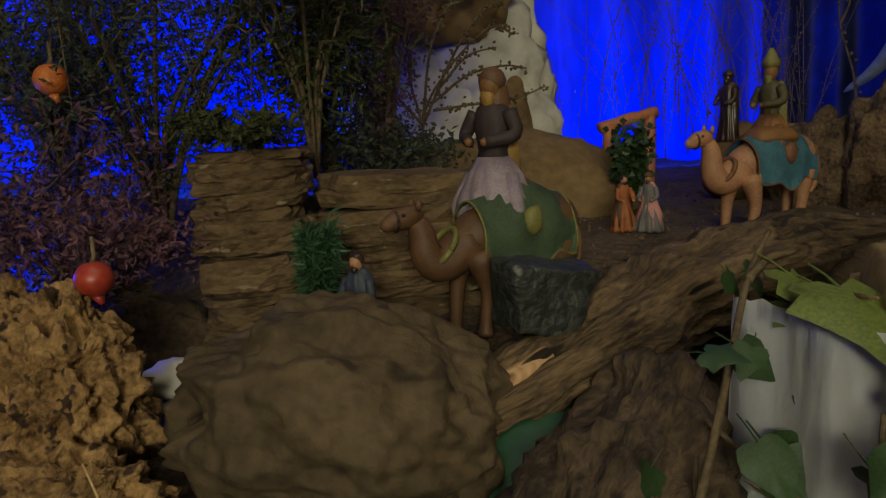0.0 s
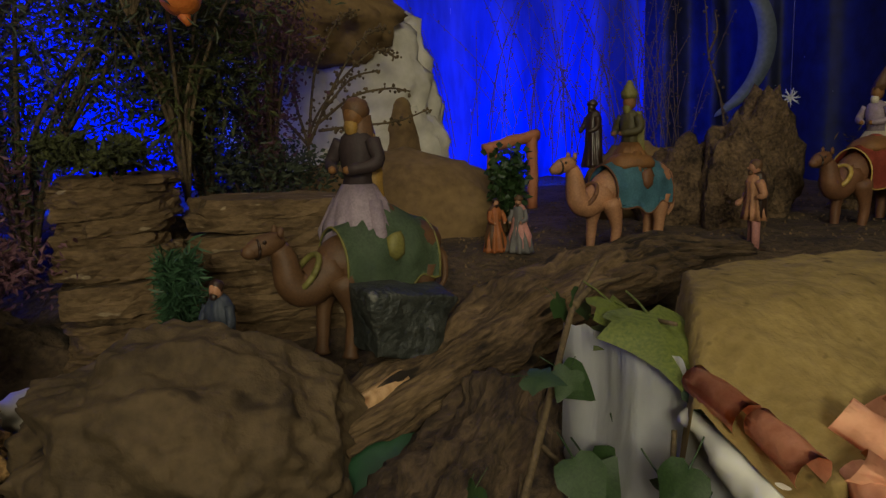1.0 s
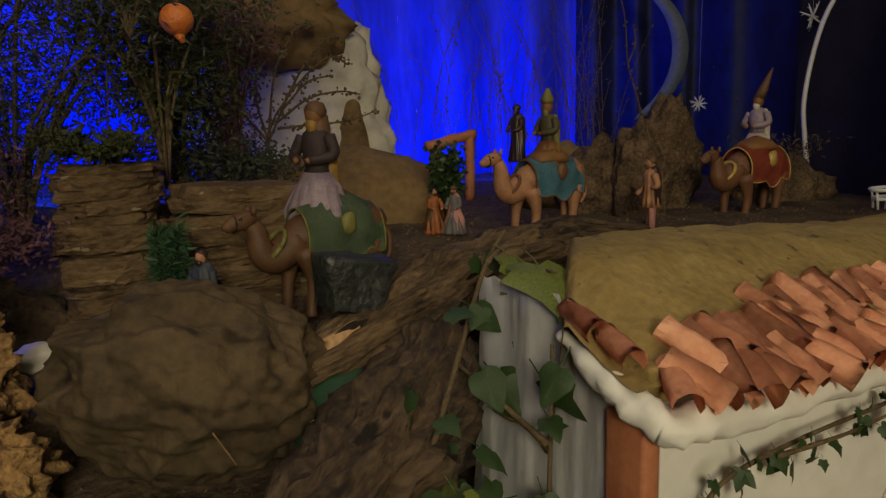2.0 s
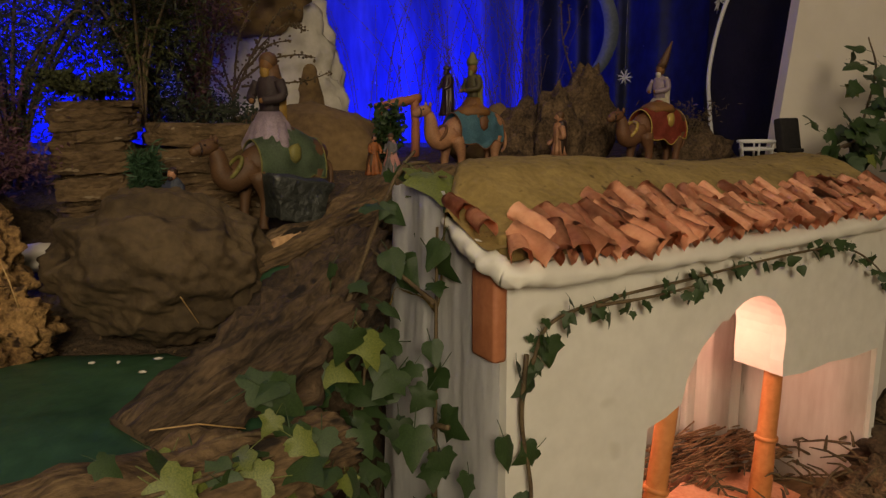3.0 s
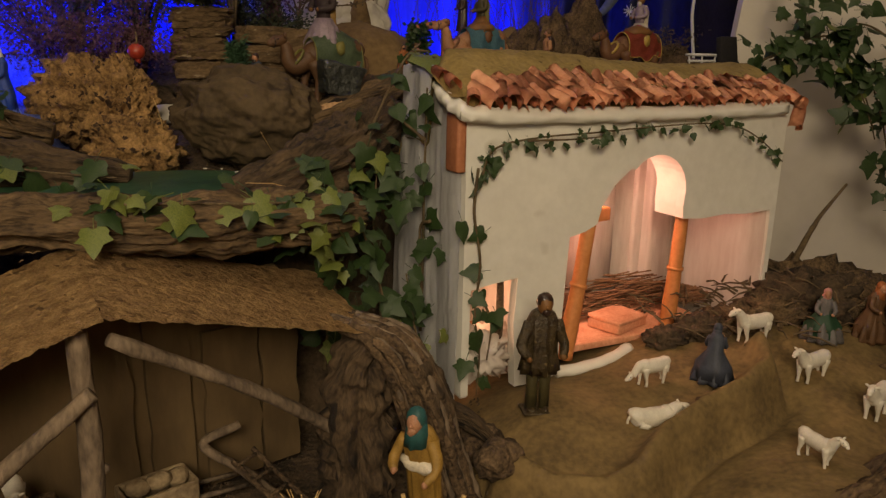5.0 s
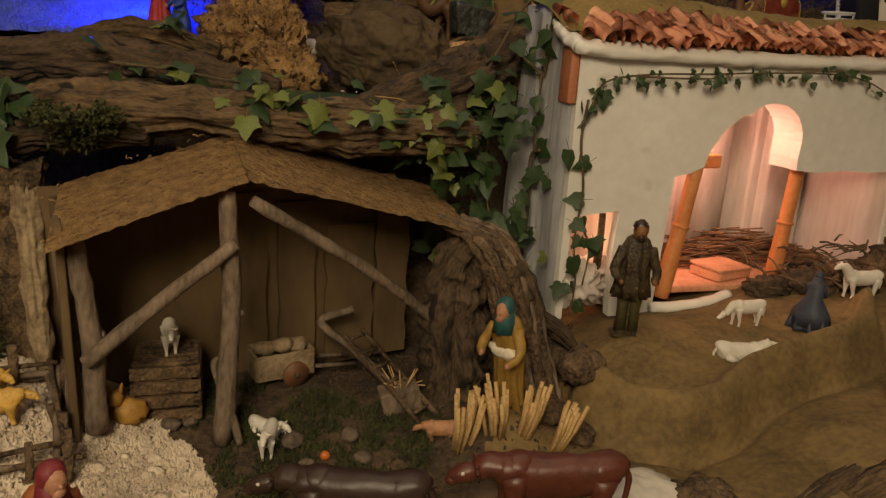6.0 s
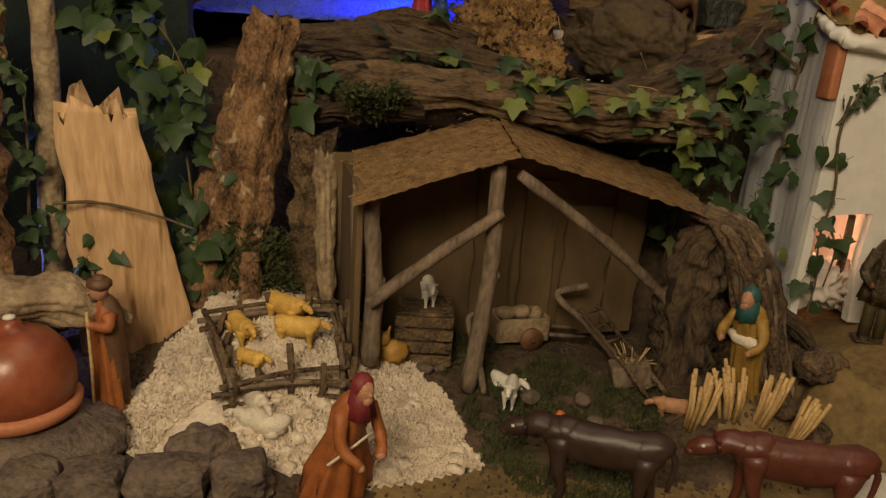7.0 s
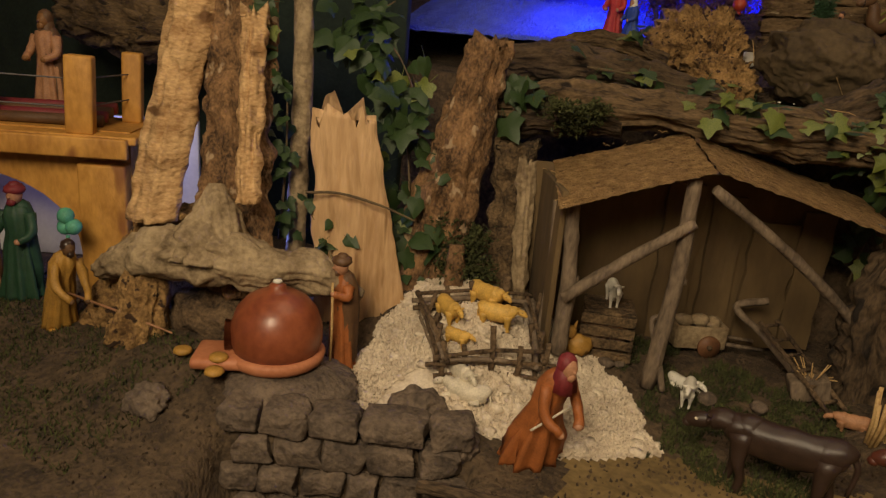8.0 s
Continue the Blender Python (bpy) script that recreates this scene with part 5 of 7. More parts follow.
# ---- things by the shed ----
def crate(x, y, z, turn, s, label):
    c = thing("wooden_crate", pose(x, y, z, 0, 0, turn), label, "crate")
    for i in range(4):
        bm = bmesh.new()
        box(bm, (0, -s * 0.5, s * (0.12 + 0.25 * i)), (s * 1.05, s * 0.06, s * 0.2), bevel=s * 0.015)
        part("slat", bm, BARKRED, c)
        bm = bmesh.new()
        box(bm, (s * 0.5, 0, s * (0.12 + 0.25 * i)), (s * 0.06, s * 0.9, s * 0.2), bevel=s * 0.015)
        part("slat", bm, BARKRED, c)
    bm = bmesh.new()
    box(bm, (0, 0.03 * s, s * 0.98), (s * 1.0, s * 0.95, s * 0.06), bevel=s * 0.02)
    part("lid", bm, BARKRED, c)
    bm = bmesh.new()
    box(bm, (-0.05 * s, 0, s * 0.48), (s * 0.85, s * 0.85, s * 0.92))
    part("filling", bm, DRYSTRAW, c)
    return c


crate(-0.192, -0.075, ground_z(-0.192, -0.075) - 0.003, 24, 0.072, "small brown slatted wooden crate under the shed")


def cart(x, y, z, turn):
    c = thing("hand_cart", pose(x, y, z, 0, 0, turn), "little wooden cart loaded with loaves", "cart")
    bm = bmesh.new()
    for a, b in (((0, -0.022, 0.03), (0.075, 0.004, 0.034)), ((0, 0.022, 0.03), (0.075, 0.004, 0.034)), ((-0.037, 0, 0.03), (0.004, 0.044, 0.034)), ((0.037, 0, 0.03), (0.004, 0.044, 0.034)), ((0, 0, 0.016), (0.075, 0.044, 0.004))):
        box(bm, a, b, bevel=0.001)
    part("body", bm, DRIFT, c)
    for s in (-1, 1):
        bm = bmesh.new()
        tube(bm, [(0.012, -0.026 * s - 0.002, 0.017), (0.012, -0.026 * s + 0.002, 0.017)], 0.017, 18)
        wheel = part("wheel", bm, DARKTAN, c)
        bm = bmesh.new()
        tube(bm, [(0.012, -0.029 * s - 0.002, 0.017), (0.012, -0.029 * s + 0.002, 0.017)], 0.004, 10)
        part("hub", bm, BARK, wheel)
        bm = bmesh.new()
        tube(bm, [(0.036, 0.016 * s, 0.02), (0.10, 0.016 * s, 0.012)], 0.003, 6)
        part("shaft", bm, GREYWOOD, c)


cart(-0.088, 0.02, ground_z(-0.088, 0.02), 38)
for i, (x, y, z) in enumerate(((-0.105, 0.01, 0.047), (-0.085, 0.02, 0.05), (-0.07, 0.034, 0.046))):
    bm = bmesh.new()
    blob(bm, (0, 0, 0), (0.015, 0.012, 0.010), 2, 0.12, 4, i)
    single("loaf", bm, DRIFT, pose(x, y, ground_z(-0.088, 0.02) + z, 0, 0, 30 * i), "round brown loaf on the cart", "loaf", "loaves on the cart")


def ladder(p, q, w, n, label):
    a, b = Vector(p), Vector(q)
    c = thing("ladder", Matrix.Translation(a), label, "ladder")
    s = Vector((b - a).cross(Vector((0, 0, 1)))).normalized() * w / 2
    for k in (-1, 1):
        bm = bmesh.new()
        tube(bm, [s * k, (b - a) * 0.5 + s * k, b - a + s * k], 0.0032, 7, 0.15, 60)
        part("rail", bm, BARK, c)
    for i in range(n):
        o = (b - a) * ((i + 0.7) / n)
        bm = bmesh.new()
        tube(bm, [o - s, o + s], 0.0024, 6)
        part("rung", bm, BARK, c)


ladder((0.118, -0.03, 0.892), (0.003, 0.04, 0.966), 0.032, 6, "small dark wooden ladder lying askew")
log("plough_beam", [(0.05, 0.035, 0.905), (0.0, 0.05, 0.94), (-0.046, 0.06, 0.968), (-0.008, 0.08, 0.983)], [0.007, 0.006, 0.006, 0.006], GREYWOOD, "bent grey plough beam of old wood", 8, 0.2, 40, 3, 0.9, category="plough")
log("crook", [(-0.085, -0.12, 0.885), (-0.10, -0.115, 0.93), (-0.118, -0.11, 0.975), (-0.10, -0.10, 0.982)], [0.0045, 0.0045, 0.004, 0.0035], GREYWOOD, "thin bent grey stick leaning by the pole", 8, 0.2, 40, 4, 0.9, category="stick")
feed = thing("feed_box", pose(0.075, 0.0, ground_z(0.075, 0.0) - 0.002, 0, 0, 20), "small tilted wooden box filled with straw", "box")
bm = bmesh.new()
box(bm, (0, 0, 0.018), (0.05, 0.034, 0.03), (0, -14, 0), 0.003)
part("body", bm, GREYWOOD, feed)
for k in range(16):
    a = random.Random(k).uniform(-1, 1)
    bm = bmesh.new()
    tube(bm, [(0.01 * a, 0.008 * math.sin(k), 0.03), (0.03 * a, 0.02 * math.sin(k * 2.1), 0.045 + 0.01 * math.cos(k))], 0.0008, 4)
    part("straw", bm, STRAW, feed)
bm = bmesh.new()
blob(bm, (0, 0, 0.016), (0.02, 0.013, 0.016), 3, 0.25, 6, 3)
blob(bm, (-0.012, -0.006, 0.036), (0.009, 0.009, 0.01), 2, 0.1)
for s in (-1, 1):
    tube(bm, [(-0.012 + 0.005 * s, -0.006, 0.042), (-0.012 + 0.008 * s, -0.004, 0.053)], [0.003, 0.001], 6)
single("cat_figurine", bm, [MUSTARD], pose(-0.208, -0.135, ground_z(-0.208, -0.135) + 0.002, 0, 0, 20), "small sitting yellow-brown cat figurine", "cat figurine")
for i, (x, y, r) in enumerate(((-0.17, -0.115, 0.016), (-0.155, -0.10, 0.012), (-0.03, -0.10, 0.02), (0.03, -0.075, 0.018), (0.055, -0.11, 0.015), (-0.005, -0.13, 0.012))):
    rock("grey_stone", (x, y, ground_z(x, y) + r * 0.35), (r * 0.75, r * 0.6, r * 0.45), STONE, "small smooth grey-brown stone on the moss", 3, 0.2, 4, 70 + i, (0, 0, 40 * i), "stone")
rock("orange_pebble", (0.012, -0.115, ground_z(0.012, -0.115) + 0.005), (0.006, 0.005, 0.006), ORANGEFRUIT, "tiny orange fruit lying on the moss", 2, 0.1, 4, 3, category="fruit")

beast("cow_figurine", "black-brown glossy cow figurine standing before the shed", 0.080, -0.248, ground_z(0.080, -0.248) - 0.002, -86, 0.120, (COWBLACK, COWBLACK, CREAM), 0.19, 0.43, 0.0, 0.105, True, 0.06, category="cow figurine", group="cattle")
beast("cow_figurine", "red-brown glossy cow figurine beside the sheaves", 0.262, -0.186, ground_z(0.262, -0.186) - 0.002, -80, 0.122, (COWRED, COWRED, CREAM), 0.195, 0.43, 0.0, 0.105, True, 0.06, category="cow figurine", group="cattle")
SHEEP = ((0.725, 0.305, -76, 0.054, {}), (0.79, 0.245, -66, 0.054, {}), (0.845, 0.172, -50, 0.056, {}), (0.695, 0.062, 20, 0.046, {}), (0.543, 0.228, -70, 0.048, {"graze": True}))
for x, y, a, s, kw in SHEEP:
    beast("sheep_figurine", "small white sheep figurine on brown earth", x, y, ground_z(x, y) - 0.001, a, s, (WHITE, WHITE, GREY), 0.205, 0.44, 0.36, 0.115, woolly=0.05, group="white sheep", **kw)
beast("sheep_figurine", "white sheep figurine lying down on brown earth", 0.52, 0.15, ground_z(0.52, 0.15) - 0.001, 100, 0.062, (WHITE, WHITE, GREY), 0.21, 0.3, 0.2, 0.12, lying=True, woolly=0.05, group="white sheep")
for x, y, a, s in ((-0.317, -0.212, 80, 0.046), (-0.345, -0.262, 60, 0.042), (-0.288, -0.232, 110, 0.044), (-0.312, -0.288, 90, 0.03)):
    beast("yellow_sheep", "yellow painted sheep figurine inside the pen", x, y, ground_z(x, y) - 0.001, a, s, (YELLOW, YELLOW, BROWN), 0.27, 0.32, 0.14, 0.13, woolly=0.06, category="sheep figurine", group="penned sheep")
beast("goat_figurine", "white goat figurine with dark muzzle on moss", -0.052, -0.118, ground_z(-0.052, -0.118) - 0.001, 10, 0.042, (WHITE, WHITE, DARKBROWN), 0.2, 0.42, 0.3, 0.13, category="goat figurine", group="goats")
beast("goat_figurine", "white goat kid figurine lying by the other goat", -0.068, -0.085, ground_z(-0.068, -0.085) - 0.001, 70, 0.04, (WHITE, WHITE, DARKBROWN), 0.22, 0.3, 0.25, 0.13, lying=True, category="goat figurine", group="goats")
beast("lamb_figurine", "white lamb figurine standing on the crate", -0.19, -0.07, ground_z(-0.192, -0.075) + 0.07, 30, 0.042, (WHITE, WHITE, DARKBROWN), 0.22, 0.4, 0.25, 0.14, category="lamb figurine")
beast("pig_figurine", "small pale piglet figurine near the sheaves", 0.135, -0.065, ground_z(0.135, -0.065) - 0.001, -80, 0.034, (TAN, TAN, BROWN), 0.27, 0.2, 0.05, 0.14, category="pig figurine")
beast("sheep_figurine", "cream sheep figurine lying outside the pen", -0.262, -0.335, ground_z(-0.262, -0.335) - 0.002, -80, 0.052, (CREAM, CREAM, BROWN), 0.24, 0.3, 0.12, 0.12, lying=True, woolly=0.06, group="white sheep")

beast("sheep_figurine", "cream sheep figurine lying on the pale grit", -0.285, -0.318, ground_z(-0.285, -0.318) - 0.002, 60, 0.046, (CREAM, CREAM, BROWN), 0.24, 0.3, 0.12, 0.12, lying=True, woolly=0.06, group="white sheep")

figure("shepherd_figurine", "bent shepherd figurine in orange cloak and crimson hood", -0.158, -0.362, ground_z(-0.158, -0.362) - 0.002, 62, 0.15, (RUST, RUST, SKIN, CRIMSON, CREAM), ((0.06, -0.18, 0.5), (-0.08, -0.17, 0.46)), 0.5, "hood", 0.235, ((-0.2, -0.24, 0.42), (0.18, -0.27, 0.6)))
figure("farmer_figurine", "farmer figurine in mustard clothes carrying a pale sheaf", 0.212, -0.012, ground_z(0.212, -0.012) - 0.002, -28, 0.15, (OCHREROBE, OCHREROBE, SKIN, TEAL, CREAM), ((0.13, -0.15, 0.52), (-0.12, -0.14, 0.56)), 0.34, "hood", 0.125, None, False, load="sheaf")
figure("peasant_figurine", "peasant figurine in dark fur coat with ragged collar", 0.365, 0.165, ground_z(0.365, 0.165) - 0.002, 6, 0.168, (FURCOAT, FURCOAT, SADDLE, DARKBROWN, DARKOLIVE), ((0.15, -0.08, 0.5), (-0.13, -0.1, 0.5)), 0.10, "bare", legs=True)
figure("old_figurine", "old man figurine in brown leaning on a staff", -0.437, -0.372, ground_z(-0.437, -0.372) - 0.002, -20, 0.152, (RUST, BROWN, SKIN, BROWN, STRAW), ((0.12, -0.14, 0.72), (-0.12, -0.12, 0.66)), 0.04, "turban", 0.14, ((0.12, -0.17, 0.0), (0.12, -0.17, 0.82)))
figure("crouching_figurine", "crouching figurine in dark blue-grey cloak", 0.63, 0.225, ground_z(0.63, 0.225) - 0.002, 150, 0.085, (NAVY, NAVY, SKIN, NAVY, NAVY), skirt=0.32, bend=0.2)
figure("resting_figurine", "resting figurine in grey-green robe by the brush", 0.845, 0.32, ground_z(0.845, 0.32) - 0.002, -20, 0.085, (GREY, DARKGREEN, SKIN, PINK, CREAM), skirt=0.34)
figure("resting_figurine", "resting figurine in brown cloak by the brush", 0.93, 0.33, ground_z(0.93, 0.33) - 0.002, 10, 0.10, (BROWN, BROWN, SKIN, RUST, CREAM), skirt=0.28, bend=0.15)
figure("baker_figurine", "baker figurine in yellow holding a long oven paddle", -0.80, -0.548, ground_z(-0.80, -0.548) - 0.002, 84, 0.138, (MUSTARD, MUSTARD, BROWN, DARKBROWN, TAN), ((0.08, -0.22, 0.4), (-0.06, -0.2, 0.42)), 0.55, "bare", 0.15, ((0.0, -0.16, 0.42), (0.35, -1.55, 0.36)))
figure("townsman_figurine", "bearded figurine in dark green coat and red turban", -0.93, -0.53, ground_z(-0.93, -0.53) - 0.002, 30, 0.175, (DARKGREEN, DARKGREEN, SKIN, CRIMSON, BROWN), hat="turban", skirt=0.17)
figure("townsman_figurine", "figurine in tan robe beside the archway", -1.0, -0.55, ground_z(-1.0, -0.55) - 0.002, 20, 0.17, (TAN, BROWN, SKIN, CRIMSON, BROWN), hat="hood")
bm = bmesh.new()
for k, q in enumerate(((0, 0, 0.012), (0.014, 0.004, 0.014), (0.006, -0.002, 0.03))):
    blob(bm, q, (0.012, 0.012, 0.012), 2, 0.05, 4, k)
tube(bm, [(0.004, 0, -0.11), (0.004, 0, 0.0)], 0.003, 6)
single("mint_ornament", bm, MINT, pose(-0.855, -0.50, 1.0), "cluster of pale green balls on a stick", "ornament")

# sheaf of canes
rng = random.Random(3)
for i, (x, y, lean) in enumerate(((0.162, -0.092, (0.2, 0.1)), (0.198, -0.080, (-0.3, 0.25)), (0.232, -0.07, (0.45, 0.2)), (0.268, -0.062, (0.7, 0.1)))):
    c = thing("straw_sheaf", pose(x, y, ground_z(x, y) - 0.002), "upright sheaf of pale dry canes", "sheaf", "sheaves of canes")
    for k in range(13):
        a, r = rng.uniform(0, 6.28), rng.uniform(0, 0.011)
        l = rng.uniform(0.042, 0.066) if i else rng.uniform(0.052, 0.074)
        p = Vector((r * math.cos(a), r * math.sin(a), 0))
        q = Vector((p.x * 1.9 + lean[0] * l * 0.5, p.y * 1.9 + lean[1] * l * 0.5, l))
        bm = bmesh.new()
        tube(bm, [p, (p + q) / 2 + Vector((0.002, 0, 0)), q], [0.0024, 0.0027, 0.0025], 6, 0.15, 80, k)
        part("cane", bm, STRAW, c)

# pen of sticks
pen = thing("stick_pen", pose(-0.31, -0.25, ground_z(-0.31, -0.25)), "small sheep pen of crossed twigs on pale grit", "pen")
PC = [(-0.385, -0.268), (-0.305, -0.335), (-0.208, -0.248), (-0.285, -0.15)]
PI = Matrix.Translation(pen.location).inverted()
prng = random.Random(31)
for (ax, ay), (bx, by) in zip(PC, PC[1:] + PC[:1]):
    for hgt in (0.008, 0.016, 0.026, 0.034):
        bm = bmesh.new()
        za, zb = ground_z(ax, ay) + hgt + prng.uniform(-0.005, 0.005), ground_z(bx, by) + hgt + prng.uniform(-0.005, 0.009)
        a, b = PI @ Vector((ax, ay, za)), PI @ Vector((bx, by, zb))
        d = (b - a) * prng.uniform(0.02, 0.14)
        off = Vector((prng.uniform(-0.006, 0.006), prng.uniform(-0.006, 0.006), 0))
        tube(bm, smooth_line([a - d + off, (a + b) / 2 + Vector((0, 0, 0.006)), b + d - off], 5), prng.uniform(0.0022, 0.004), 8, 0.3, 60, hgt * 100)
        part("rail", bm, GREYWOOD if prng.random() < 0.4 else BARK, pen)
    for w in (0.0, 0.25, 0.5, 0.75):
        x, y = ax + (bx - ax) * w, ay + (by - ay) * w
        bm = bmesh.new()
        p = PI @ Vector((x, y, ground_z(x, y) - 0.01))
        tip = p + Vector((prng.uniform(-0.016, 0.016), prng.uniform(-0.012, 0.012), prng.uniform(0.04, 0.074)))
        tube(bm, [p, p.lerp(tip, 0.5) + Vector((0.003, -0.002, 0)), tip], prng.uniform(0.003, 0.005), 8, 0.3, 60, w)
        part("stake", bm, BARK, pen)
log("short_stake", [(-0.392, -0.19, 0.93), (-0.39, -0.185, 0.99), (-0.393, -0.18, 1.03)], [0.014, 0.013, 0.010], ROTTEN, "broken stake behind the pen", 12, 0.35, 40, 61, 1, category="stake")

# bark below the rolled rim of the mud path
log("bark_ledge", [(0.48, -0.14, 0.868), (0.58, -0.07, 0.885), (0.68, -0.02, 0.90), (0.8, 0.06, 0.925)], [0.012, 0.022, 0.024, 0.02], BARK, "dark bark ledge below the mud bank", 18, 0.45, 26, 35, 0.8, category="bark")
log("bark_ledge", [(0.58, -0.10, 0.89), (0.70, -0.04, 0.92), (0.84, 0.03, 0.935)], [0.02, 0.036, 0.03], BARKRED, "dark red bark at the front of the slope", 20, 0.5, 26, 36, 0.7, category="bark")
rock("pale_stone", (0.36, -0.10, 0.872), (0.05, 0.04, 0.02), PEAK, "flat whitish stone beside the red cow", 4, 0.3, 4, 80, category="stone")
rock("dark_stone", (0.43, -0.10, 0.875), (0.035, 0.03, 0.022), BARK, "dark stone at the foot of the mud bank", 4, 0.3, 4, 82, category="stone")
rock("nest_stone", (0.605, 0.165, 0.955), (0.022, 0.018, 0.013), BARK, "small dark hollow stone on the bank", 3, 0.5, 6, 83, category="stone")
# brush pile beside the house
for i, (x, y, r) in enumerate(((0.665, 0.355, 0.034), (0.73, 0.375, 0.036), (0.60, 0.335, 0.026), (0.80, 0.40, 0.045), (0.88, 0.43, 0.07), (0.97, 0.42, 0.07), (1.05, 0.40, 0.07), (0.93, 0.50, 0.09), (1.05, 0.52, 0.09), (1.0, 0.26, 0.06))):
    rock("brush_mound", (x, y, ground_z(x, y) + r * 0.25), (r * 1.2, r, r * 0.75), BARKRED if i % 2 else SOIL, "rough heap of brown bark and brush", 4, 0.45, 7, 90 + i, category="brush")
bm = bmesh.new()
rng = random.Random(8)
for i in range(240):
    x, y = rng.uniform(0.58, 1.12), rng.uniform(0.30, 0.58)
    z = ground_z(x, y) + rng.uniform(0.0, 0.07)
    a, l = rng.uniform(0, 6.28), rng.uniform(0.02, 0.07)
    d = Vector((math.cos(a), math.sin(a), rng.uniform(-0.3, 0.5))) * l
    tube(bm, [(x, y, z), Vector((x, y, z)) + d * 0.5 + Vector((0, 0, 0.004)), Vector((x, y, z)) + d], [0.0022, 0.0016, 0.0008], 4, cap=False)
single("brush_twigs", bm, STEM, Matrix(), "tangle of thin brown twigs by the house", "twigs", kind="stuff")
log("dry_branch", [(0.885, 0.50, 1.06), (0.93, 0.53, 1.12), (0.96, 0.55, 1.15), (1.01, 0.57, 1.20)], [0.006, 0.005, 0.004, 0.002], STEM, "bare dry branch rising from the brush", 7, 0.3, 60, 5, 1, category="branch")

# ---- lower west: trunks, oven, archway ----
def slab_trunk(name, base, top, w0, w1, thick, mat, label, seed, turn, jag=0.02, category="trunk", rough=0.010, steps=0.0):
    """A standing split piece of wood with a ragged top."""
    bm = bmesh.new()
    n, m = 60, 26
    b, t = Vector(base), Vector(top)
    side = Vector((math.cos(radians(turn)), math.sin(radians(turn)), 0))
    outw = Vector((side.y, -side.x, 0))
    rings = []
    for i in range(n + 1):
        w = i / n
        ring = []
        c = b.lerp(t, w)
        half = (w0 + (w1 - w0) * w) / 2
        for j in range(m * 2):
            a = 2 * math.pi * j / (m * 2)
            x, y = math.cos(a), math.sin(a)
            p = c + side * half * x * (1 + 0.16 * noise.noise(Vector((w * 5, x, seed)))) + outw * thick * y * (1 + 0.5 * noise.noise(Vector((x * 3.5, w * 4, seed + 4)))) * (1 - 0.35 * x * x)
            p += (side * x + outw * y) * (min(0.010, rough * 1.6) * (0.4 - abs(noise.noise(Vector((p.x * 45, p.y * 45, p.z * 14 + seed))))) + rough * noise.noise(p * 38) + 0.5 * rough * noise.noise(p * 95))
            p += outw * steps * noise.noise(Vector((x * 1.5, math.floor(p.z * 55 + 1.2 * x) * 0.7, seed)))
            if i == n:
                p.z += jag * noise.noise(Vector((x * 4, y * 2, seed)))
            ring.append(bm.verts.new(p))
        rings.append(ring)
    for p, q in zip(rings, rings[1:]):
        for j in range(m * 2):
            bm.faces.new((p[j], p[(j + 1) % (m * 2)], q[(j + 1) % (m * 2)], q[j]))
    for ring in (rings[0], rings[-1]):
        c = bm.verts.new(sum((v.co for v in ring), Vector()) / (m * 2))
        for j in range(m * 2):
            bm.faces.new((ring[j], ring[(j + 1) % (m * 2)], c))
    return single(name, bm, mat, Matrix(), label, category)


slab_trunk("rotten_trunk", (-0.462, -0.185, 0.92), (-0.425, -0.085, 1.315), 0.125, 0.06, 0.03, ROTTEN, "leaning reddish rotten trunk", 3, 32, 0.03, "trunk", 0.0065)
slab_trunk("bark_stump", (-0.36, -0.075, 0.92), (-0.375, -0.055, 1.17), 0.075, 0.07, 0.02, BARKRED, "dark upright bark strip behind the shed", 9, 30)
slab_trunk("gnarled_stake", (-0.312, -0.125, 0.94), (-0.340, -0.095, 1.150), 0.016, 0.028, 0.009, DRIFT, "gnarled pale stake with frayed bark", 7, 32, 0.03, "stake", 0.004)
slab_trunk("plank_trunk", (-0.485, -0.275, 0.90), (-0.527, -0.285, 1.205), 0.135, 0.085, 0.014, PALEWOOD, "pale smooth split plank standing upright", 5, 38, 0.05, "plank", 0.002)
log("thin_twig", [(-0.545, -0.335, 1.10), (-0.505, -0.312, 1.103), (-0.46, -0.278, 1.09), (-0.425, -0.245, 1.07)], [0.002, 0.0018, 0.0018, 0.0014], STEM, "thin brown twig bent across the plank", 6, 0.2, 40, 66, 1, category="twig")
log("pole", [(-0.60, -0.30, 0.92), (-0.615, -0.28, 1.1), (-0.64, -0.25, 1.25), (-0.665, -0.23, 1.42)], [0.014, 0.015, 0.015, 0.013], DRIFT, "thin pale barked pole", 12, 0.2, 40, 71, 1, category="pole")
slab_trunk("split_log", (-0.688, -0.475, 1.055), (-0.752, -0.335, 1.40), 0.066, 0.062, 0.022, SPLIT, "pale ridged cut face of a split log", 13, 36, 0.02, "log", 0.003, 0.006)
slab_trunk("split_log", (-0.575, -0.43, 0.97), (-0.715, -0.30, 1.38), 0.085, 0.10, 0.022, ROTTEN, "weathered brown hollow half of a split log", 17, 36, 0.03, "log", 0.010)
slab_trunk("split_log", (-0.552, -0.43, 1.10), (-0.648, -0.335, 1.325), 0.026, 0.032, 0.016, SPLIT, "narrow pale rim of the hollow split log", 23, 36, 0.03, "log", 0.005, 0.003)
slab_trunk("rotten_trunk", (-0.76, -0.50, 0.885), (-0.70, -0.43, 1.06), 0.09, 0.08, 0.03, CORK, "crumbling yellow rotten wood below the split log", 19, 34, 0.02)
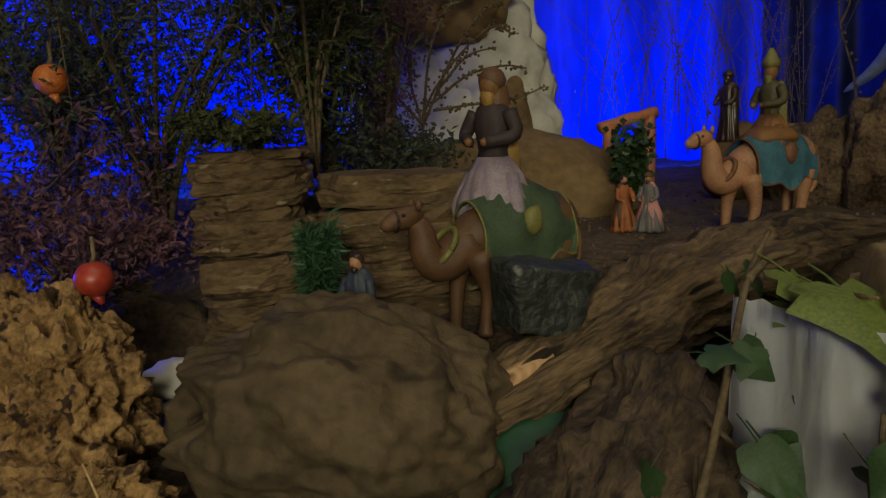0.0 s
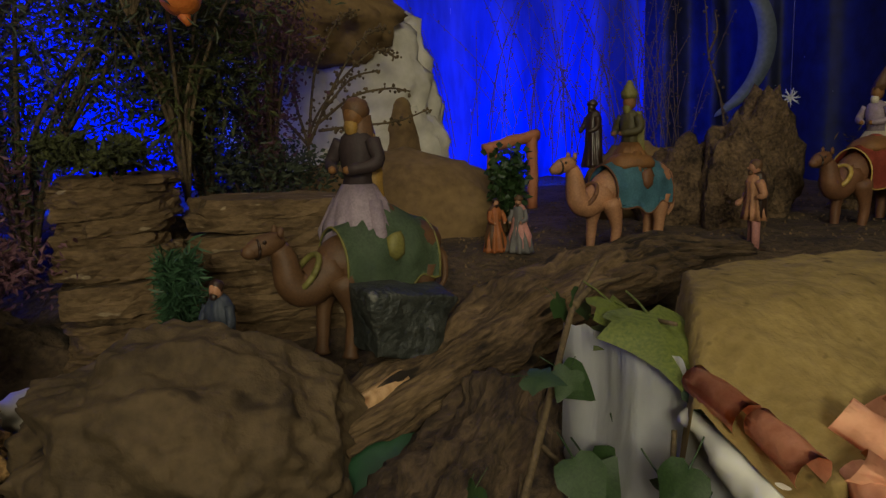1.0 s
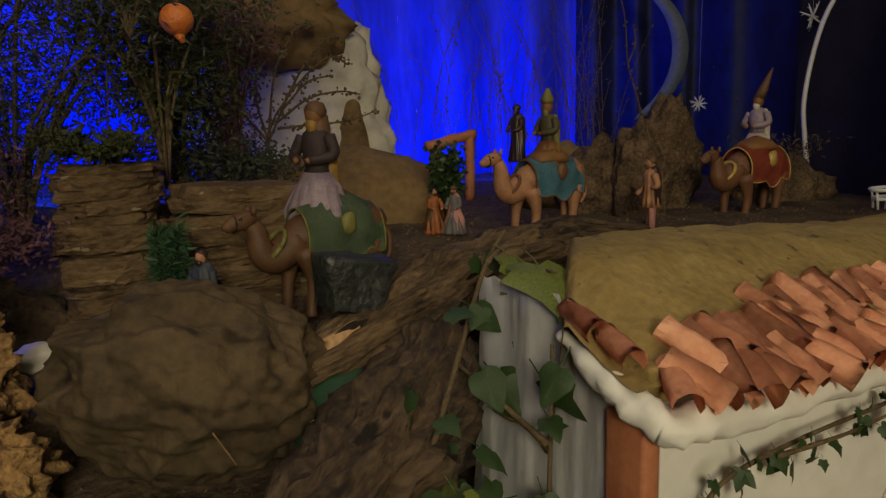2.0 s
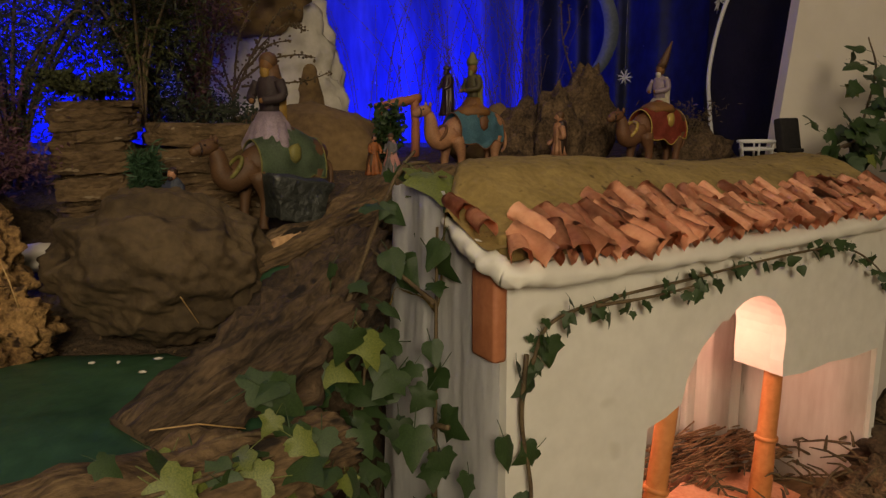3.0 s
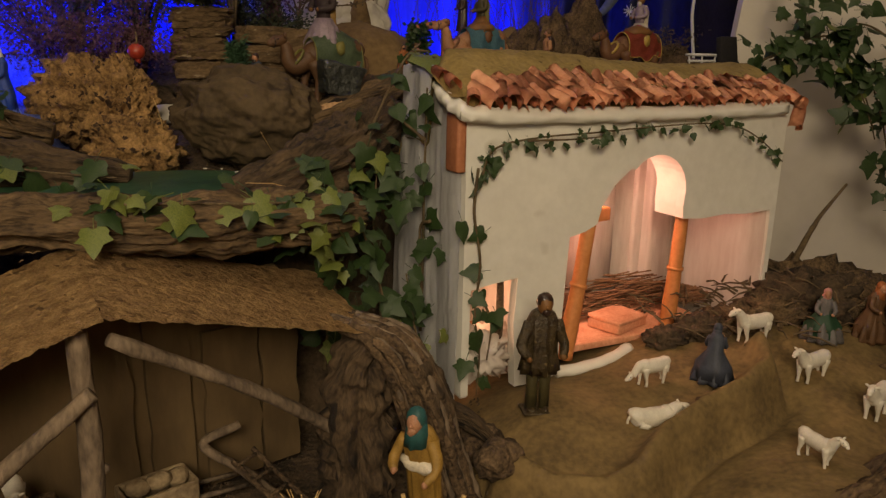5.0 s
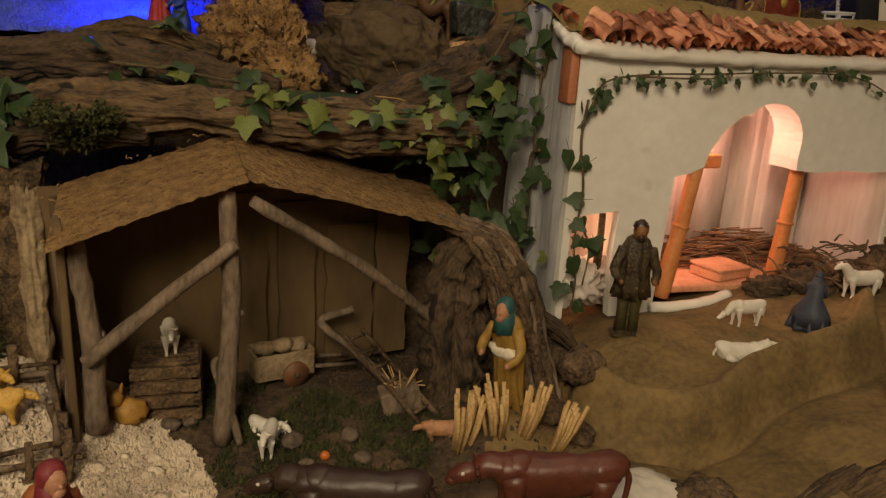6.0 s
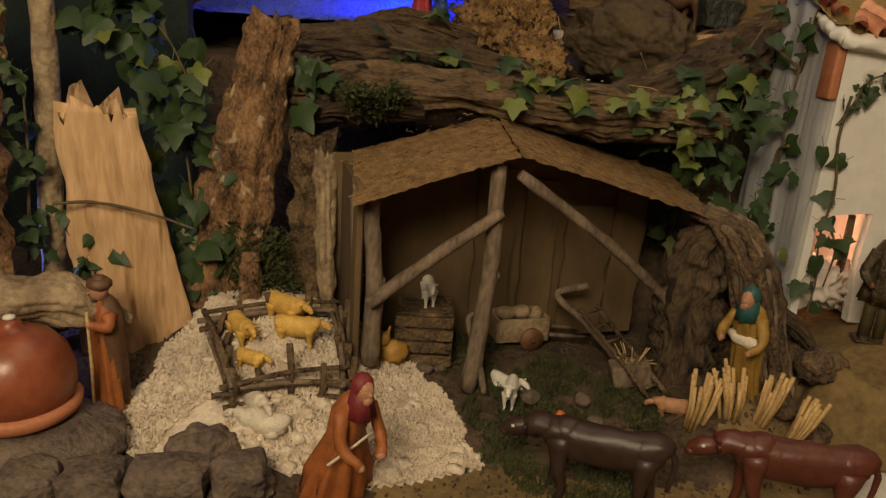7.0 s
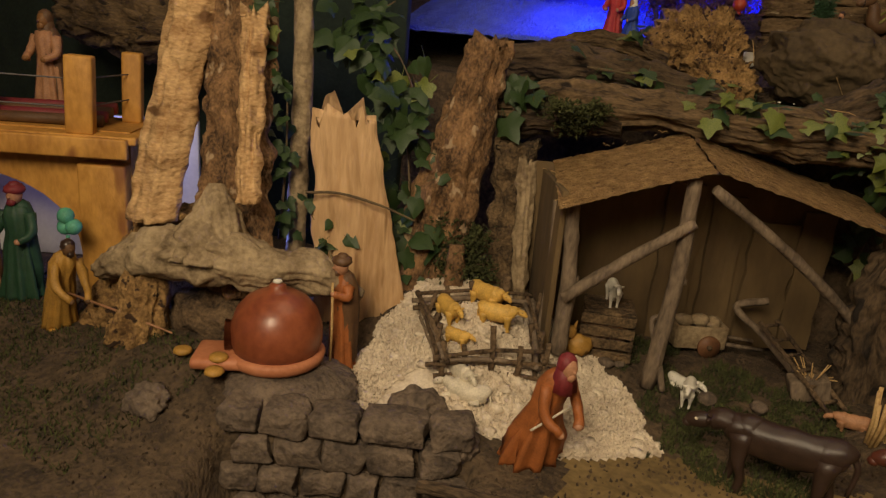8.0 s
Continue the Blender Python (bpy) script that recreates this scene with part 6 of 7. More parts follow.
log("driftwood", [(-0.735, -0.515, 0.985), (-0.66, -0.50, 1.02), (-0.58, -0.475, 1.03), (-0.52, -0.43, 1.02), (-0.47, -0.385, 1.015), (-0.43, -0.345, 0.985)], [0.018, 0.036, 0.04, 0.034, 0.03, 0.010], DRIFT, "knobbly grey driftwood root", 30, 0.75, 26, 73, 0.8, category="driftwood")
log("driftwood", [(-0.585, -0.46, 1.02), (-0.59, -0.45, 1.07), (-0.60, -0.44, 1.115)], [0.07, 0.04, 0.011], DRIFT, "pointed neck of grey driftwood", 22, 0.6, 24, 75, 0.8, category="driftwood")
log("driftwood", [(-0.66, -0.52, 0.90), (-0.655, -0.51, 0.95), (-0.66, -0.50, 1.0)], [0.04, 0.03, 0.028], CORK, "rotten foot under the driftwood", 16, 0.4, 30, 76, 0.9, category="driftwood")

# oven
oz = ground_z(-0.42, -0.475)
oven = thing("clay_oven", pose(-0.462, -0.462, oz + 0.026, 0, 0, 0), "domed glazed red-brown clay oven on a plate", "oven")
bm = bmesh.new()
lathe(bm, [(0.05, 0.012), (0.055, 0.028), (0.0545, 0.046), (0.048, 0.066), (0.036, 0.080), (0.019, 0.089), (0.011, 0.091), (0.010, 0.096), (0.004, 0.100)], 36)
dome = part("dome", bm, GLAZE, oven, "glossy red-brown dome with knob")
bm = bmesh.new()
lathe(bm, [(0.052, 0.0), (0.057, 0.004), (0.059, 0.012), (0.055, 0.016)], 36)
box(bm, (-0.036, -0.046, 0.008), (0.06, 0.075, 0.014), (0, 0, -52), 0.006)
part("plate", bm, CLAY, oven, "flat clay plate with a wide lip")
bm = bmesh.new()
tube(bm, [(-0.034, -0.034, 0.032), (-0.0425, -0.0425, 0.032)], [0.017, 0.019], 16, cap=False)
bmesh.ops.solidify(bm, geom=bm.faces[:], thickness=0.003)
part("mouth", bm, GLAZE, dome)
# lamp highlight on top of the knob, made as a small white cap
bm = bmesh.new()
lathe(bm, [(0.001, 0.0985), (0.006, 0.1), (0.005, 0.1025), (0.001, 0.1035)], 12)
part("tip", bm, WHITE, dome, "white cap, highlight on the knob put into its colour")
rock("oven_bank", (-0.448, -0.462, oz - 0.008), (0.09, 0.085, 0.036), STONE, "dark earth bank under the oven", 4, 0.15, 5, 85, category="bank")
for i, (x, y, z) in enumerate(((-0.488, -0.528, 0.02), (-0.475, -0.545, 0.02), (-0.545, -0.535, 0.006))):
    bm = bmesh.new()
    lathe(bm, [(0.008, 0), (0.0115, 0.003), (0.010, 0.007), (0.004, 0.0085)], 14, folds=0.04)
    single("bread", bm, MUSTARD, pose(x, y, ground_z(x, y) + z), "small round golden bread", "bread", "loaves by the oven")
# added card: the blue glow between the logs, put into its colour
bm = bmesh.new()
box(bm, (-0.667, -0.323, 0.957), (0.03, 0.008, 0.03), (0, 0, 34), 0.003)
single("blue_card", bm, SNOW, Matrix(), "added card, blue glow between the logs put into its colour", "card")
# hollow behind the oven: dark bowl of bark
rock("bark_bowl", (-0.60, -0.44, 0.935), (0.075, 0.05, 0.04), BARK, "dark bark hollow behind the oven", 4, 0.2, 5, 86, category="bark")

# yellow archway
AR = pose(-0.852, -0.395, 0.885, 0, 0, 38)
arch = thing("archway", AR, "ochre-yellow model archway with roof terrace", "model building")
bm = bmesh.new()
out = [(0.0, 0), (0.0, 0.255), (-0.45, 0.255), (-0.45, 0), (-0.40, 0)]
out += [(-0.24 + 0.16 * math.cos(a), 0.06 + 0.125 * math.sin(a)) for a in [math.radians(180 - 12 * i) for i in range(16)]] + [(-0.08, 0)]
slab(bm, out, 0.05)
part("arch_wall", bm, ARCHPAINT, arch, "orange-ochre painted arch wall", False)
bm = bmesh.new()
box(bm, (-0.036, -0.010, 0.10), (0.07, 0.03, 0.215), bevel=0.004)
part("pier", bm, ARCHPAINT, arch)
bm = bmesh.new()
box(bm, (-0.20, 0.06, 0.247), (0.44, 0.19, 0.012), bevel=0.003)
box(bm, (-0.20, -0.04, 0.236), (0.42, 0.012, 0.03), bevel=0.003)
part("terrace", bm, ARCHPAINT, arch)
bm = bmesh.new()
box(bm, (-0.006, 0.1, 0.12), (0.012, 0.1, 0.24), bevel=0.003)
part("side_wall", bm, NAVY, arch)
for u, v, w in ((-0.06, -0.02, 0.038), (-0.034, 0.12, 0.03), (-0.21, -0.02, 0.036), (-0.35, -0.02, 0.036)):
    bm = bmesh.new()
    box(bm, (u, v, 0.308), (w, 0.026, 0.112), (0, 2, 6), 0.004)
    part("terrace_post", bm, ARCHPAINT, arch)
for z in (0.29, 0.33):
    bm = bmesh.new()
    tube(bm, [(-0.40, -0.02, z), (-0.06, -0.02, z), (-0.034, 0.12, z)], 0.0012, 5)
    part("wire", bm, GREY, arch)
for i in range(4):
    bm = bmesh.new()
    tube(bm, [(-0.30, 0.02 + 0.018 * i, 0.262 + 0.004 * i), (-0.05, 0.03 + 0.02 * i, 0.264 + 0.004 * i)], 0.009, 9, 0.1, 40, i)
    single("rolled_mat", bm, CRIMSON if i % 2 else BROWN, AR, "dark red-brown rolled mat on the terrace", "rolled mat", "rolled mats")
figure("watchman_figurine", "figurine in brown and cream up on the terrace", -1.06, -0.40, 1.138, 20, 0.165, (TAN, BROWN, SADDLE, BROWN, BROWN), hat="hood")
bm = bmesh.new()
box(bm, (-0.2, 0.2, 0.12), (0.5, 0.012, 0.26), bevel=0.002)
single("backlit_screen", bm, WHITEPLASTIC, AR, "pale screen behind the archway lit violet", "screen")
# added dark sheet in place of the dim foliage and bark; hides the wall
bm = bmesh.new()
box(bm, (-1.28, -0.03, 1.15), (1.16, 0.02, 1.0), (0, 0, 12), 0.004)
single("dark_screen", bm, DARKBACKING, Matrix(), "added dark sheet behind the archway, stands in for dark foliage and bark", "screen")
log("bark_log", [(-1.35, -0.17, 1.30), (-1.15, -0.19, 1.285), (-1.0, -0.2, 1.28), (-0.84, -0.22, 1.29)], [0.06, 0.068, 0.06, 0.035], BARKRED, "thick bark log above the archway", 22, 0.35, 24, 79, 0.8)

# stone wall at the front
wall = thing("stone_wall", pose(-0.425, -0.553, 0.90), "low dry wall of dark bark-like stones", "wall")
rng = random.Random(4)
for row in range(5):
    k = -0.02 + 0.02 * (row % 2)
    while k < 0.235:
        w = rng.uniform(0.036, 0.078)
        bm = bmesh.new()
        box(bm, (0, 0, 0), (w - 0.003, 0.045, 0.0325 * rng.uniform(0.88, 1.0)), (rng.uniform(-5, 5), rng.uniform(-4, 4), 32.7 + rng.uniform(-6, 6)), 0.006)
        bmesh.ops.subdivide_edges(bm, edges=bm.edges[:], cuts=1, use_grid_fill=True)
        for v in bm.verts:
            q = v.co * 60 + Vector((row * 7, k * 90, 0))
            v.co += Vector((0.008 * noise.noise(q), 0.009 * noise.noise(q + Vector((9, 0, 0))), 0.006 * noise.noise(q * 0.7)))
            v.co += Vector(((k + w / 2) * 0.84 + 0.004 * row - 0.004, (k + w / 2) * 0.54 - 0.006 * row + 0.008, -0.0325 * row))
        part("stone", bm, STONE, wall)
        k += w
for i, (x, y, r) in enumerate(((-0.52, -0.60, 0.028), (-0.300, -0.388, 0.036), (-0.225, -0.405, 0.027), (-0.17, -0.47, 0.025), (-0.265, -0.405, 0.022))):
    rock("dark_stone", (x, y, ground_z(x, y) + r * 0.15), (r, r * 0.8, r * 0.7), STONE, "rough dark stone at the display's edge", 4, 0.3, 4, 120 + i, (0, 0, 50 * i), "stone")
log("front_branch", [(-0.22, -0.49, 0.872), (-0.12, -0.46, 0.875), (-0.03, -0.43, 0.872)], [0.008, 0.011, 0.007], BARK, "thin dark branch along the front edge", 9, 0.3, 40, 91, 0.9, category="branch")


# ---- plants ----
def leaf_mesh(name, mat, lobes, seed):
    """An ivy leaf of unit length: lobed outline, folded along its midrib, stalk at the origin, tip towards +y."""
    bm = bmesh.new()
    half = [(0.13, -0.10), (0.33, -0.11), (0.44, 0.03), (0.40, 0.15), (0.56, 0.34), (0.40, 0.42), (0.27, 0.50), (0.15, 0.78)] if lobes else [(0.15, -0.06), (0.32, 0.0), (0.42, 0.16), (0.40, 0.32), (0.31, 0.5), (0.2, 0.7), (0.09, 0.88)]
    base = bm.verts.new((0, 0, 0))
    heart = bm.verts.new((0, 0.24, 0.05))
    rib = bm.verts.new((0, 0.6, 0.045))
    tip = bm.verts.new((0, 1.0, -0.05))
    for s in (-1, 1):
        ring = [base] + [bm.verts.new((x * s * (1 + 0.12 * noise.noise(Vector((y * 4, s, seed)))), y, -0.14 * x + 0.10 * noise.noise(Vector((x * 3 * s, y * 3, seed))))) for x, y in half]
        for p, q in zip(ring, ring[1:]):
            bm.faces.new((heart, p, q) if s > 0 else (heart, q, p))
        bm.faces.new((heart, ring[-1], rib) if s > 0 else (heart, rib, ring[-1]))
        bm.faces.new((rib, ring[-1], tip) if s > 0 else (rib, tip, ring[-1]))
    tube(bm, [(0, 0.02, 0), (0.01, -0.25, -0.05), (0.03, -0.5, -0.12)], [0.018, 0.014, 0.014], 4, cap=False)
    return mesh_of(name, bm, mat)


DARKIVY = [leaf_mesh("leaf", IVY, True, 1), leaf_mesh("leaf", IVY, True, 5), leaf_mesh("leaf", IVY, False, 9)]
LIGHTIVY = [leaf_mesh("leaf", IVYLIGHT, True, 2), leaf_mesh("leaf", IVYLIGHT, True, 6)]


def put_leaf(parent, p, face, roll, size, k, light=False):
    """face: (turn about z, tilt): the leaf looks along -y turned, its tip hangs down."""
    pool = LIGHTIVY if light else DARKIVY
    ob = new("leaf", pool[k % len(pool)])
    ob.parent = parent
    ob.matrix_local = Matrix.Translation(p) @ pose(0, 0, 0, face[1], 0, face[0]) @ pose(0, 0, 0, 0, 0, 180 + roll) @ Matrix.Scale(size, 4)


def ivy(name, label, lines, per_m, size, seed, spread=0.015, light=0.1, face=20, stem_r=0.0022, limit=280, lift=60):
    """Stems along lines with a leaf every so often."""
    rng = random.Random(seed)
    plant = thing(name, Matrix(), label, "ivy")
    count = 0
    for ln in lines:
        pts = smooth_line(ln, 7)
        bm = bmesh.new()
        tube(bm, pts, ramp_to(stem_r, stem_r * 0.5, len(pts)), 6, 0.2, 70, seed)
        part("stem", bm, STEM, plant)
        length = sum((b - a).length for a, b in zip(pts, pts[1:]))
        for k in range(max(1, int(length * per_m))):
            if count >= limit:
                break
            w = rng.random() * (len(pts) - 1)
            i = min(int(w), len(pts) - 2)
            p = pts[i].lerp(pts[i + 1], w - i) + Vector((rng.gauss(0, spread), rng.gauss(0, spread * 0.5) - spread * 0.4, rng.gauss(0, spread)))
            put_leaf(plant, p, (face + rng.gauss(0, 38), lift + rng.gauss(0, 24)), rng.gauss(0, 45), size * rng.uniform(0.6, 1.3), rng.randrange(9), rng.random() < light)
            count += 1
    return plant


# mass between bark log and house
ivy("ivy", "thick ivy climbing between bark and house", [
    [(0.08, 0.20, 1.00), (0.09, 0.21, 1.10), (0.10, 0.23, 1.2), (0.13, 0.28, 1.27), (0.15, 0.34, 1.33)],
    [(0.15, 0.24, 0.98), (0.155, 0.25, 1.08), (0.145, 0.26, 1.18), (0.15, 0.28, 1.26)],
    [(0.215, 0.23, 0.98), (0.20, 0.235, 1.06), (0.19, 0.25, 1.12)],
    [(0.02, 0.13, 1.25), (0.07, 0.15, 1.25), (0.12, 0.18, 1.22), (0.15, 0.20, 1.14), (0.17, 0.21, 1.04)],
    [(0.08, 0.16, 1.22), (0.10, 0.17, 1.12), (0.14, 0.19, 1.02)]], 120, 0.028, 21, 0.02, 0.08)
ivy("ivy", "light green ivy creeping along the bark log", [
    [(-0.13, 0.02, 1.262), (-0.09, 0.02, 1.258), (-0.04, 0.045, 1.255), (0.01, 0.07, 1.25), (0.06, 0.11, 1.245), (0.10, 0.15, 1.24)],
    [(0.02, 0.09, 1.215), (0.07, 0.12, 1.22), (0.11, 0.16, 1.2)]], 120, 0.029, 22, 0.017, 0.65, lift=42)
ivy("ivy", "ivy trailing over the stream bank", [
    [(-0.36, 0.12, 1.285), (-0.28, 0.13, 1.28), (-0.20, 0.14, 1.27), (-0.15, 0.15, 1.265)], [(-0.38, 0.26, 1.33), (-0.34, 0.25, 1.34), (-0.3, 0.24, 1.31)]], 80, 0.028, 23, 0.014, 0.3, lift=40)
ivy("ivy", "big pale ivy leaves at the house corner", [[(0.205, 0.40, 1.40), (0.215, 0.375, 1.408), (0.232, 0.335, 1.412)]], 60, 0.052, 24, 0.005, 0.9, lift=30)
ivy("ivy", "thin bare ivy stem with a few leaves by the house corner", [[(0.10, 0.25, 1.24), (0.135, 0.30, 1.30), (0.165, 0.345, 1.365), (0.19, 0.39, 1.41), (0.212, 0.42, 1.432)], [(0.19, 0.39, 1.41), (0.205, 0.40, 1.42), (0.225, 0.415, 1.42)]], 22, 0.025, 34, 0.008, 0.2, stem_r=0.003, lift=60)
# on the house
hv = lambda u, v, z: HOUSE @ Vector((u, v, z))
ivy("ivy", "small-leaved ivy sprig along the eaves", [
    [hv(0.018, -0.012, 0.29), hv(0.034, -0.016, 0.325), hv(0.10, -0.018, 0.338), hv(0.2, -0.018, 0.343), hv(0.28, -0.018, 0.348), hv(0.40, -0.018, 0.352), hv(0.47, -0.016, 0.345), hv(0.53, -0.012, 0.322), hv(0.592, -0.006, 0.285)],
    [hv(0.08, -0.022, 0.335), hv(0.15, -0.024, 0.335), hv(0.22, -0.022, 0.338)]], 100, 0.0125, 25, 0.005, 0.0, stem_r=0.0018, lift=75)
ivy("ivy", "dark ivy strand hanging down the house corner", [
    [hv(0.012, -0.012, 0.30), hv(0.008, -0.012, 0.24), hv(0.018, -0.014, 0.17), hv(0.012, -0.014, 0.10), hv(0.02, -0.016, 0.04), hv(0.015, -0.02, -0.02)],
    [hv(0.022, -0.014, 0.12), hv(0.035, -0.02, 0.085), hv(0.03, -0.02, 0.03)]], 46, 0.028, 26, 0.010, 0.0, lift=78)
ivy("ivy", "ivy stem climbing the fluted side wall", [
    [hv(-0.03, 0.075, 0.05), hv(-0.026, 0.078, 0.16), hv(-0.026, 0.076, 0.26), hv(-0.022, 0.078, 0.40)], [hv(-0.026, 0.077, 0.33), hv(-0.035, 0.11, 0.345), hv(-0.05, 0.16, 0.37)],
    [hv(-0.028, 0.05, 0.22), hv(-0.03, 0.08, 0.2), hv(-0.035, 0.06, 0.1)]], 26, 0.033, 27, 0.013, 0.0, face=-30, stem_r=0.0028, lift=75)
# right of the house
ivy("ivy", "large ivy hanging over wall and house end", [
    [(0.80, 0.60, 1.41), (0.86, 0.60, 1.43), (0.93, 0.62, 1.46), (1.0, 0.64, 1.46), (1.06, 0.64, 1.40), (1.09, 0.62, 1.32), (1.11, 0.60, 1.22), (1.13, 0.58, 1.13)],
    [(0.86, 0.62, 1.42), (0.92, 0.64, 1.43), (1.0, 0.63, 1.42), (1.05, 0.62, 1.36), (1.07, 0.60, 1.28)],
    [(0.95, 0.63, 1.45), (1.03, 0.65, 1.49), (1.10, 0.64, 1.46), (1.16, 0.62, 1.38), (1.17, 0.60, 1.25)],
    [(0.90, 0.64, 1.45), (0.93, 0.66, 1.53), (0.92, 0.67, 1.58)],
    [(0.98, 0.62, 1.44), (1.02, 0.60, 1.38), (1.05, 0.58, 1.30)]], 165, 0.033, 28, 0.024, 0.05, face=10, limit=300)
# lower west, between the trunks
ivy("ivy", "dark ivy between plank and rotten trunk", [
    [(-0.47, -0.17, 1.0), (-0.48, -0.16, 1.1), (-0.50, -0.15, 1.2), (-0.55, -0.14, 1.28), (-0.62, -0.15, 1.34)],
    [(-0.49, -0.19, 0.98), (-0.485, -0.18, 1.08), (-0.51, -0.17, 1.18), (-0.54, -0.18, 1.25)],
    [(-0.55, -0.16, 1.22), (-0.58, -0.17, 1.27), (-0.63, -0.19, 1.30), (-0.58, -0.12, 1.36)],
    [(-0.40, -0.06, 1.18), (-0.385, -0.06, 1.24), (-0.38, -0.05, 1.27)]], 140, 0.037, 29, 0.02, 0.06, face=35)
ivy("ivy", "thin dark creeper beside the split log", [
    [(-0.615, -0.36, 1.0), (-0.625, -0.34, 1.12), (-0.64, -0.32, 1.25), (-0.66, -0.30, 1.36)], [(-0.60, -0.33, 1.02), (-0.61, -0.31, 1.14), (-0.62, -0.30, 1.24)], [(-0.50, -0.32, 1.0), (-0.53, -0.31, 1.03), (-0.56, -0.32, 1.08)]], 130, 0.022, 30, 0.015, 0.05, face=35)


def shrub(name, label, x, y, z, height, width, leaf, mat, n, seed, blade=0.2, limbs=9, droop=0.2, category="shrub", depth=None):
    """Woody limbs and a crown of many small blades."""
    rng = random.Random(seed)
    plant = thing(name, pose(x, y, z), label, category)
    bm = bmesh.new()
    tips = []
    for k in range(limbs):
        a = rng.uniform(0, 6.28)
        sx, sy = math.cos(a) * width * rng.uniform(0.3, 1), math.sin(a) * (depth or width) * rng.uniform(0.3, 1)
        e = Vector((sx, sy, height * rng.uniform(0.55, 1.0)))
        line = smooth_line([(0, 0, 0), (sx * 0.25, sy * 0.25, height * 0.4), e, e + Vector((sx * 0.3, sy * 0.3, -droop * height * rng.random()))], 5)
        tube(bm, line, ramp_to(height * 0.011, height * 0.002, len(line)), 5, 0.2, 30, k)
        tips.append(line)
    part("limb", bm, STEM, plant)
    verts, faces = [], []
    for i in range(n):
        ln = rng.choice(tips)
        p = ln[rng.randrange(len(ln) // 4, len(ln))] + Vector((rng.gauss(0, 0.19 * width), rng.gauss(0, 0.16 * width), rng.gauss(0, 0.08 * height)))
        d = Vector((rng.gauss(0, 1), rng.gauss(0, 1), rng.gauss(0.1, 0.8))).normalized() * leaf * rng.uniform(0.5, 1.3)
        s = d.cross(Vector((rng.gauss(0, 1), rng.gauss(0, 1), rng.gauss(0, 1)))).normalized() * leaf * blade
        k = len(verts)
        up = s.cross(d).normalized() * leaf * 0.12
        verts += [p, p + d * 0.5 + s + up, p + d, p + d * 0.5 - s + up]
        faces += [(k, k + 1, k + 2), (k, k + 2, k + 3)]
    me = bpy.data.meshes.new("crown")
    me.from_pydata([tuple(v) for v in verts], [], faces)
    me.materials.append(mat)
    ob = new("crown", me)
    ob.parent = plant
    tagged(ob, kind="stuff")
    return plant


hz = high_ground
shrub("shrub", "dark tangled shrub with fine leaves", -0.30, 0.72, hz(-0.3, 0.72), 0.36, 0.20, 0.0095, DARKLEAF, 9500, 41, 0.15, 14)
shrub("shrub", "dark leafy shrub above the rocks", -0.13, 0.80, hz(-0.13, 0.8), 0.34, 0.12, 0.0085, DARKLEAF, 6500, 42, 0.2, 12)
shrub("shrub", "dark purple heather shrub", -0.42, 0.62, hz(-0.42, 0.62), 0.22, 0.15, 0.010, PURPLELEAF, 4200, 43, 0.2, 16)
shrub("shrub", "purple heather bush by the yellow rock", -0.30, 0.56, hz(-0.30, 0.56) + 0.04, 0.13, 0.10, 0.009, PURPLELEAF, 3400, 44, 0.2, 16)
shrub("shrub", "wide dark shrub hanging over the scene", -0.48, 0.85, hz(-0.48, 0.85), 0.46, 0.30, 0.0105, DARKLEAF, 12000, 45, 0.14, 18)
shrub("shrub", "red-purple twiggy shrub before the mountain", -0.085, 0.90, hz(-0.085, 0.9), 0.32, 0.065, 0.008, PURPLELEAF, 3000, 46, 0.3, 14)
shrub("shrub", "low dark bush behind the layered rock", -0.10, 0.88, hz(-0.1, 0.88), 0.13, 0.12, 0.010, DARKLEAF, 3000, 47, 0.25, 12)
shrub("shrub", "drooping olive-green branch over the stream", -0.12, 0.68, hz(-0.12, 0.68) + 0.10, 0.26, 0.10, 0.022, MOSS, 900, 48, 0.1, 12, 0.5)
shrub("bush", "small dark glossy bush by the gate", 0.222, 0.905, hz(0.222, 0.905), 0.105, 0.028, 0.012, IVY, 700, 49, 0.4, 10)
shrub("grass_tuft", "green brush-like grass tuft beside the child", -0.085, 0.525, 1.338, 0.085, 0.010, 0.016, GRASS, 1500, 50, 0.06, 10, 0.0, "grass tuft")
shrub("moss_tuft", "olive moss cushion on top of the layered rock", -0.14, 0.575, 1.485, 0.03, 0.05, 0.012, MOSS, 900, 51, 0.2, 8, 0.0, "moss")
shrub("moss_tuft", "olive moss cushion on the log over the shed", -0.30, -0.05, 1.19, 0.05, 0.055, 0.010, MOSS, 3600, 52, 0.2, 8, 0.0, "moss")
shrub("moss_tuft", "dark olive moss and roots at the foot of the rotten trunk", -0.405, -0.15, 0.93, 0.12, 0.055, 0.011, MOSS, 4200, 58, 0.2, 12, 0.2, "moss", 0.03)
shrub("brushwood", "grey dry brush beside the red camel", 0.80, 0.97, hz(0.8, 0.97) + 0.03, 0.07, 0.08, 0.012, STEM, 300, 53, 0.1, 14, 0.0, "brush")


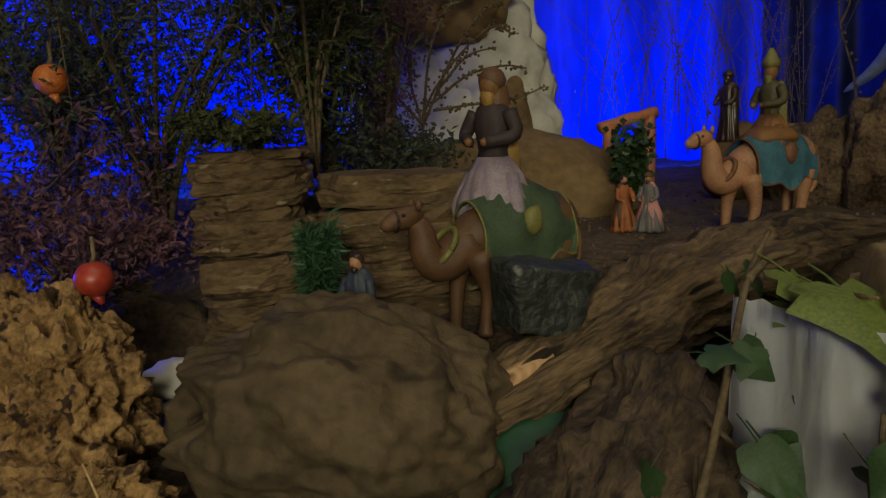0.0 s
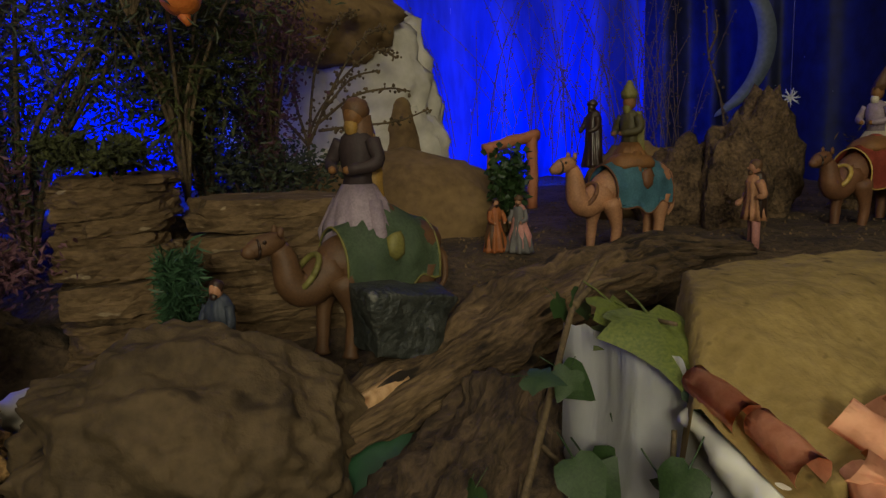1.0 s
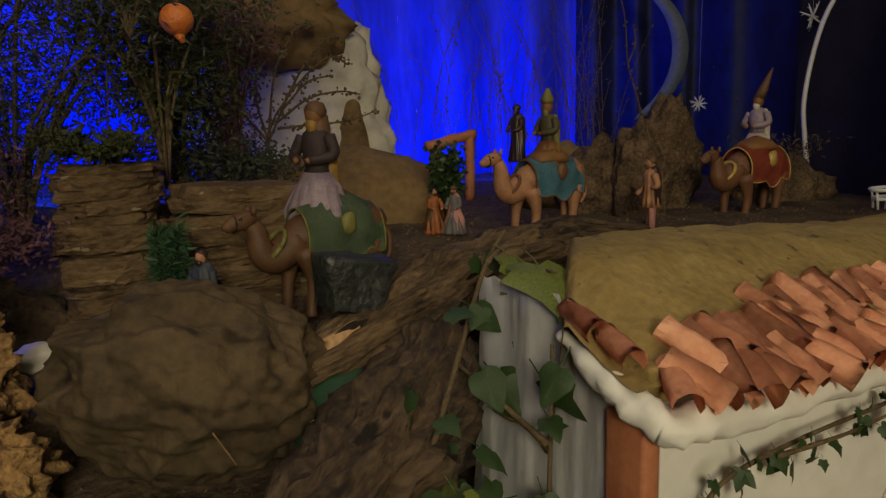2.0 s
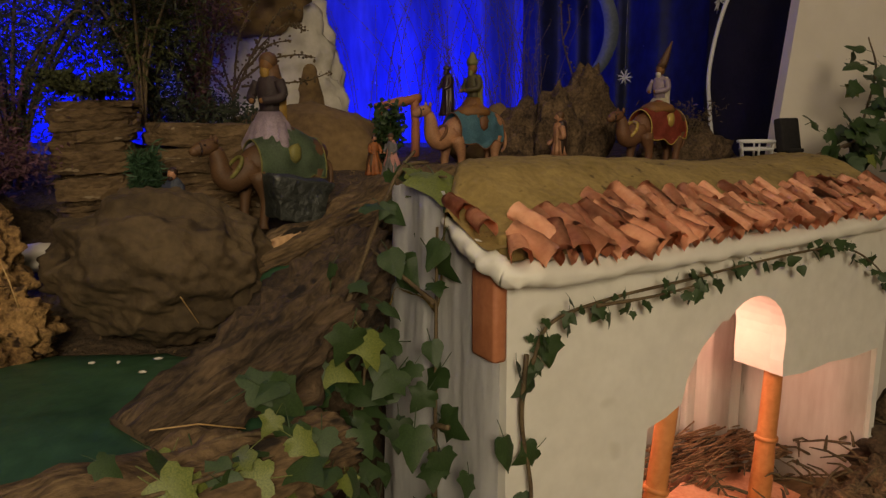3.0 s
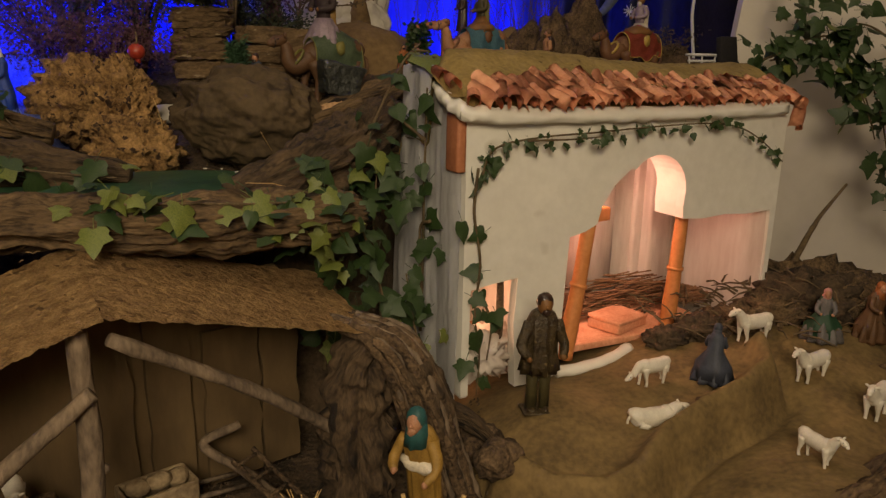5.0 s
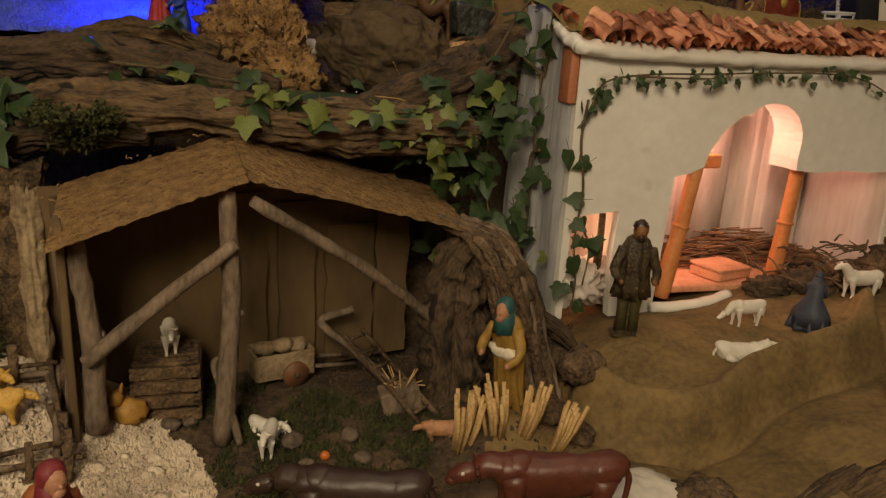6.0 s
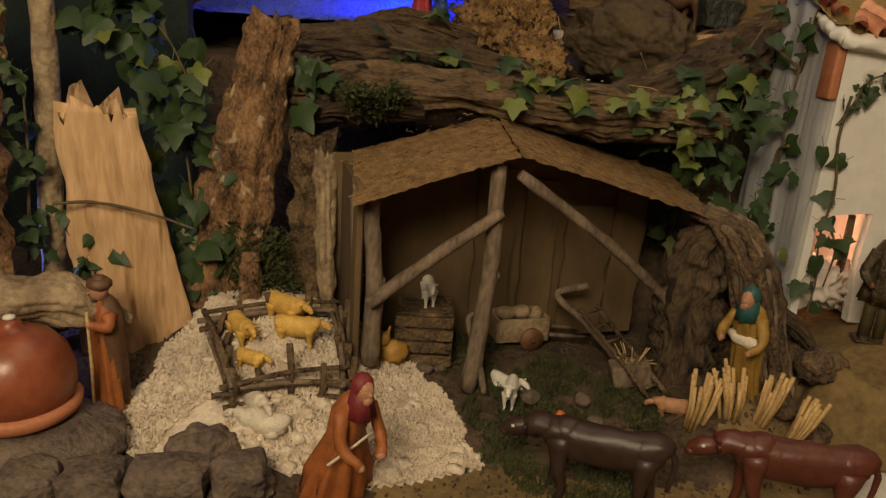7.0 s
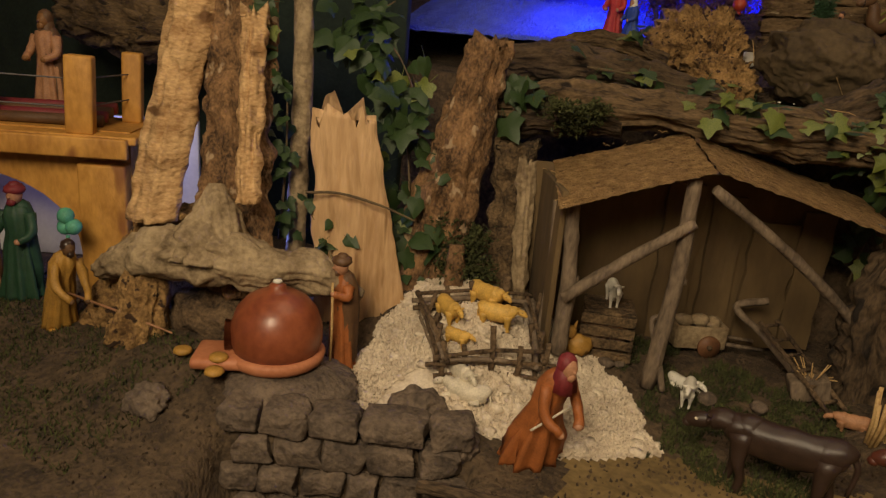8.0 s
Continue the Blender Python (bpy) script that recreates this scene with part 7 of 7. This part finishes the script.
def twigs(name, label, base, lines, r, buds, seed, mat=PURPLELEAF, bud=0.0035):
    rng = random.Random(seed)
    plant = thing(name, Matrix.Translation(base), label, "twigs")
    b = Vector(base)
    for ln in lines:
        pts = smooth_line([Vector(p) - b for p in ln], 8)
        bm = bmesh.new()
        tube(bm, pts, ramp_to(r, r * 0.45, len(pts)), 6, 0.15, 60, seed)
        for k in range(int(buds * sum((q - p).length for p, q in zip(pts, pts[1:])))):
            i = rng.randrange(2, len(pts))
            blob(bm, pts[i] + Vector((rng.gauss(0, 0.0035), rng.gauss(0, 0.0035), rng.gauss(0, 0.0035))), (bud * rng.uniform(0.6, 1.2),) * 3, 1, 0.3, 4, k)
        part("twig", bm, mat, plant)


B0 = (-0.045, 1.0, 1.50)
twigs("budded_twigs", "curved dark twigs with buds before the white mountain", (-0.03, 1.0, 1.38), [
    [(-0.03, 1.0, 1.38), B0, (-0.01, 1.0, 1.57), (0.05, 1.0, 1.625), (0.085, 1.0, 1.615)],
    [B0, (0.0, 1.0, 1.59), (0.04, 1.0, 1.645), (0.07, 1.0, 1.655)],
    [B0, (-0.03, 1.0, 1.60), (0.0, 1.0, 1.66), (0.03, 1.0, 1.68)],
    [(-0.03, 1.0, 1.53), (0.02, 1.0, 1.565), (0.07, 1.0, 1.575), (0.10, 1.0, 1.57)],
    [(-0.03, 1.0, 1.52), (0.02, 1.0, 1.525), (0.08, 1.0, 1.53), (0.125, 1.0, 1.545)],
    [(-0.02, 1.0, 1.55), (0.02, 1.0, 1.59), (0.06, 1.0, 1.60)],
    [B0, (-0.06, 1.0, 1.57), (-0.05, 1.0, 1.63), (-0.03, 1.0, 1.66)],
    [B0, (-0.09, 1.0, 1.56), (-0.10, 1.0, 1.62), (-0.09, 1.0, 1.65)]], 0.0024, 330, 61, STEM, 0.0024)
rng = random.Random(15)
lines = []
for k in range(75):
    x = rng.uniform(0.18, 0.66)
    z = rng.uniform(1.40, 1.52)
    dx, dz = rng.uniform(-0.16, 0.12), rng.uniform(0.12, 0.42)
    lines.append([(x, 1.42, z), (x + dx * 0.3, 1.42, z + dz * 0.5), (x + dx, 1.41, z + dz)])
twigs("bare_twigs", "fine bare twigs standing before the blue cloth", (0.4, 1.42, 1.38), lines, 0.0010, 80, 62, STEM, 0.0017)
twigs("bare_twigs", "single hanging dry twig before the moon", (0.62, 1.35, 1.5), [[(0.70, 1.35, 1.50), (0.69, 1.35, 1.56), (0.665, 1.35, 1.64), (0.655, 1.35, 1.74), (0.62, 1.35, 1.86)], [(0.665, 1.35, 1.64), (0.68, 1.35, 1.68), (0.675, 1.35, 1.72)]], 0.0025, 60, 63, STEM, 0.003)

# fruits among the shrubs
def fruit(x, y, z, r, mat, label):
    f = thing("fruit", pose(x, y, z), label, "fruit")
    bm = bmesh.new()
    blob(bm, (0, 0, 0), (r, r, r * 0.93), 3, 0.03, 3, 1)
    part("flesh", bm, mat, f)
    bm = bmesh.new()
    tube(bm, [(0, 0, r * 0.85), (0.002, 0, r * 1.2), (0.0, 0.003, r * 2.2)], [0.0022, 0.0016, 0.0012], 6)
    part("stalk", bm, STEM, f)
    bm = bmesh.new()
    tube(bm, [(0.001, 0, -r * 0.85), (0.004, 0, -r * 1.35)], [r * 0.34, r * 0.14], 8, 0.2, 50)
    part("calyx", bm, mat, f)


fruit(-0.046, 0.461, 1.606, 0.0135, ORANGEFRUIT, "orange pomegranate-like fruit hanging on a branch")
fruit(-0.30, 0.56, 1.552, 0.0135, ORANGEFRUIT, "orange fruit hanging among dark leaves")
fruit(-0.215, 0.44, 1.412, 0.0128, REDFRUIT, "round red fruit lying on the yellow rock")
log("hanging_branch", [(-0.30, 0.57, 1.62), (-0.20, 0.52, 1.66), (-0.10, 0.48, 1.665), (-0.046, 0.462, 1.64)], [0.006, 0.005, 0.004, 0.002], STEM, "thin branch carrying the orange fruit", 7, 0.2, 50, 93, 1, category="branch")
shrub("shrub", "green drooping sprays around the hanging fruit", -0.10, 0.52, 1.60, 0.09, 0.10, 0.010, DARKLEAF, 2400, 54, 0.12, 12, 0.9)
shrub("shrub", "dark green sprays around the other fruit", -0.34, 0.62, 1.48, 0.16, 0.12, 0.010, DARKLEAF, 3600, 55, 0.14, 14, 0.9)
# loose stalks
for i, (a, b) in enumerate((((-0.046, 0.343, 1.346), (-0.004, 0.35, 1.276)), ((-0.14, 0.30, 1.31), (-0.15, 0.30, 1.35)), ((0.0, 0.14, 1.262), (0.06, 0.16, 1.25)))):
    bm = bmesh.new()
    a, b = Vector(a), Vector(b)
    tube(bm, [a, (a + b) / 2 + Vector((0, 0, 0.004)), b], [0.0005, 0.0007, 0.0005], 5)
    single("dry_stalk", bm, STRAW, Matrix(), "single dry straw stalk", "stalk")
bm = bmesh.new()
rng = random.Random(17)
for i in range(5):
    x, y = rng.uniform(-0.16, 0.08), rng.uniform(0.26, 0.33)
    blob(bm, (x, y, 1.254), (rng.uniform(0.001, 0.005), 0.002, 0.0015), 1, 0.4, 4, i)
single("white_crumbs", bm, PEAK, Matrix(), "white crumbs of foam floating at the bank", "crumbs", kind="stuff")

# ---- loose ground cover ----
def scatter(name, label, n, place, size, mat, seed, kind="grit"):
    """Many tiny grains or blades in one mesh."""
    rng = random.Random(seed)
    verts, faces = [], []
    for i in range(n):
        q = place(rng)
        if q is None:
            continue
        p = Vector(q)
        s = size * rng.uniform(0.5, 1.4)
        k = len(verts)
        if kind == "grit":
            t = rng.uniform(0, 6.28)
            a = Vector((math.cos(t), math.sin(t), 0)) * s
            b = Vector((-math.sin(t), math.cos(t), 0)) * s * rng.uniform(0.5, 1)
            h = Vector((rng.gauss(0, 0.3) * s, rng.gauss(0, 0.3) * s, s * rng.uniform(0.6, 1.3)))
            d = Vector((0, 0, s * 0.4))
            verts += [p + a - d, p + b - d, p - a - d, p - b - d, p + h + a * 0.35, p + h - a * 0.3]
            faces += [(k, k + 1, k + 4), (k + 1, k + 5, k + 4), (k + 1, k + 2, k + 5), (k + 2, k + 3, k + 5), (k + 3, k + 4, k + 5), (k + 3, k, k + 4)]
        else:
            d = Vector((rng.gauss(0, 0.5), rng.gauss(0, 0.5), 1)).normalized() * s
            w = Vector((rng.gauss(0, 1), rng.gauss(0, 1), 0)).normalized() * s * 0.12
            verts += [p - w, p + w, p + d * 0.6 + w * 0.7, p + d]
            faces += [(k, k + 1, k + 2), (k, k + 2, k + 3)]
    me = bpy.data.meshes.new(name)
    me.from_pydata([tuple(v) for v in verts], [], faces)
    me.materials.append(mat)
    return tagged(new(name, me), label, name.replace("_", " "), kind="stuff")


FAN = [(-0.42, -0.44), (-0.30, -0.41), (-0.24, -0.37), (-0.13, -0.34), (-0.04, -0.25), (-0.10, -0.17), (-0.17, -0.11), (-0.27, -0.06), (-0.46, -0.13)]


def in_grit(x, y):
    """The pale grit fan that runs from the trunks down to the cows."""
    e = 0.012 * fbm(x, y, 26, 6)
    inside = False
    for (ax, ay), (bx, by) in zip(FAN, FAN[1:] + FAN[:1]):
        if (ay > y + e) != (by > y + e) and x + e < (bx - ax) * (y + e - ay) / (by - ay) + ax:
            inside = not inside
    return inside


def grit_place(rng):
    x, y = rng.uniform(-0.55, 0.05), rng.uniform(-0.46, -0.08)
    if not in_grit(x, y) or (x + 0.325) ** 2 / 0.0009 + (y + 0.375) ** 2 / 0.0022 < 1:
        return None
    return (x, y, ground_z(x, y) + 0.003)


for f in ground.data.polygons:
    if in_grit(f.center.x, f.center.y):
        f.material_index = 2
ground.data.materials.append(GRAVEL)
scatter("pale_grit", "pale sawdust-like grit spread over the slope", 60000, grit_place, 0.0020, GRAVEL, 71)
rng = random.Random(78)
bm = bmesh.new()
for i in range(420):
    q = grit_place(rng)
    if q:
        r = rng.uniform(0.004, 0.011)
        blob(bm, (q[0], q[1], q[2] - r * 0.1), (r, r * rng.uniform(0.6, 1), r * rng.uniform(0.4, 0.8)), 2, 0.6, 5, i)
single("grit_clumps", bm, GRAVEL, Matrix(), "crumbly clumps of pale sawdust grit", "grit", kind="stuff")


def moss_place(rng):
    x, y = rng.uniform(-0.2, 0.13), rng.uniform(-0.27, 0.0)
    if in_grit(x, y) or fbm(x, y, 20, 8) < -0.1:
        return None
    return (x, y, ground_z(x, y))


scatter("moss_patch", "dark green moss before the shed", 16000, moss_place, 0.009, MOSS, 72, "blade")


def moss_west(rng):
    x, y = rng.uniform(-1.1, -0.5), rng.uniform(-0.72, -0.5)
    return (x, y, ground_z(x, y)) if fbm(x, y, 14, 2) > -0.25 else None


scatter("moss_patch", "brown-green moss on the west slope", 6000, moss_west, 0.008, MOSS, 73, "blade")


def litter(rng):
    x, y = rng.uniform(-1.1, 0.3), rng.uniform(-0.72, 0.3)
    return (x, y, ground_z(x, y)) if y < brink(x) - 0.03 and not in_grit(x, y) else None


scatter("loose_earth", "loose crumbs of dark earth and chips", 14000, litter, 0.0026, SOIL, 74)


def terrace_litter(rng):
    x, y = rng.uniform(-0.5, 0.9), rng.uniform(0.3, 1.2)
    return (x, y, ground_z(x, y)) if y > brink(x) + 0.03 else None


scatter("loose_earth", "loose crumbs of earth and dry leaf on the terrace", 4000, terrace_litter, 0.0022, BARKRED, 75)


def snow_place(rng):
    x, y = rng.uniform(-1.0, -0.37), rng.uniform(0.29, 0.8)
    return (x, y, max(1.318, high_ground(x, y) + 0.012) + 0.006 * fbm(x, y, 30, 3))


# shreds share the snow colour, blue light included
scatter("snow_flakes", "loose artificial snow shreds, blue light put into their colour", 9000, snow_place, 0.008, SNOW, 76, "blade")
